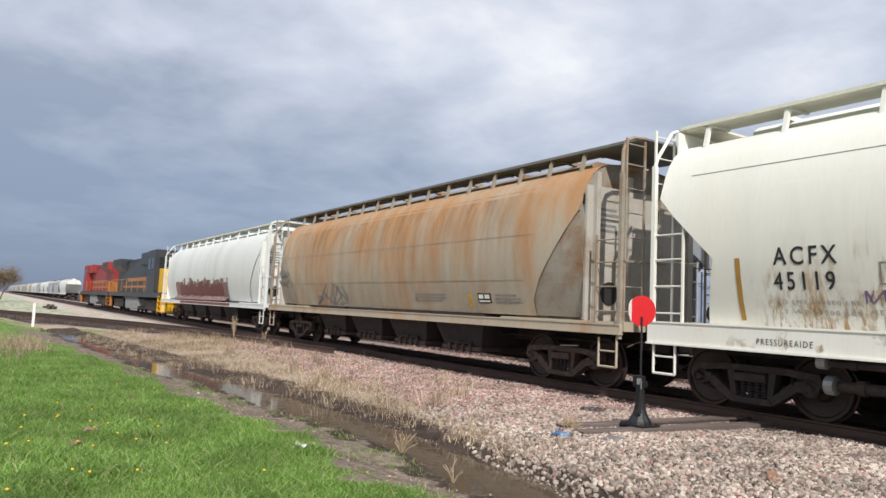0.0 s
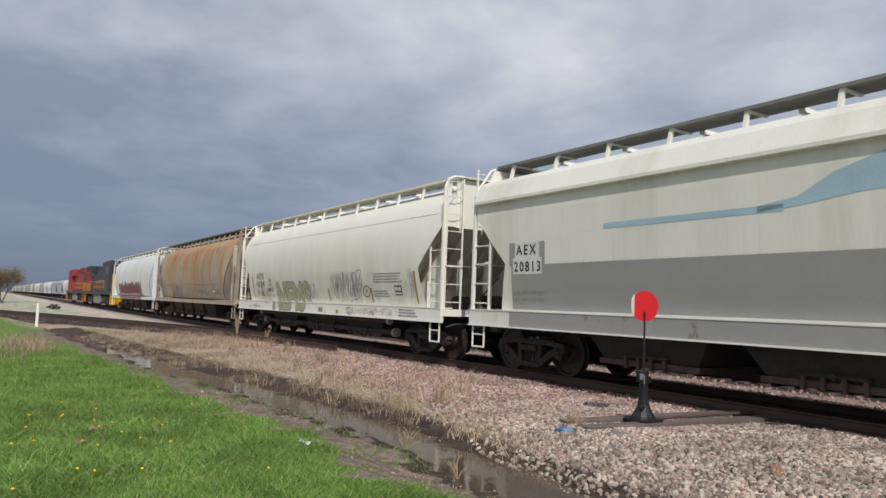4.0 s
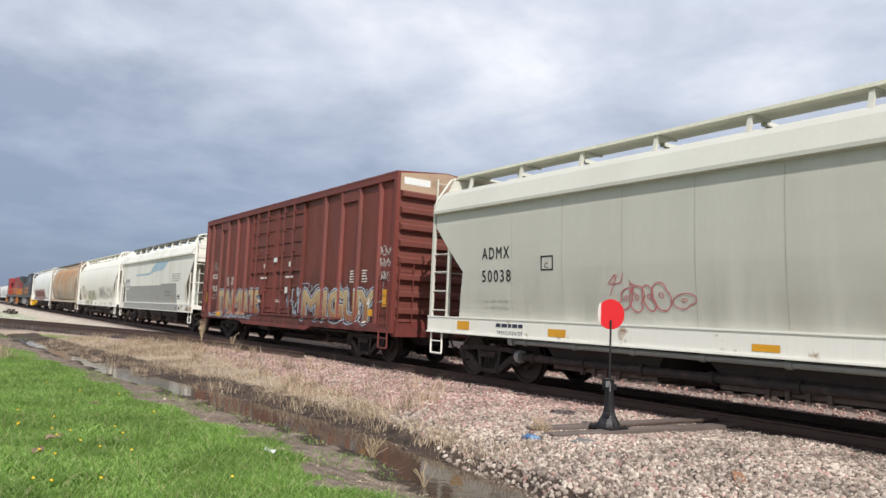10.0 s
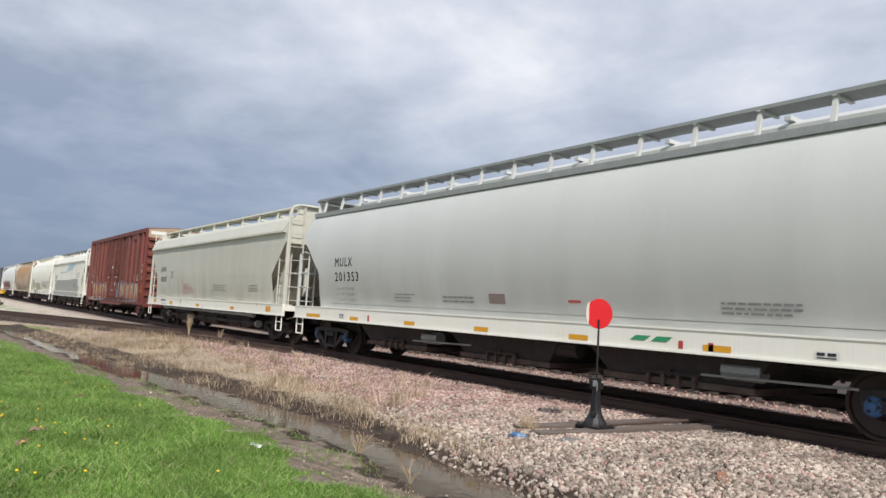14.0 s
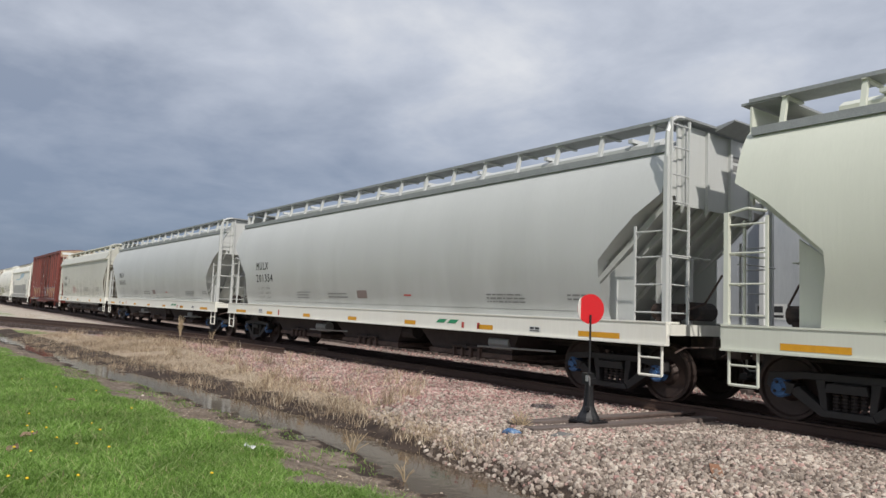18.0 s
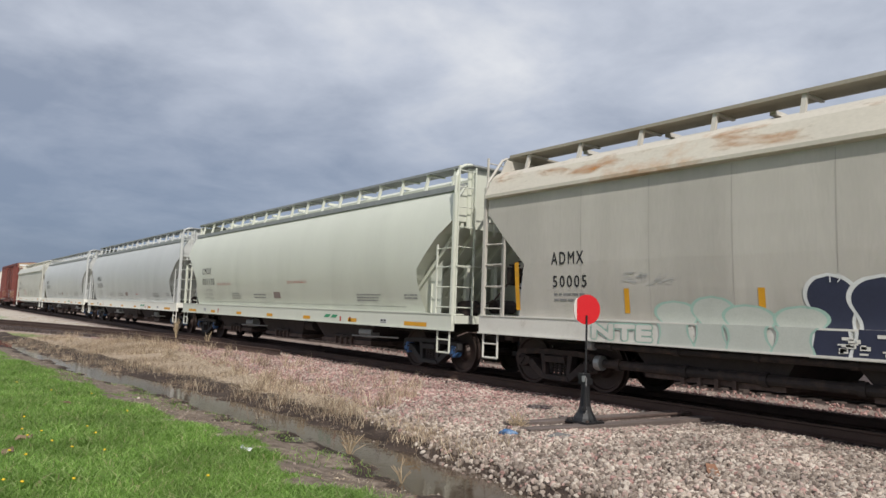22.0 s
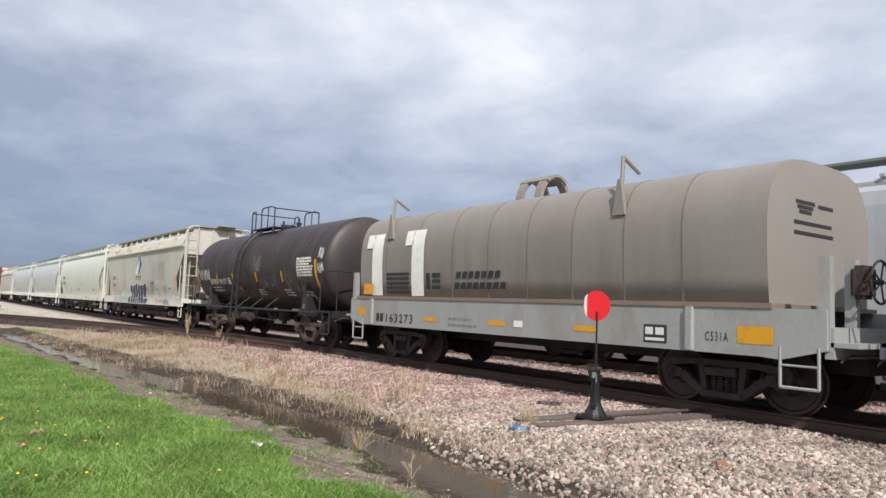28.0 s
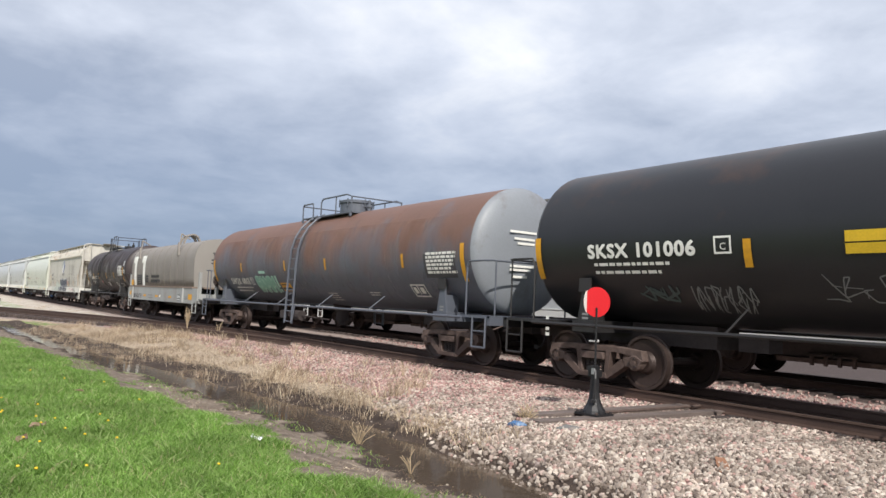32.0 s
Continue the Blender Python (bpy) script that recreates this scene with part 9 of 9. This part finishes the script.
stones("mud_stones", 110, -14, -4.5, 3.0, 6.0, lambda x, y: cover_at(x, y)[1], 0.022, LIMESTONE, "few pale stones in the mud by the ditch", False)


def plank(name, label, x, y, z, l, w, h_, turn, tilt, material_):
    ob = loose_tie(name, label, x, y, z, l, w, h_, turn, material_)
    ob.matrix_basis = pose(x, y, z, tilt, 3, turn)


RUST_WOOD = mat("rust-brown scrap", (0.24, 0.12, 0.07), 0.9, 0, 0.3, 8, 60, 0.5)
DARK_WOOD = mat("dark scrap wood", (0.14, 0.095, 0.075), 0.9, 0, 0.3, 8, 60, 0.5)
plank("wood_scrap", "rust-brown broken tie end lying on the stones", -4.04, 6.45, -0.235, 0.42, 0.10, 0.09, 40, 8, RUST_WOOD)
plank("wood_scrap", "dark splintered board lying on the stones", -4.17, 8.40, -0.19, 0.36, 0.12, 0.05, 65, 6, DARK_WOOD)
plank("wood_scrap", "flat brown chip of wood on the stones", -4.55, 6.72, -0.20, 0.34, 0.09, 0.04, -35, 4, RUST_WOOD)
plank("wood_scrap", "grey cut block at the end of the ties", -6.10, 6.47, -0.27, 0.30, 0.20, 0.14, 20, 0, mat("grey cut wood", (0.16, 0.16, 0.155), 0.9, 0, 0.25, 8, 60, 0.4))

# a crumpled blue bag
bm = bmesh.new()
bmesh.ops.create_icosphere(bm, subdivisions=3, radius=0.12)
for v in bm.verts:
    n = 1 + 0.5 * lump(v.co.x * 14, v.co.y * 14 + v.co.z * 9, 1, 6.0)
    v.co = Vector((v.co.x * 0.85 * n, v.co.y * 0.5 * n, v.co.z * 0.45 * n))
bag = part("plastic_bag", bm, mat("blue plastic", (0.045, 0.12, 0.26), 0.5, 0, 0.3, 12, second=(0.30, 0.40, 0.50), cover=0.35))
bag.matrix_basis = pose(-6.75, 6.22, -0.19, 0, 0, 40)
tagged(bag, "crumpled blue plastic bag by the switch ties", "litter")

# dandelions in the grass
DANDELION = mat("dandelion yellow", (0.75, 0.48, 0.01), 0.6, 0, 0.1, 9)


def head_shape(bm):
    lathe(bm, ((0, 0.08), (0.012, 0.083), (0.015, 0.088), (0.009, 0.095), (0, 0.097)), "z", 10)


def stem_shape(bm):
    rod(bm, (0, 0, -0.02), (0, 0, 0.08), 0.003, 5)


for k in range(34):
    x = -4.8 - 11 * RNG.random() ** 1.3
    y = RNG.uniform(0.15, float(grass_edge(x)) - 0.4)
    if k > 14:
        x = RNG.gauss(-8.6, 1.2)
        y = RNG.gauss(1.0, 0.4)
    d = thing("dandelion", "yellow dandelion flower in the grass", "flower", "dandelions in the verge", pose(x, y, ground_z(x, y), RNG.uniform(-12, 12), RNG.uniform(-12, 12), 0))
    piece("flower_head", shared("flower head", head_shape, DANDELION), d)
    piece("stem", shared("flower stem", stem_shape, GRASS), d)

# brown leaves on the grass
for x, y in ((-8.9, 1.12), (-8.2, 0.9), (-7.57, 3.09), (-11.9, 2.0)):
    pale = x == -7.57
    bm = bmesh.new()
    c = [bm.verts.new((0.09 * math.cos(a), 0.05 * math.sin(a), 0.02 * math.cos(3 * a))) for a in np.linspace(0, 5.6, 9)]
    bm.faces.new(c)
    bmesh.ops.solidify(bm, geom=bm.faces[:], thickness=0.004)
    leaf = part("dead_leaf", bm, CHALK if pale else mat("dull brown leaf", (0.22, 0.15, 0.10), 0.8, 0, 0.25, 12))
    leaf.matrix_basis = pose(x, y, ground_z(x, y) + 0.05, 10, -8, x * 70)
    tagged(leaf, "pale scrap of paper in the grass" if pale else "curled brown dead leaf in the grass", "litter" if pale else "leaf")

# a white marker post, a stack of old ties and the bare bush by the far tracks
bm = bmesh.new()
prism(bm, ((-0.06, -0.3), (0.06, -0.3), (0.06, 0.92), (0.0, 0.98), (-0.06, 0.92)), "y", -0.03, 0.03)
post_ = part("marker_post", bm, mat("white post paint", (0.70, 0.70, 0.66), 0.6, 0, 0.1, 5))
post_.matrix_basis = pose(-40.04, 2.04, -0.22, 0, 0, 70)
tagged(post_, "white wooden marker post in the grass", "post")
for k, (dx, dz) in enumerate(((0, 0), (0.5, 0), (1.0, 0), (0.2, 0.18), (0.75, 0.18))):
    loose_tie("old_tie", "dark old tie stacked beside the far track", -78 + dx * 2, 5.0 + dx * 0.5, -0.22 + dz, 2.6, 0.23, 0.18, 75 + 3 * k, TIE_WOOD)


def bare_tree(x, y, z, height, seed):
    r = random.Random(seed)
    tree = thing("bare_tree", "bushy brown tree just coming into bud", "tree", "trees beyond the tracks", pose(x, y, z))
    bark = mat("grey-brown bark", (0.11, 0.08, 0.06), 0.9, 0, 0.2, 6)
    bm = bmesh.new()
    tips = []

    def grow(p, d, l, rad, depth):
        q = p + d * l
        rod(bm, p, q, rad, 5, caps=False)
        if depth == 0:
            tips.append(q)
            return
        for _ in range(3):
            n = (d + Vector((r.gauss(0, 0.55), r.gauss(0, 0.55), r.gauss(0.1, 0.3)))).normalized()
            grow(q, n, l * r.uniform(0.6, 0.8), rad * 0.6, depth - 1)
    for k in range(4):
        grow(Vector((r.gauss(0, 0.4), r.gauss(0, 0.4), -0.2)), Vector((r.gauss(0, 0.3), r.gauss(0, 0.3), 1)).normalized(), height * 0.3, 0.09, 4)
    part("limbs", bm, bark, tree)
    v, f = [], []
    for p in tips:
        for _ in range(34):
            c = p + Vector((r.gauss(0, 0.5), r.gauss(0, 0.5), r.gauss(0, 0.42)))
            u, w = Vector((r.gauss(0, 1), r.gauss(0, 1), r.gauss(0, 1))).normalized() * 0.16, Vector((r.gauss(0, 1), r.gauss(0, 1), r.gauss(0, 1))).normalized() * 0.025
            i = len(v)
            v += [tuple(c + u), tuple(c + w), tuple(c - u), tuple(c - w)]
            f.append((i, i + 1, i + 2, i + 3))
    mesh = bpy.data.meshes.new("crown")
    mesh.from_pydata(v, [], f)
    mesh.materials.append(island_material("bud leaves", ((0, (0.14, 0.09, 0.06)), (0.6, (0.22, 0.15, 0.10)), (1, (0.20, 0.19, 0.08)))))
    ob = new("crown", mesh)
    ob.parent = tree


bare_tree(-118, 1.5, -0.3, 5.4, 5)
bare_tree(-126, -1.2, -0.3, 5.2, 6)
bare_tree(-112, -2.0, -0.3, 5.0, 7)


motions()
